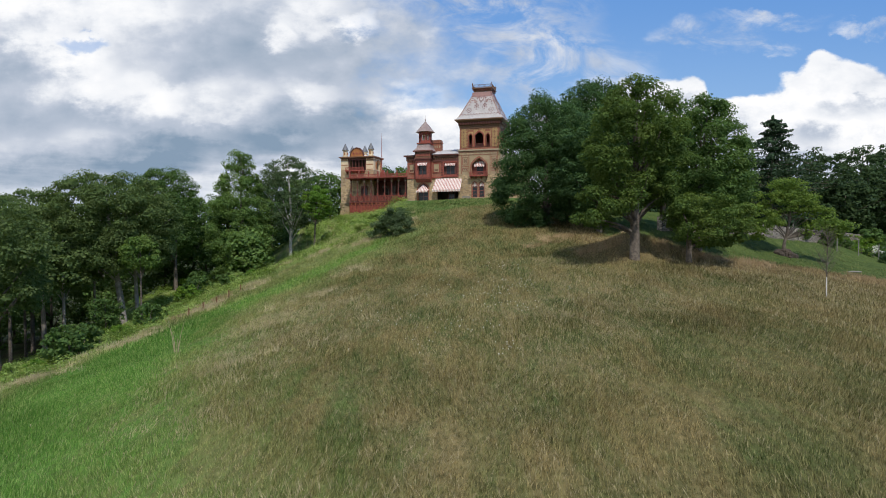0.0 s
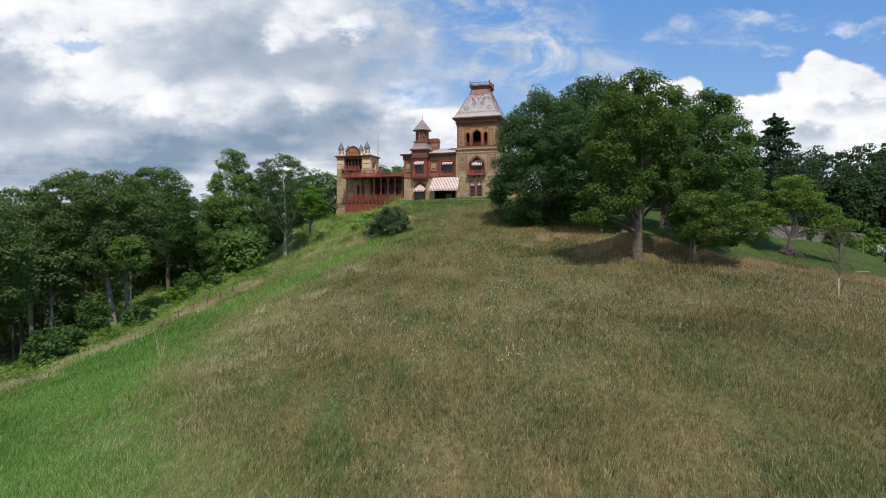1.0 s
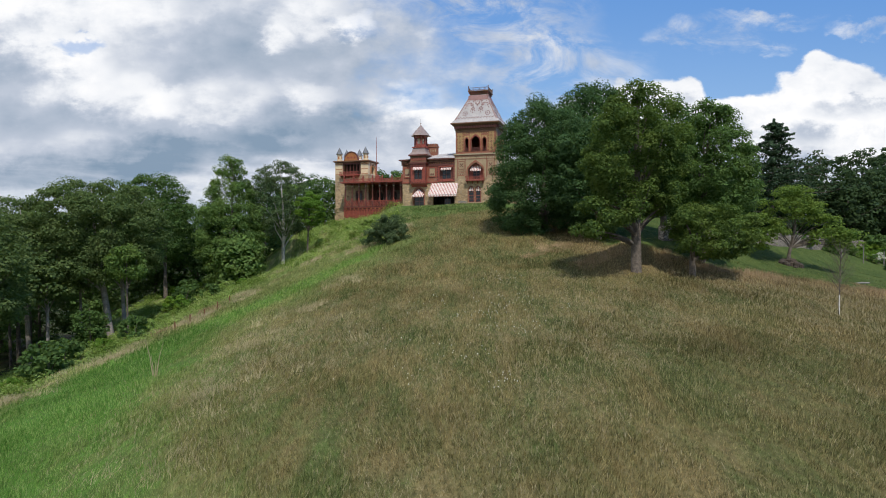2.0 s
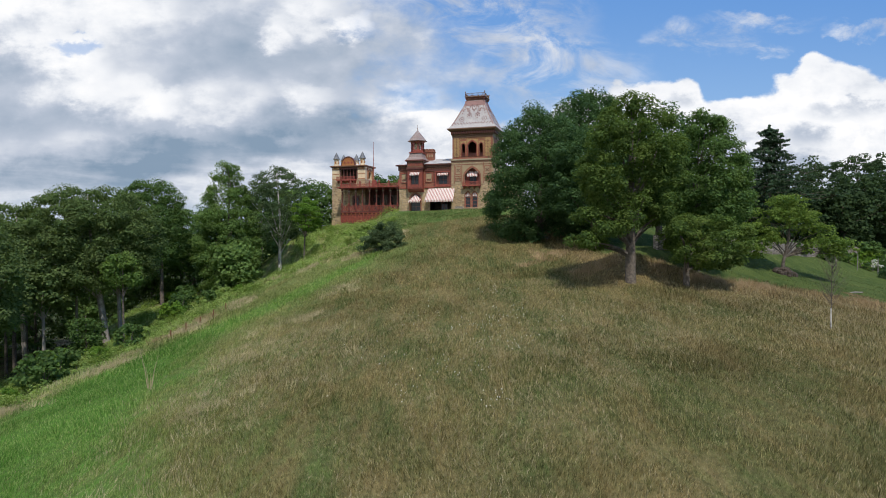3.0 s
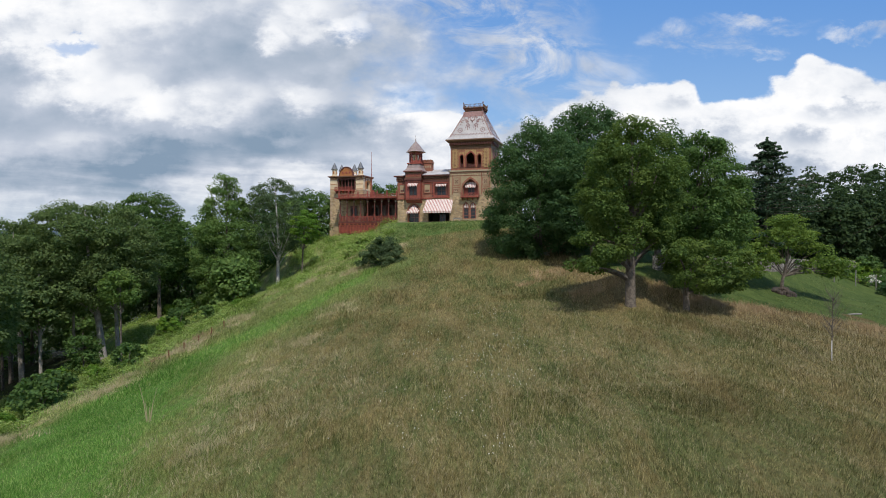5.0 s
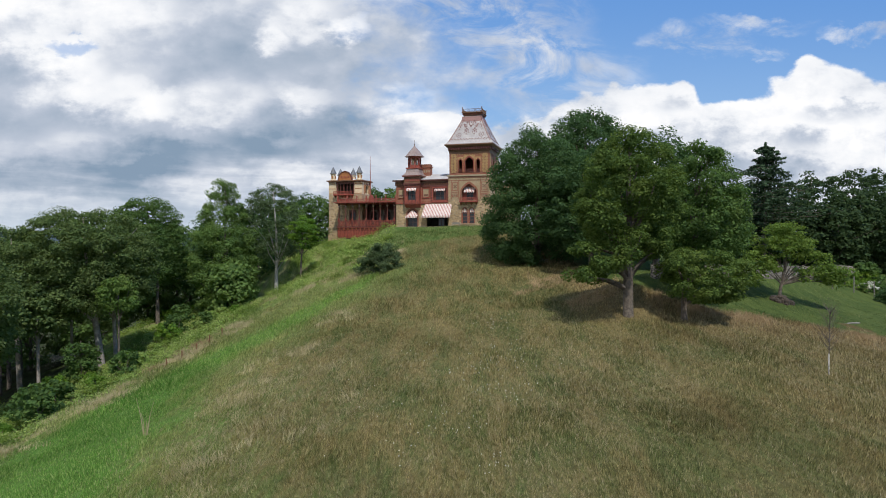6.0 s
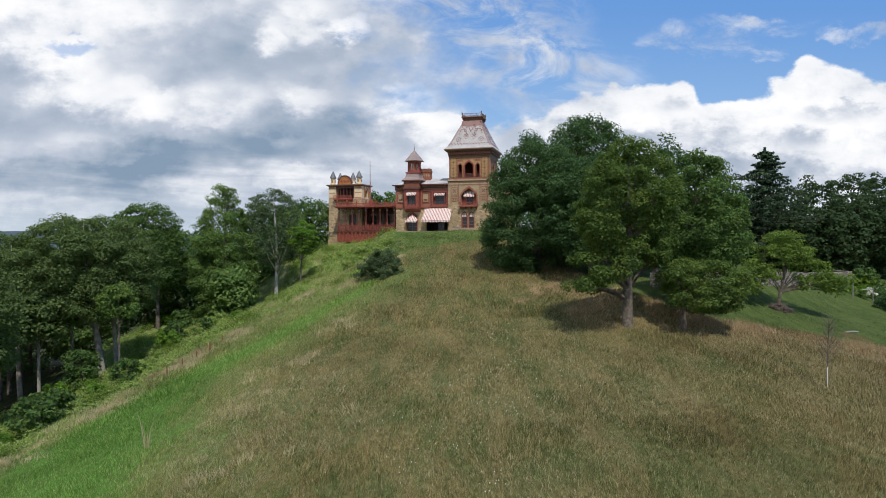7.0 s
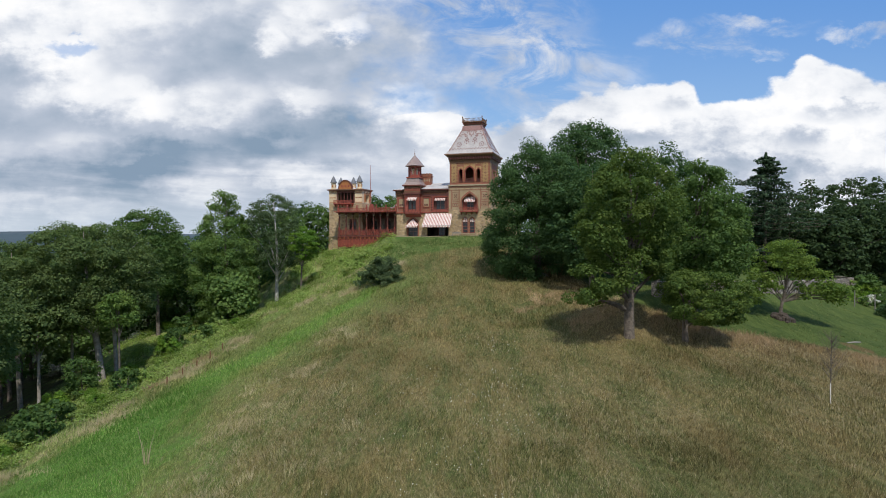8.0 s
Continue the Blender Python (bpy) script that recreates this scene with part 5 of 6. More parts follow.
for i in range(7):
    x = P0 + 0.12 + i * (P1 - P0 - 0.24) / 6
    b.turned(x, PY, [(0.14, 5.85), (0.20, 5.95), (0.10, 6.05), (0.15, 6.2), (0.03, 6.4)], 8)
parts("rail_finial", b, M_RED, mansion)
part("roof_urn", Build().box(-17.0, -16.2, PY + 0.6, PY + 1.4, 4.98, 6.2).box(-16.85, -16.35, PY + 0.75, PY + 1.25, 6.2, 6.5), M_RED, mansion)
for i in range(9):
    x = P0 + 0.3 + i * (P1 - P0 - 0.7) / 8
    p = part("porch_post", Build().box(x - 0.08, x + 0.08, PY + 0.08, PY + 0.24, 0.22, 4.75).box(x - 0.17, x + 0.17, PY, PY + 0.32, 4.35, 4.55).box(x - 0.17, x + 0.17, PY, PY + 0.32, 0.22, 1.55), M_MAROON, mansion)
    part("capital", Build().box(x - 0.13, x + 0.13, PY + 0.02, PY + 0.30, 4.12, 4.34), M_BUFF, p, "pale post capital")
    parts("post_pad", Build().slab([(x - 0.14, 1.45), (x + 0.14, 1.45), (x + 0.17, 1.7), (x, 1.95), (x - 0.17, 1.7)], PY - 0.05, PY - 0.003), M_RED, p)
    parts("bracket", Build().slab([(x + 0.081, 4.4), (x + 0.33, 4.74), (x + 0.081, 4.74)], PY + 0.1, PY + 0.2).slab([(x - 0.33, 4.74), (x - 0.081, 4.4), (x - 0.081, 4.74)], PY + 0.1, PY + 0.2), M_RED, p)
b = Build().box(P0, P1 - 0.1, PY - 0.02, PY + 0.1, 1.25, 1.38).box(P0, P1 - 0.1, PY, PY + 0.08, 0.35, 0.45)
bay = (P1 - P0 - 0.7) / 8
for i in range(8):
    x = P0 + 0.3 + i * bay
    for s in range(3):
        u, w = x + 0.18 + s * (bay - 0.36) / 3, (bay - 0.36) / 3
        for d in (0, 1):
            p, q = (u, u + w) if d else (u + w, u)
            b.slab([(p - 0.045, 0.45), (p + 0.045, 0.45), (q + 0.045, 1.25), (q - 0.045, 1.25)], PY + 0.01 + 0.03 * d, PY + 0.035 + 0.03 * d)
        b.box(u - 0.03, u + 0.03, PY + 0.005, PY + 0.075, 0.45, 1.25)
part("porch_railing", b, M_RED, mansion, "red porch balustrade")
b = Build().box(P0, P1, PY + 0.05, PY + 0.2, -2.1, -0.42).box(P0, P1, PY + 0.12, PY + 0.24, -0.42, 0.0).box(P0, P0 + 0.15, PY + 0.24, 3.0, -2.1, 0.0)
base = part("porch_base", b, M_MAROON, mansion, "maroon boarded porch base")
b = Build().box(P0 - 0.1, P1, PY - 0.10, PY + 0.3, -0.10, -0.004).box(P0 - 0.05, P1, PY - 0.10, PY + 0.046, -0.56, -0.42)
for i in range(21):
    x = P0 + 0.2 + i * 0.61
    b.box(x - 0.13, x + 0.13, PY - 0.08, PY + 0.046, -2.1, -0.56)
    b.box(x + 0.20, x + 0.41, PY - 0.02, PY + 0.046, -2.0, -0.7)
parts("base_panel", b, M_RED, base, "oxide red panel of the porch base")
b = Build()
for i in range(14):
    x = P0 + 0.5 + i * 0.9
    b.box(x - 0.12, x + 0.12, PY - 0.04, PY + 0.118, -0.38, -0.14)
parts("bracket", b, M_ORANGE, base)
b = Build()
for i in range(5):
    b.box(-12.9 + i * 0.02, -11.1, PY - 1.5 + i * 0.3, PY - 1.2 + i * 0.3, -0.9 + i * 0.18, -0.72 + i * 0.18)
parts("porch_step", b, M_RED, mansion)
part("rear_wall", Build().box(T1 - 0.02, T1 + 3.5, 5.5, 14.0, -0.8, 8.4), M_STONE, mansion, "stone rear range of the house")
part("rear_roof", Build().box(T1 - 0.3, T1 + 3.8, 5.2, 14.3, 8.4, 8.8), M_TIN, mansion)

# Stone edging at the foot of the front.
b = Build()
for i in range(12):
    x = -3.9 + 1.1 * i
    b.box(x, x + 1.07, -1.05 - 0.05 * (i % 3), -0.55, -0.25, 0.08 + 0.02 * (i % 2))
parts("edging_stone", b, M_BUFF, mansion, "pale stone edging at the wall foot")

# Bench against the tower wall.
bench = thing("garden_bench", HOUSE @ pose(1.5, -1.3, 0.0), "plain grey wooden bench beside the house wall", "bench")
part("seat", Build().box(-0.8, 0.8, -0.22, 0.22, 0.40, 0.46), M_GREY_WOOD, bench)
part("backrest", Build().box(-0.8, 0.8, 0.20, 0.25, 0.55, 0.85), M_GREY_WOOD, bench)
for x in (-0.72, 0.72):
    for y in (-0.18, 0.2):
        part("leg", Build().box(x - 0.04, x + 0.04, y - 0.04, y + 0.04, -0.05, 0.40 if y < 0 else 0.84), M_GREY_WOOD, bench)


# ---- trees ----
def leaves_about(rng, centres, radii, per, size, flat=0.6, up=0.55):
    """Loose leaves round clump centres, denser to the outside and the top, as an array of four-cornered leaves."""
    n = len(centres) * per
    c, r = np.repeat(centres, per, 0), np.repeat(radii, per)
    d = rng.normal(size=(n, 3))
    d[:, 2] = d[:, 2] * 0.8 + 0.25
    d /= np.linalg.norm(d, axis=1, keepdims=True)
    p = c + d * (r * rng.uniform(0.35, 1.0, n) ** 0.6)[:, None] * np.array([1, 1, flat])
    nrm = d * 0.9 + rng.normal(size=(n, 3)) * 0.38 + np.array([0, 0, up])
    nrm /= np.linalg.norm(nrm, axis=1, keepdims=True)
    t = np.cross(nrm, rng.normal(size=(n, 3)))
    t /= np.linalg.norm(t, axis=1, keepdims=True)
    b = np.cross(nrm, t)
    s = size * rng.uniform(0.6, 1.35, n)[:, None]
    return np.stack([p - t * s * 0.5, p + b * s * 0.36 - nrm * s * 0.08, p + t * s * 0.5, p - b * s * 0.36 - nrm * s * 0.08], 1)


def crown_points(rng, n, shape, hollow=0.55):
    """Clump centres in an envelope: shape(h) gives the radius at height 0..1; uneven outline."""
    out = []
    lobes = [(rng.uniform(0, 2 * math.pi), rng.uniform(0.05, 0.95), rng.uniform(0.72, 1.18)) for _ in range(14)]
    while len(out) < n:
        h, a = rng.uniform(0, 1), rng.uniform(0, 2 * math.pi)
        lob = 1.0
        for la, lh, lf in lobes:
            w = math.exp(-((math.remainder(a - la, 2 * math.pi) / 0.7) ** 2) - ((h - lh) / 0.16) ** 2)
            lob += (lf - 1) * w
        r = shape(h) * lob
        if rng.uniform() > r:
            continue
        q = r * rng.uniform(hollow, 1.0) ** 0.7
        out.append((q * math.cos(a), q * math.sin(a), h))
    return np.array(out)


ROUND = lambda h: max(0.0, 1 - abs((h - 0.42) / (0.58 if h > 0.42 else 0.50)) ** 2.4) ** 0.5
TALL = lambda h: max(0.0, 1 - abs((h - 0.36) / (0.64 if h > 0.36 else 0.42)) ** 1.9) ** 0.6
PYRAMID = lambda h: float(np.interp(h, [0, 0.12, 0.30, 0.52, 0.76, 0.92, 1.0], [0.45, 0.80, 1.0, 0.96, 0.73, 0.44, 0.16]))
DOME = lambda h: float(np.interp(h, [0, 0.10, 0.30, 0.55, 0.78, 0.92, 1.0], [0.62, 0.9, 1.0, 0.93, 0.70, 0.42, 0.15]))
CONIC = lambda h: float(np.interp(h, [0, 0.12, 0.30, 0.52, 0.76, 0.92, 1.0], [0.50, 0.86, 1.0, 0.90, 0.58, 0.32, 0.12]))
SPREAD = lambda h: max(0.0, 1 - abs((h - 0.5) / 0.52) ** 2.2) ** 0.5


def tree(name, x, y, top, radius, skirt, seed, mat, label, bark=None, clumps=260, per=110, size=0.26, clump=1.0, trunk=0.32, lean=(0.0, 0.0), shape=ROUND,
         hollow=0.55, squash=1.0, limbs=9, z=None, group="", offset=(0.0, 0.0), flat=0.6, category="tree", blobs=(), limb_bark=None, boughs=()):
    """A tree at x, y: trunk with tapering limbs, and a crown of separate leaves from skirt to top (heights in the world)."""
    rng = np.random.default_rng(seed)
    z0 = ground_at(x, y) if z is None else z
    t = thing(name, pose(x, y, z0 - 0.15), label, category, group)
    tall, low = top - z0, skirt - z0
    cx, cy = lean[0] + offset[0], lean[1] + offset[1]
    inner = crown_points(rng, int(clumps * 0.3), shape, 0.15) * np.array([0.72, 0.72, 0.94]) + np.array([0, 0, 0.02])
    pts = np.concatenate([crown_points(rng, clumps - len(inner), shape, max(hollow, 0.7)), inner])
    centres = np.stack([cx + pts[:, 0] * radius, cy + pts[:, 1] * radius * squash, low + pts[:, 2] * (tall - low - clump * 0.5)], 1)
    if blobs:
        centres = np.concatenate([np.array([bx, by, bz]) + rng.normal(size=(bn, 3)) * np.array([br, br, br * 0.55]) * 0.55 for bx, by, bz, br, bn in blobs])
    low_ends = [len(centres) + i * 7 for i in range(len(boughs))]
    for bx, by, bz in boughs:
        centres = np.concatenate([centres, np.array([bx, by, bz]) + rng.normal(size=(7, 3)) * np.array([0.75, 0.75, 0.35])])
    radii = clump * rng.uniform(0.65, 1.3, len(centres))
    bark = bark or M_BARK
    b = Build()
    fork = low + (tall - low) * 0.22
    line = [(0, 0, -0.3), (0.02, 0, 0.25), (lean[0] * 0.25, lean[1] * 0.25, fork * 0.45), (lean[0] * 0.7, lean[1] * 0.7, fork), (lean[0] * 0.9 + offset[0] * 0.5, lean[1] * 0.9 + offset[1] * 0.5, fork + (tall - fork) * 0.45), (cx, cy, tall - clump * 1.2)]
    b.tube(line, [trunk * 1.45, trunk * 1.08, trunk * 0.9, trunk * 0.72, trunk * 0.36, 0.03], 9)
    part("trunk", b, bark, t, smooth=True)
    b = Build()
    for i in range(limbs + len(boughs)):
        j = int(rng.integers(len(centres))) if i < limbs else low_ends[i - limbs]
        e = Vector(centres[j])
        f = min(0.9, max(0.25, (e.z - 0.8) / tall * 0.75))
        zz = max(low * 0.8, f * e.z) if i < limbs else 0.45 * e.z + 0.7
        k = zz / max(fork, 0.1)
        s = Vector((lean[0] * 0.7 * min(k, 1.3), lean[1] * 0.7 * min(k, 1.3), zz))
        m = s.lerp(e, 0.5) + Vector((rng.normal() * 0.3, rng.normal() * 0.3, 0.25 * radius * 0.25))
        b.tube([s, s.lerp(m, 0.5) + Vector((0, 0, 0.1)), m, m.lerp(e, 0.6), e], [trunk * 0.42, trunk * 0.32, trunk * 0.24, trunk * 0.14, 0.02], 5)
    parts("limb", b, limb_bark or bark, t, smooth=True)
    ob = new("crown", quads("crown", leaves_about(rng, centres, radii, per, size, flat), mat))
    ob.parent = t
    return t


def conifer(name, x, y, top, radius, seed, label, whorls=22, mat=None, low=0.12):
    """A conifer: straight trunk, whorls of drooping boughs with ragged needles."""
    rng = np.random.default_rng(seed)
    z0 = ground_at(x, y)
    tall = top - z0
    t = thing(name, pose(x, y, z0 - 0.1), label, "tree")
    part("trunk", Build().tube([(0, 0, -0.2), (0, 0, tall * 0.5), (0, 0, tall)], [0.32, 0.2, 0.02], 8), M_BARK, t)
    b, cs, rs = Build(), [], []
    side = [rng.uniform(0.85, 1.12) for _ in range(9)]
    for i in range(whorls * 9):
        h = low + (1 - low) * (i + rng.uniform(-3, 3)) / (whorls * 9)
        if not low < h < 0.97:
            continue
        a = rng.uniform(0, 2 * math.pi)
        rr = (radius * (1 - h) ** 0.95 * side[int(a / 2 / math.pi * 9) % 9] + 0.35) * rng.uniform(0.4, 1.12)
        tip = (rr * math.cos(a), rr * math.sin(a), h * tall + rr * rng.uniform(-0.20, 0.22))
        b.tube([(0, 0, h * tall), (tip[0] * 0.6, tip[1] * 0.6, h * tall + 0.05), tip], [0.06, 0.04, 0.01], 4)
        for k in range(7):
            f = 0.15 + 0.85 * k / 6
            cs.append((tip[0] * f, tip[1] * f, h * tall + (tip[2] - h * tall) * f)), rs.append(0.34 + 0.7 * (1 - f) * min(1, rr / 3))
    for i in range(14):
        cs.append((0, 0, tall * (0.90 + 0.0075 * i))), rs.append(0.65 - 0.04 * i)
    part("bough", b, M_BARK, t)
    ob = new("crown", quads("crown", leaves_about(rng, np.array(cs), np.array(rs) * 1.15, 19, 0.36, 0.6, 0.5), mat or M_NEEDLE))
    ob.parent = t
    return t


def shrub(name, seed, radius, tall, mat, label, clumps=34, per=70, size=0.17, stems=5, group="", blobs=(), clump=0.28):
    """A shrub round its own foot; placed by its matrix."""
    rng = np.random.default_rng(seed)
    t = thing(name, pose(0, 0, 0), label, "shrub", group)
    pts = crown_points(rng, clumps, ROUND, 0.3)
    cs = np.stack([pts[:, 0] * radius, pts[:, 1] * radius, 0.12 * tall + pts[:, 2] * tall * 0.85], 1)
    if blobs:
        cs = np.concatenate([np.array([bx, by, bz]) + rng.normal(size=(bn, 3)) * br * 0.5 for bx, by, bz, br, bn in blobs])
    b = Build()
    for i in range(stems):
        e = cs[int(rng.integers(len(cs)))]
        b.tube([(rng.normal() * 0.1, rng.normal() * 0.1, -0.15), (e[0] * 0.4, e[1] * 0.4, e[2] * 0.5), tuple(e)], [0.05, 0.035, 0.01], 4)
    part("stem", b, M_BARK, t)
    ob = new("foliage", quads("foliage", leaves_about(rng, cs, radius * clump * rng.uniform(0.7, 1.3, len(cs)), per, size, 0.8), mat))
    ob.parent = t
    return t


# Group of maples beside the house, with the orchard tree and the sapling.
tree("maple_tree", 16.53, 52.21, 33.6, 4.2, 23.5, 11, M_LEAF_OPEN, "tall green maple with open lower limbs on the meadow", clumps=200, per=190, size=0.20, clump=0.85, trunk=0.42, shape=PYRAMID, limbs=18, flat=0.74,
     boughs=[(-3.9, -0.8, 3.4), (-2.7, 0.6, 3.4), (-2.2, -1.6, 4.6), (2.6, -0.4, 5.6), (1.8, 1.5, 5.6), (-3.9, -0.2, 5.9), (-1.2, -2.2, 5.6)])
tree("maple_tree", 21.06, 51.83, 23.6, 3.5, 18.9, 12, M_LEAF_OPEN, "small bright green maple with layered leaves near the grass", clumps=130, per=165, size=0.19, clump=0.75, trunk=0.26, shape=SPREAD, offset=(1.3, -0.3), limbs=8, flat=0.6)
tree("maple_tree", 24.3, 57.5, 33.4, 4.4, 22.4, 19, M_LEAF, "dense green maple behind the small one", clumps=230, per=170, size=0.22, clump=0.95, trunk=0.27, shape=CONIC, limbs=10, offset=(0.8, 0.0), flat=0.72)
tree("maple_tree", 13.7, 80.5, 38.8, 6.9, 20.9, 13, M_LEAF_DARK, "broad dark maple beside the house terrace", clumps=500, per=200, size=0.23, clump=1.3, trunk=0.5, shape=DOME, flat=0.68)
tree("maple_tree", 22.8, 92.0, 43.4, 8.4, 24.5, 14, M_LEAF_DARK, "very tall dark maple behind the group", clumps=430, per=130, size=0.32, clump=1.5, trunk=0.6, flat=0.68, shape=DOME)
tree("maple_tree", 27.2, 75.0, 38.0, 5.2, 24.0, 15, M_LEAF_DARK, "airy maple rising over its neighbours", clumps=210, per=90, size=0.29, clump=1.1, trunk=0.4, shape=TALL)
tree("maple_tree", 18.6, 72.0, 35.5, 5.0, 23.0, 16, M_LEAF_DARK, "shaded maple inside the group", clumps=240, per=100, size=0.30, clump=1.1, trunk=0.35)
tree("orchard_tree", 35.78, 63.75, 25.3, 5.0, 19.8, 17, M_LEAF_YELLOW, "low spreading orchard tree with yellow-green leaves", per=46, size=0.23, clump=0.72, trunk=0.17, limbs=22, lean=(0.9, 0.0), flat=0.5,
     blobs=[(0.9, 0.0, 7.3, 1.5, 22), (-0.6, -0.3, 6.2, 1.9, 30), (2.2, 0.3, 6.1, 1.5, 20), (3.4, -0.5, 4.8, 1.2, 14), (4.6, -0.8, 3.4, 1.2, 20), (5.6, -0.6, 3.0, 0.9, 12), (-1.9, -0.3, 4.9, 1.6, 24), (-2.5, 0.2, 3.3, 1.2, 14), (1.2, -0.8, 5.2, 1.4, 16), (2.6, -0.9, 3.0, 1.0, 10), (-3.0, -0.4, 2.4, 1.0, 12), (-1.0, -0.9, 3.6, 1.0, 10), (0.2, 0.2, 6.9, 1.3, 14), (5.0, -1.0, 2.2, 0.9, 12)])
conifer("conifer_tree", 58.3, 107.6, 40.6, 19.0, 18, "tall ragged dark conifer behind the garden", 17)
# Woods on the falling flank.
tree("oak_tree", -41.5, 78.5, 28.4, 9.0, 15.2, 21, M_LEAF_OAK, "broad old oak with a leaning trunk", M_BARK_PALE, squash=0.72, clumps=430, per=150, size=0.26, clump=1.3, trunk=0.42, lean=(-2.4, 0.5), limbs=7, hollow=0.25)
tree("oak_tree", -53.5, 81.0, 26.2, 6.8, 14.0, 22, M_LEAF_OAK, "oak with a slender pale trunk at the wood's edge", M_BARK_PALE, clumps=280, per=130, size=0.27, clump=1.25, trunk=0.3, lean=(-0.8, 0))
tree("oak_tree", -43.2, 58.5, 24.0, 5.5, 12.0, 23, M_LEAF_OAK, "oak leaning over the meadow's lower corner", M_BARK, clumps=240, per=95, size=0.28, clump=1.1, trunk=0.3, lean=(-1.2, 0))
tree("oak_tree", -43.4, 98.1, 30.8, 6.0, 17.0, 24, M_LEAF, "dark tree with a straight bare trunk", clumps=260, per=120, size=0.30, clump=1.25, trunk=0.3, offset=(-2.0, 1.0))
tree("maple_tree", -33.6, 100.8, 33.8, 5.4, 11.5, 25, M_LEAF_SUN, "tall conical maple leafy to the ground", clumps=330, per=150, size=0.27, clump=1.2, trunk=0.4, shape=DOME, flat=0.7)
tree("birch_tree", -26.45, 104.7, 33.4, 5.0, 20.6, 26, M_LEAF_BIRCH, "thin white-barked birch with sparse leaves", M_BIRCH, clumps=300, per=80, size=0.22, clump=0.9, trunk=0.31, limbs=4, hollow=0.2, z=14.0, limb_bark=M_BIRCH, lean=(0.3, 0.0), offset=(-0.7, 0.0), boughs=[(-2.6, 0.0, 12.5), (2.4, -0.5, 11.0), (2.9, 0.0, 8.0), (-1.9, 0.4, 15.0)])
tree("maple_tree", -21.5, 101.0, 28.4, 2.3, 22.3, 27, M_LEAF_LIGHT, "young bright green maple by the wing", clumps=60, per=110, size=0.24, clump=0.75, trunk=0.14, shape=PYRAMID, flat=0.45, lean=(0.5, 0.0))
for i, (x, y, top, r, sk) in enumerate([(-27.5, 135, 34.5, 5.0, 17), (-34, 128, 33, 6, 14), (-31, 96, 21.0, 2.6, 12.5), (-38, 107, 26.5, 4.2, 14), (-47, 114, 27, 6.5, 12), (-60, 106, 28.5, 7.5, 10), (-68, 92, 26.5, 7.0, 7),
                                      (-78, 106, 27.0, 8.0, 5), (-56, 126, 27.5, 7, 8), (-72, 128, 27, 8, 6), (-40, 134, 28, 7, 10), (-64, 72, 21.5, 6.5, 11), (-58, 62, 18.5, 5.5, 10), (-70, 80, 23.0, 6.5, 10), (-92, 125, 27, 9, 5), (-16, 142, 36.0, 6.5, 22), (-8, 146, 36.5, 6.0, 22), (-95, 92, 24, 8, 2), (-74, 114, 25, 7, 3), (-84, 118, 25, 7, 1), (-78, 98, 24, 7, 1), (-64, 94, 25, 5.5, 12), (-56, 104, 30, 6, 8), (-51, 111, 30, 6, 9), (-67, 101, 25, 6.5, 12), (-24.5, 132, 33, 4.5, 19), (-29, 124, 32, 4.5, 15), (-33, 117, 31, 4.5, 13), (-66, 116, 24, 6, 3), (-80, 120, 25, 7, 2), (-88, 108, 24, 7, 1), (-12, 145, 36, 5.5, 22), (-3, 149, 36, 5.5, 23), (-47, 120, 28, 6, 8)]):
    if x < -44 and y > 103:
        sk = min(sk, ground_at(x, y) + 0.8)
    tree("woodland_tree", x, y, top, r, sk, 100 + i, (M_LEAF_DARK, M_LEAF, M_LEAF_SUN if -36 < x < -26 else M_LEAF_OAK)[i % 3], "leafy woodland tree among others", clumps=120, per=46, size=0.52, clump=1.6, trunk=0.3, group="woods on the flank", limbs=5, hollow=0.75)
for i, (x, y, top, r, sk) in enumerate([(47, 118, 33.5, 6.5, 19), (56, 124, 35, 7, 19), (68, 118, 35, 7.5, 18), (78, 126, 37.7, 8, 18), (89, 129, 39.8, 8.5, 18), (101, 134, 39.8, 8.5, 17), (64, 110, 31.5, 5.5, 18), (74, 110, 32.5, 6, 17.5), (84, 113, 34, 6.5, 17),
                                      (38, 112, 33, 6.0, 21), (30, 112, 36, 6.5, 22), (48, 104, 31, 5, 19.5), (72, 86, 25.5, 4.5, 17), (52, 112, 33.5, 6, 17.5), (60, 117, 32, 6.5, 17.5), (69, 104, 29.5, 5.5, 16.5), (79, 103, 30.5, 6, 16), (42, 108, 29.5, 5, 20), (96, 122, 35, 8, 16), (84, 120, 34, 7.5, 17), (66, 127, 35.5, 7, 17), (34, 104, 30, 5, 21)]):
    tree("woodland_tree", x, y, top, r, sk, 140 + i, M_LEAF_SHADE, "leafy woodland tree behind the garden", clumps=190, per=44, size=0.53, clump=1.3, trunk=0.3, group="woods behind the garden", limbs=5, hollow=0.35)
tree("oak_tree", -40.3, 79.6, 25.0, 4.5, 15.5, 28, M_LEAF_OAK, "slender oak with a pale bare trunk", M_BARK_PALE, clumps=120, per=90, size=0.33, clump=1.2, trunk=0.26, lean=(-0.5, 0.0), limbs=5)
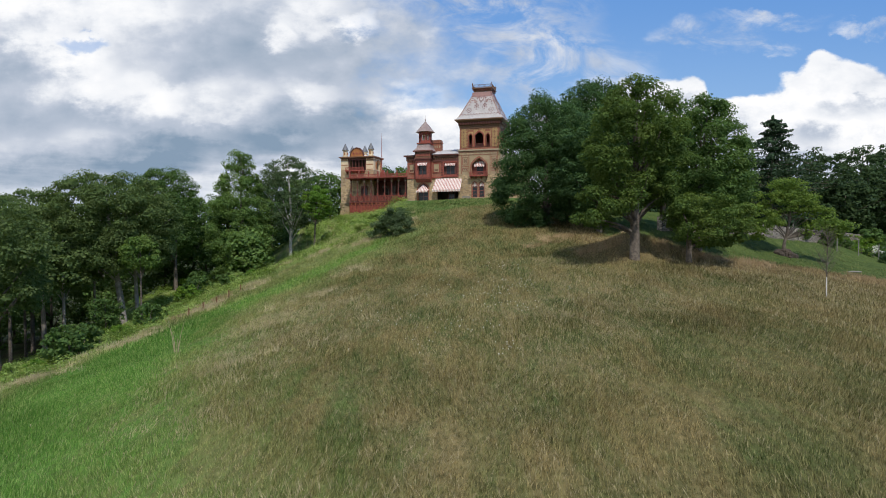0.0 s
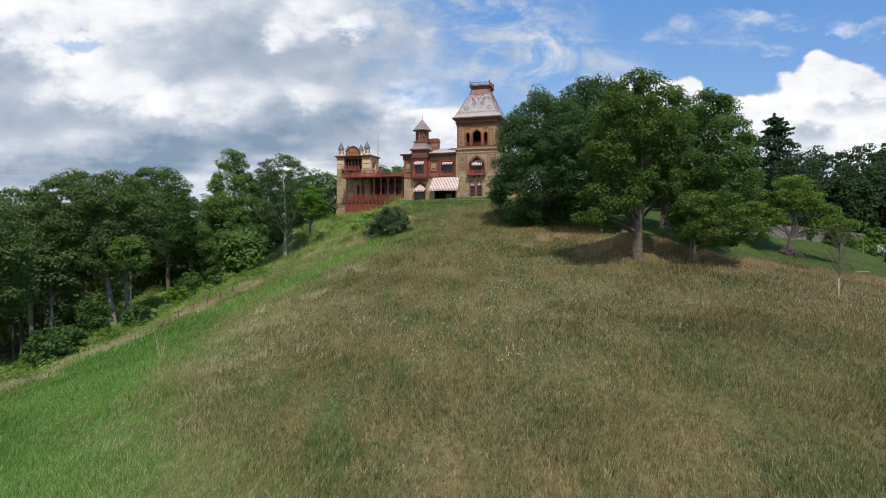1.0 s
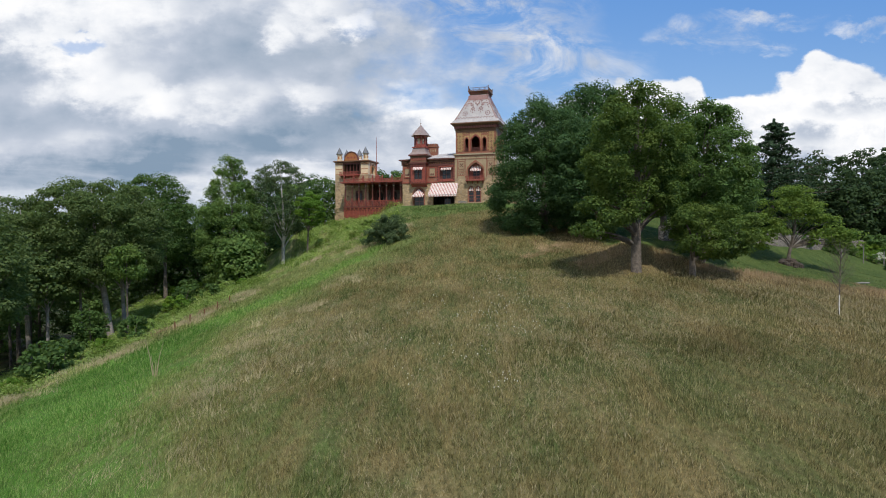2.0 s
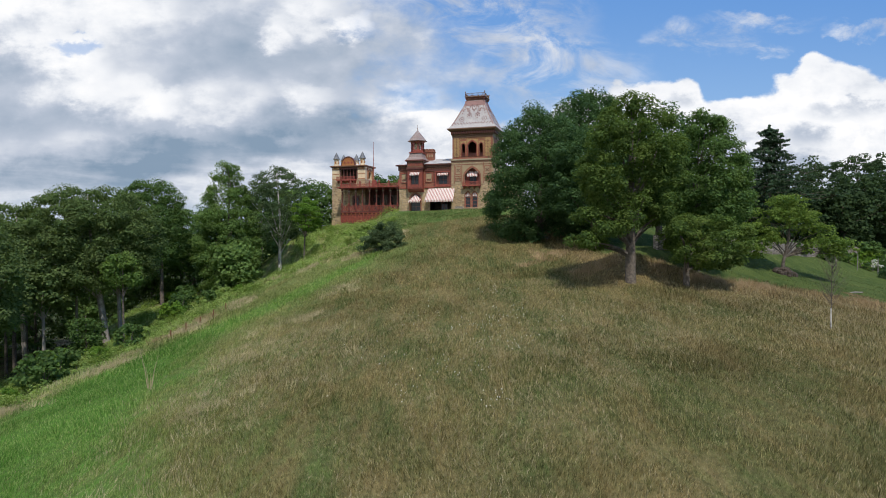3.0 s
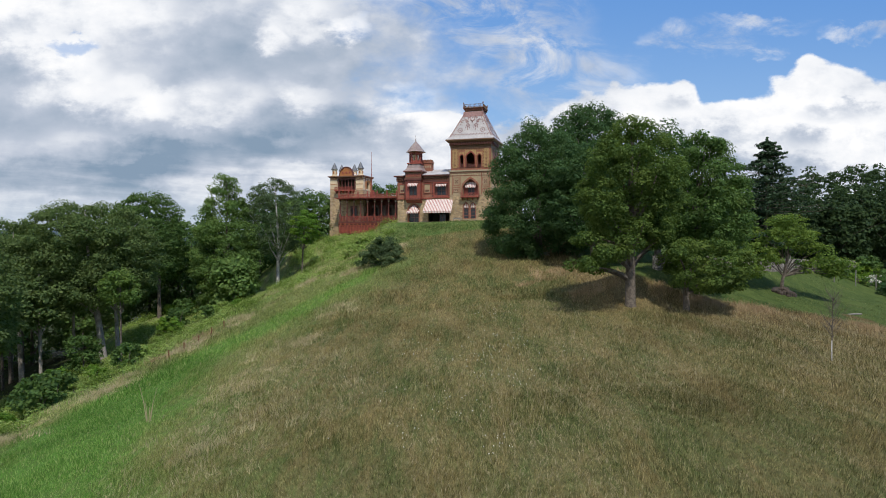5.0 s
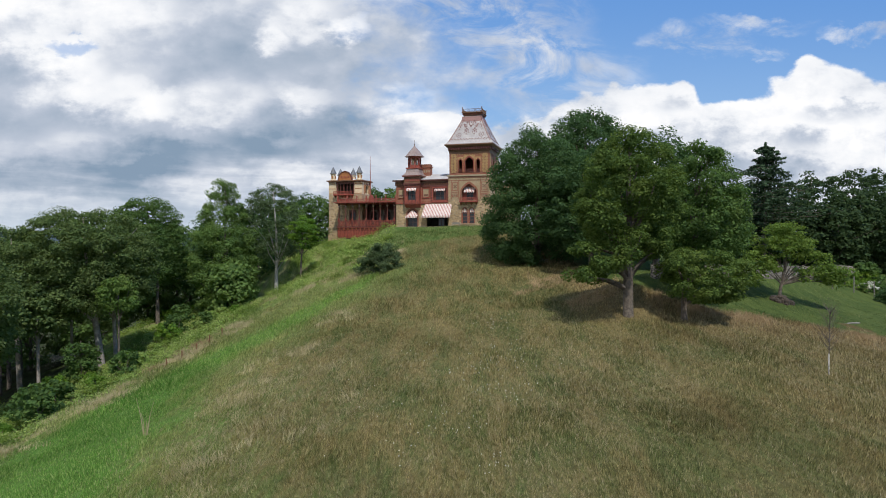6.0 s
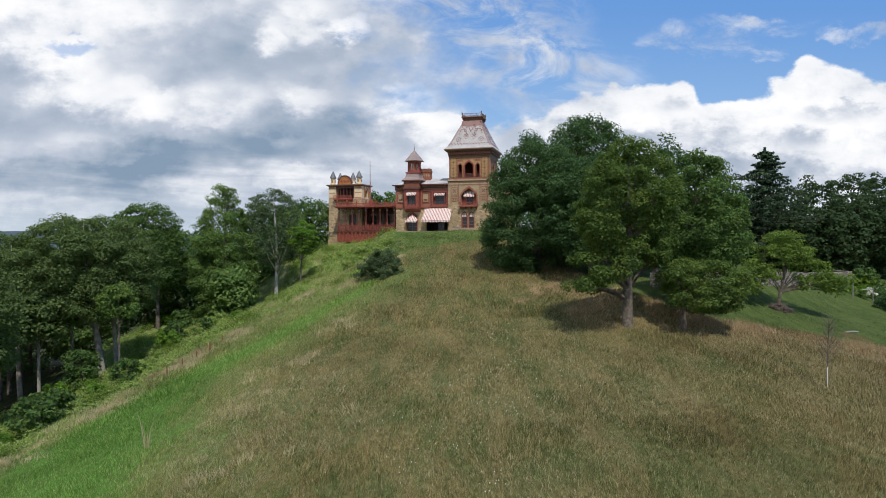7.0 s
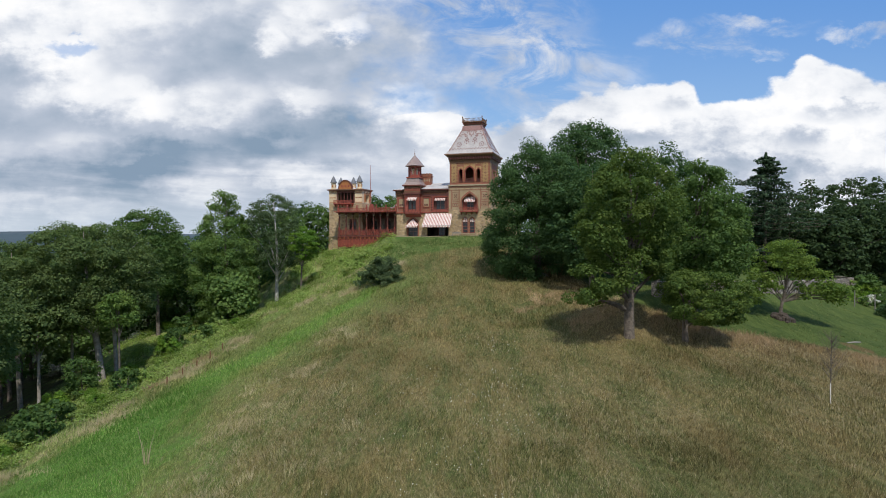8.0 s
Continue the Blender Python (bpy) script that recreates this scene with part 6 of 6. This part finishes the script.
for i, (x, y, top, r, sk) in enumerate([(-57.5, 76, 22, 4.0, 12), (-48.5, 84, 23, 4.0, 13), (-61, 88, 23, 4.5, 11), (-51.0, 71, 20, 3.5, 12), (-46.5, 74, 21, 3.0, 13)]):
    tree("woodland_tree", x, y, top, r, sk, 180 + i, M_LEAF_OAK, "slim woodland tree at the edge of the wood", (M_BARK, M_BARK_PALE, M_BARK)[i % 3], clumps=90, per=64, size=0.42, clump=1.3, trunk=0.2, group="woods on the flank", limbs=4)

tree("young_maple", -37.0, 74.0, 19.8, 2.0, 15.6, 29, M_LEAF_LIGHT2, "young lit maple at the wood's edge", clumps=60, per=80, size=0.27, clump=0.85, trunk=0.12, limbs=6)
tree("young_maple", -40.6, 72.5, 13.2, 1.6, 8.0, 30, M_LEAF, "low leafy young maple among the weeds", clumps=46, per=70, size=0.25, clump=0.7, trunk=0.09, limbs=5)


# ---- meadow ----
def inside_lawn(x, y):
    return ((x > 18.5) & (y > 64.0 - 0.3 * x)) | ((y > 98.3) & (x > -9.5))


def blades(rng, n, x0, x1, y0, y1, tall, wide, per, lawn=False):
    """Grass blades in tufts: thin leaning three-cornered blades."""
    x, y = rng.uniform(x0, x1, n), rng.uniform(y0, y1, n)
    keep = (inside_lawn(x, y) == lawn) & (off_ditch(x, y) > 1.2)
    x, y = x[keep], y[keep]
    m = len(x) * per
    x, y = np.repeat(x, per) + rng.normal(0, 0.10, m), np.repeat(y, per) + rng.normal(0, 0.10, m)
    z = height(x, y) - 0.02
    h = tall * rng.uniform(0.45, 1.25, m) * (0.75 + 0.35 * np.sin(x * 0.7 + 1.3) * np.sin(y * 0.55))
    a = rng.uniform(0, 2 * math.pi, m)
    w = wide * rng.uniform(0.6, 1.4, m)
    ox, oy = np.cos(a) * w, np.sin(a) * w
    lay = 1.6 * np.sin(x * 0.31 + 1.4 * np.sin(y * 0.23)) + 1.2 * np.sin(y * 0.47 + x * 0.13)
    lx, ly = h * (0.22 * np.cos(lay) + rng.normal(0, 0.28, m)), h * (0.22 * np.sin(lay) + rng.normal(0, 0.28, m))
    return np.stack([np.stack([x - ox, y - oy, z], 1), np.stack([x + ox, y + oy, z], 1), np.stack([x + lx, y + ly, z + h], 1)], 1)


def grass():
    rng = np.random.default_rng(5)
    sets = [blades(rng, 72000, -22, 20, 9, 34, 0.26, 0.011, 4), blades(rng, 10000, -22, 20, 9, 36, 0.42, 0.009, 2), blades(rng, 92000, -34, 34, 30, 60, 0.30, 0.015, 3), blades(rng, 72000, -34, 30, 58, 99, 0.36, 0.027, 2), blades(rng, 13000, 18, 44, 26, 62, 0.42, 0.019, 3), blades(rng, 15000, -40, -18, 14, 60, 0.28, 0.018, 3), blades(rng, 14000, -27, -9, 86, 120, 0.7, 0.045, 2), blades(rng, 9000, -42, -22, 48, 104, 0.5, 0.05, 2), blades(rng, 16000, 18.5, 52, 48, 82, 0.13, 0.022, 2, True), blades(rng, 5000, -9.5, 10, 98, 112, 0.3, 0.04, 2, True)]
    tagged(new("grass", quads("grass", np.concatenate(sets), M_BLADES, 3)), "dry straw and green meadow grass", "grass", kind="stuff")


grass()


def stalks():
    """Pale dry stalks with seed heads, standing over the grass in drifts."""
    rng = np.random.default_rng(25)
    n = 84000
    y = 9 + 48 * rng.uniform(0, 1, n) ** 1.35
    x = rng.uniform(-1, 1, n) * (9 + 0.62 * y)
    drift = np.sin(x * 0.35 + 1.7 * np.sin(y * 0.11)) + np.sin(y * 0.21 + 0.8 * np.sin(x * 0.23)) + 0.6 * np.sin(x * 1.3 + y * 0.5)
    keep = (~inside_lawn(x, y)) & (drift > rng.uniform(-2.2, 2.2, n)) & (x > -10 - 0.16 * y + rng.normal(0, 2.2, n))
    x, y = x[keep], y[keep]
    m = len(x)
    z, h = height(x, y) - 0.02, rng.uniform(0.2, 0.40, m)
    w = (0.0018 + 0.00007 * y) * rng.uniform(0.7, 1.5, m)
    lx, ly = h * rng.normal(0.1, 0.45, m), h * rng.normal(0, 0.45, m)
    low, top = np.stack([x, y, z + h * 0.25], 1), np.stack([x + lx, y + ly, z + h], 1)
    side = np.stack([w, np.zeros(m), np.zeros(m)], 1)
    mid = low * 0.25 + top * 0.75
    me = quads("dry_stalks", np.stack([low, mid + side * 1.5, top, mid - side * 1.5], 1), M_STRAW)
    tagged(new("dry_stalks", me), "pale dry grass stalks with seed heads", "grass", kind="stuff")


stalks()


M_TUFT = plain("bleached_straw", (0.32, 0.27, 0.14), (0.50, 0.43, 0.24), 0.9, 0.8, 0.05)
M_RUST = plain("russet_straw", (0.30, 0.205, 0.105), (0.44, 0.32, 0.18), 0.9, 0.8, 0.05)


def tufts(name, seed, runs, mat, label, tall, spread, per):
    """Leaning tufts of long dry grass strewn along runs of (x0, y0, x1, y1, width, count)."""
    rng = np.random.default_rng(seed)
    spots = []
    for x0, y0, x1, y1, wide, n in runs:
        t = rng.uniform(0, 1, n) + 0.02 * np.sin(np.arange(n))
        d = np.array([y0 - y1, x1 - x0]) / math.hypot(x1 - x0, y1 - y0)
        q = rng.normal(0, wide, n)
        keep = np.sin(t * 0.55 * math.hypot(x1 - x0, y1 - y0) + x0) + 0.6 * np.sin(t * 1.7 * math.hypot(x1 - x0, y1 - y0) + y0) > rng.uniform(-0.4, 0.9, n)
        t, q = t[keep], q[keep]
        spots.append(np.stack([x0 + (x1 - x0) * t + d[0] * q, y0 + (y1 - y0) * t + d[1] * q], 1))
    p = np.repeat(np.concatenate(spots), per, 0)
    lean = np.repeat(rng.normal(0, 0.30, (len(p) // per, 2)), per, 0)
    m = len(p)
    p = p + rng.normal(0, spread, (m, 2))
    z, h, a = height(p[:, 0], p[:, 1]) - 0.03, tall * rng.uniform(0.55, 1.2, m), rng.uniform(0, 6.28, m)
    w = (0.004 + 0.00022 * p[:, 1]) * rng.uniform(0.7, 1.4, m)
    ox, oy = np.cos(a) * w, np.sin(a) * w
    tip = p + (lean + rng.normal(0, 0.25, (m, 2))) * h[:, None]
    v = np.stack([np.stack([p[:, 0] - ox, p[:, 1] - oy, z], 1), np.stack([p[:, 0] + ox, p[:, 1] + oy, z], 1), np.stack([tip[:, 0], tip[:, 1], z + h], 1)], 1)
    tagged(new(name, quads(name, v, mat, 3)), label, "grass", kind="stuff")


tufts("straw_tufts", 71, [(-5.5, 14.0, -10.0, 26.0, 1.2, 80), (-9.5, 24.0, -12.5, 40.0, 1.4, 110), (-13.0, 40.0, -13.5, 54.0, 1.3, 80), (-12.0, 52.0, -9.0, 70.0, 1.5, 90), (-8.0, 30.0, -9.0, 48.0, 2.2, 90), (-19.0, 19.0, -14.0, 14.0, 0.7, 40),
                          (-30.5, 42.0, -28.2, 60.0, 1.6, 260), (-28.2, 58.0, -25.2, 74.0, 1.5, 300), (-24.5, 72.0, -20.5, 80.0, 1.2, 130), (-23.0, 86.0, -13.5, 101.0, 0.9, 170), (-18.5, 84.0, -9.5, 97.0, 0.8, 170), (-15.0, 79.0, -8.0, 89.0, 0.6, 90), (-5.0, 92.0, -4.0, 101.0, 0.6, 50)],
      M_TUFT, "bleached straw tufts along the meadow's flank", 0.5, 0.34, 28)
tufts("russet_tufts", 72, [(16.0, 57.0, 28.0, 53.4, 0.8, 150), (26.0, 54.0, 46.0, 48.0, 0.9, 190), (9.0, 64.0, 16.0, 57.5, 1.6, 110), (11.0, 74.0, 15.0, 62.0, 1.4, 60), (30.0, 44.0, 40.0, 44.0, 2.0, 60), (-28.3, 63.0, -26.2, 71.0, 0.7, 110)],
      M_RUST, "tall russet grass along the lawn's edge", 0.6, 0.3, 30)


def weeds():
    """Leafy weeds on the steep flank, beyond the mown edge."""
    rng = np.random.default_rng(15)
    x, y = rng.uniform(-50, -4, 12500), rng.uniform(46, 123, 12500)
    edge = -23.6 + 0.0070 * (y - 52.0) ** 2 - np.maximum(6.5 - 0.085 * (y - 35.0), 1.6) - 1.8
    front = (x - 3.3) * 0.292 + (y - 117.0) * 0.956
    bank = (y > 86) & (x < -7.0) & (x > -26) & (front < -0.7)
    keep = ((x < edge) & (y < 104)) | bank
    keep &= off_ditch(x, y) > 1.5
    keep &= np.sin(x * 0.55 + 0.6 * np.sin(y * 0.31)) * np.sin(y * 0.42 + 1.0) > rng.uniform(-0.9, 0.55, len(x)) - 0.5 * (bank & (y > 103))
    x, y = x[keep], y[keep]
    r = rng.uniform(0.22, 0.75, len(x))
    cs = np.stack([x, y, height(x, y) + r * 0.45], 1)
    tall = np.sin(x * 0.9 + 2.0 * np.sin(y * 0.37)) + np.sin(y * 0.8 + x * 0.3) > rng.uniform(0.2, 1.6, len(x))
    me = quads("weeds", leaves_about(rng, cs[~tall], r[~tall], 16, 0.20, 0.9, 1.3), M_WEED)
    tagged(new("weeds", me), "rough green weeds on the steep flank", "weeds", kind="stuff")
    r[tall] = r[tall] * 1.25
    me = quads("tall_weeds", leaves_about(rng, cs[tall] + np.array([0, 0, 0.3]), r[tall], 26, 0.17, 1.1, 0.8), M_LEAF_YELLOW)
    tagged(new("tall_weeds", me), "taller leafy green weeds on the flank", "weeds", kind="stuff")


weeds()


def wildflowers():
    rng = np.random.default_rng(8)
    spots = [(3.0, 27.4, 0.5, 14), (4.3, 36.0, 1.4, 26), (4.8, 43.0, 1.8, 40), (3.0, 40.0, 2.2, 34), (1.0, 33.0, 2.0, 22), (-1.0, 30.0, 1.0, 10), (5.2, 52.0, 1.5, 30), (-0.5, 46.0, 2.0, 20), (8.0, 40.0, 2.0, 8), (-3.5, 38.0, 3.0, 10)]
    b = Build()
    for x, y, s, n in spots:
        for _ in range(n):
            px, py = rng.normal(x, s * 0.6), rng.normal(y, s)
            z, r = ground_at(px, py) + rng.uniform(0.38, 0.6), rng.uniform(0.015, 0.032)
            b.turned(px, py, [(r * 0.5, z - 0.03), (r, z), (r * 0.4, z + 0.02)], 5)
    part("wildflowers", b, M_FLOWER, None)


wildflowers()
tagged(bpy.data.objects["wildflowers"], "small white meadow flowers in drifts", "flowers", kind="stuff")

# ---- shrubs ----
bush = shrub("evergreen_bush", 31, 2.6, 3.9, M_LEAF_BIRCH, "dense dark green bush on the slope below the house", 110, 150, 0.17, 9, "",
             [(-1.5, 0.0, 1.3, 1.0, 16), (-2.3, -0.3, 1.0, 0.7, 8), (-0.4, 0.2, 2.1, 1.2, 22), (0.9, 0.0, 2.5, 1.2, 22), (1.9, 0.2, 1.9, 1.0, 16), (0.6, -0.7, 1.2, 1.2, 20), (2.5, 0.3, 1.3, 0.7, 8), (-0.2, 0.1, 3.5, 0.7, 8), (1.4, 0.3, 3.5, 0.8, 9)], 0.21)
bush.matrix_world = pose(-7.2, 84.4, ground_at(-7.2, 84.4) - 0.3)
weedy = [shrub("weed_shrub", 40, 1.0, 1.3, M_WEED, "rough weedy shrub on the slope", 26, 46, 0.2, group="rough growth along the meadow"),
         shrub("weed_shrub", 41, 1.4, 1.9, M_LEAF_LIGHT, "fresh green shrub at the wood's edge", 34, 42, 0.23, group="rough growth along the meadow"),
         shrub("weed_shrub", 42, 1.7, 2.6, M_LEAF, "leafy green thicket at the wood's edge", 40, 30, 0.31, group="rough growth along the meadow")]
rng = np.random.default_rng(77)
places = []
for i in range(24):
    t = rng.uniform(0, 1)
    x, y = -34.0 + 7.0 * t - abs(rng.normal(0, 3.5)), 47 + 50 * t
    places.append((x, y, int(rng.choice([0, 0, 0, 1, 2]))))
places += [(-42.5, 70.5, 1), (-40.3, 68.3, 1), (-44.5, 71.0, 0), (-38.5, 70.5, 1), (-37.5, 77.0, 1), (-33.0, 76.0, 0), (-34.5, 81.5, 1), (-31.0, 84.0, 0), (-27.8, 88.0, 1), (-36.5, 66.0, 0), (-43.0, 101.0, 1), (-45.5, 103.5, 2), (-47.0, 106.0, 1), (-44.5, 107.5, 2), (-49.0, 109.0, 2), (-41.5, 104.5, 1), (-38.8, 96.0, 2), (-40.0, 92.5, 1), (-37.0, 89.0, 0)]
for i in range(7):
    places.append((rng.uniform(-20, -10.5), rng.uniform(94, 108), 0))
for i in range(9):
    places.append((rng.uniform(-48, -43), rng.uniform(60, 76), 0))
for i in range(7):
    places.append((rng.uniform(-13.0, -8.5), rng.uniform(102, 107), 0))
for i in range(16):
    places.append((rng.uniform(60, 76), rng.uniform(78, 90), int(rng.integers(3))))
border = len(places)
for i in range(30):
    t = rng.uniform(-2.5, 7.0)
    d = rng.uniform(0.8, 4.5)
    places.append((43.3 + 2.9 * t - 0.35 * d, 75.0 + 1.08 * t + 0.93 * d, int(rng.choice([0, 2, 2]))))
for i, (x, y, k) in enumerate(places):
    s = rng.uniform(0.65, 1.25) * (0.55 if i >= border else 1.0)
    m = pose(x, y, ground_at(x, y) - 0.1, 0, 0, rng.uniform(0, 360)) @ Matrix.Scale(s, 4)
    if i < 3:
        weedy[i].matrix_world = m
    else:
        c = copy_thing(weedy[k], m)
        c.scale = (s, s, s)

# ---- garden wall, fence, posts, sapling ----
def garden_wall():
    """A retaining wall of dry stone that runs back behind the trees; its top falls slowly."""
    b, n = Build(), 52
    rng = np.random.default_rng(3)
    line = [(16.5 + 46.5 * i / n, 58.0 + 34.0 * i / n - 2.0 * math.sin(math.pi * i / n), 21.85 - 2.3 * i / n + rng.uniform(-0.07, 0.07)) for i in range(6, n + 1)]
    line += [(64.5, 93.6, 19.5), (65.2, 96.0, 19.45), (64.8, 98.5, 19.5)]
    for (x0, y0, t0), (x1, y1, t1) in zip(line, line[1:]):
        d = Vector((x1 - x0, y1 - y0, 0)).normalized()
        p = Vector((-d.y, d.x, 0)) * 0.3
        z0, z1 = ground_at(x0, y0) - 0.5, ground_at(x1, y1) - 0.5
        b.solid([(x0 + p.x, y0 + p.y, z0), (x0 - p.x, y0 - p.y, z0), (x1 - p.x, y1 - p.y, z1), (x1 + p.x, y1 + p.y, z1), (x0 + p.x, y0 + p.y, t0), (x0 - p.x, y0 - p.y, t0), (x1 - p.x, y1 - p.y, t1), (x1 + p.x, y1 + p.y, t1)],
                [(0, 3, 2, 1), (4, 5, 6, 7), (0, 1, 5, 4), (1, 2, 6, 5), (2, 3, 7, 6), (3, 0, 4, 7)])
    tagged(new("garden_wall", b.mesh("garden_wall", M_DRY_STONE)), "dry-stone retaining wall behind the lawn", "wall", kind="structure")


garden_wall()


def posts(name, spots, tall, r, mat, label, group):
    first = None
    for x, y in spots:
        m = pose(x, y, ground_at(x, y) - 0.15)
        if first is None:
            first = thing(name, m, label, "post", group)
            part("shaft", Build().turned(0, 0, [(r, 0), (r, tall), (r * 0.4, tall + r)], 7), mat, first)
        else:
            copy_thing(first, m)


posts("fence_post", [(-26.5 + 0.55 * i, 62.9 + 2.4 * i) for i in range(5)], 0.95, 0.07, M_POST, "short rusty brown post at the meadow's edge", "posts at the meadow's edge")
posts("fence_post", [(43.5, 75.2), (50.6, 77.7), (54.4, 79.2), (58.0, 80.5), (61.5, 81.8)], 2.2, 0.06, M_GREY_WOOD, "weathered grey fence post by the garden", "garden fence posts")


def sapling(name, x, y, seed, tall, label, guard):
    rng = np.random.default_rng(seed)
    t = thing(name, pose(x, y, ground_at(x, y) - 0.3), label, "sapling")
    b = Build().tube([(0, 0, 0), (0.02, 0, tall * 0.5), (0.05, 0.02, tall)], [0.035, 0.028, 0.008], 6)
    for i in range(80):
        h = rng.uniform(0.36, 0.85) * tall
        a, l = rng.uniform(0, 6.28), rng.uniform(0.6, 1.5) * (1.15 - h / tall * 0.6)
        b.tube([(0.03, 0, h), (0.03 + 0.4 * l * math.cos(a), 0.4 * l * math.sin(a), h + 0.5 * l), (0.03 + 0.75 * l * math.cos(a), 0.75 * l * math.sin(a), h + 1.15 * l)], [0.009, 0.007, 0.003], 4)
    part("stem", b, M_BARK, t)
    if guard:
        part("trunk_guard", Build().turned(0.01, 0, [(0.036, 0.05), (0.032, 1.6)], 8), M_WHITE, t, "white trunk guard")
    return t


sapling("young_tree", 24.5, 38.6, 61, 4.9, "bare young tree with a white trunk guard", True)
shoots = thing("dry_shoots", pose(-17.5, 39.5, ground_at(-17.5, 39.5) - 0.1), "pale dry woody shoots standing in the grass", "plant")
for i, (a, q, h) in enumerate([(0.1, 0.55, 2.3), (3.0, 0.6, 2.5), (2.6, 0.35, 1.5), (0.6, 0.3, 1.3), (1.5, 0.2, 1.1)]):
    part("shoot", Build().tube([(0.1 * math.cos(a), 0.1 * math.sin(a), 0), (q * 0.5 * math.cos(a), q * 0.5 * math.sin(a), h * 0.55), (q * math.cos(a), q * math.sin(a), h)], [0.03, 0.022, 0.008], 5), M_STRAW, shoots)
juniper = shrub("evergreen_bush", 33, 2.2, 3.0, M_LEAF_DARK, "low dark evergreen bush on the lawn", 70, 90, 0.22)
juniper.matrix_world = pose(57.6, 75.6, ground_at(57.6, 75.6) - 0.2)
for i, (x, y) in enumerate([(59.5, 84.0), (62.0, 85.5), (60.8, 82.6), (64.5, 86.5), (56.6, 81.9), (58.6, 82.2)]):
    f = shrub("flowering_shrub", 34 + i, 1.1, 1.5, M_FLOWER if i % 2 else M_LEAF_LIGHT, "low garden shrub with pale blossom", 16, 40, 0.13, 4, "garden border shrubs")
    f.matrix_world = pose(x, y, ground_at(x, y) - 0.1)

b = Build()
for i in range(60):
    r = np.random.default_rng(900 + i)
    a, q = r.uniform(0, 6.28), r.uniform(0, 1) ** 0.5 * 1.05
    x, y = 35.9 + q * math.cos(a), 63.3 + q * math.sin(a)
    z = ground_at(x, y)
    s = r.uniform(0.12, 0.28)
    b.turned(x, y, [(s, z - 0.1), (s * 1.1, z + s * 0.5 + 0.55 * (1 - q / 1.05)), (s * 0.55, z + s + 0.55 * (1 - q / 1.05))], 6, a)
part("stone_heap", b, M_EARTH, None)
tagged(bpy.data.objects["stone_heap"], "heap of brown stones round the orchard tree", "stones", kind="stuff")


heap = thing("fallen_branches", pose(13.9, 78.2, ground_at(13.9, 78.2)), "small heap of grey fallen branches in the shade", "branches")
for i in range(7):
    r = np.random.default_rng(500 + i)
    a = r.uniform(0, 6.28)
    part("branch", Build().tube([(-0.9 * math.cos(a), -0.6 * math.sin(a), 0.06), (0, 0, 0.2 + 0.05 * i), (0.9 * math.cos(a), 0.6 * math.sin(a), r.uniform(0.1, 0.55))], [0.06, 0.05, 0.02], 5), M_GREY_WOOD, heap)
log = thing("fallen_log", pose(39.0, 57.3, ground_at(39.0, 57.3) + 0.05, 0, 0, 12), "short pale fallen log on the lawn", "log")
part("wood", Build().tube([(-0.8, 0, 0.0), (0, 0.05, 0.04), (0.8, 0, 0.02)], [0.07, 0.085, 0.06], 8), M_GREY_WOOD, log)


# ---- distance ----
def far_hills():
    n = 160
    pts, faces = [], []
    for i in range(n + 1):
        a = radians(-75 + 150 * i / n)
        top = 26 + 22 * math.exp(-((a + 0.62) / 0.3) ** 2) + 5 * math.sin(a * 9) + 3 * math.sin(a * 23 + 1)
        for r, z in ((3000, -60), (3600, top * 0.7), (4000, top)):
            pts.append((r * math.sin(a), r * math.cos(a), z))
    for i in range(n):
        for j in range(2):
            faces.append((3 * i + j, 3 * i + 3 + j, 3 * i + 4 + j, 3 * i + 1 + j))
    me = bpy.data.meshes.new("backdrop")
    me.from_pydata(pts, [], faces)
    me.materials.append(M_HILL)
    tagged(new("backdrop", me), "distant blue wooded ridge on the horizon", "hills", kind="structure")


far_hills()
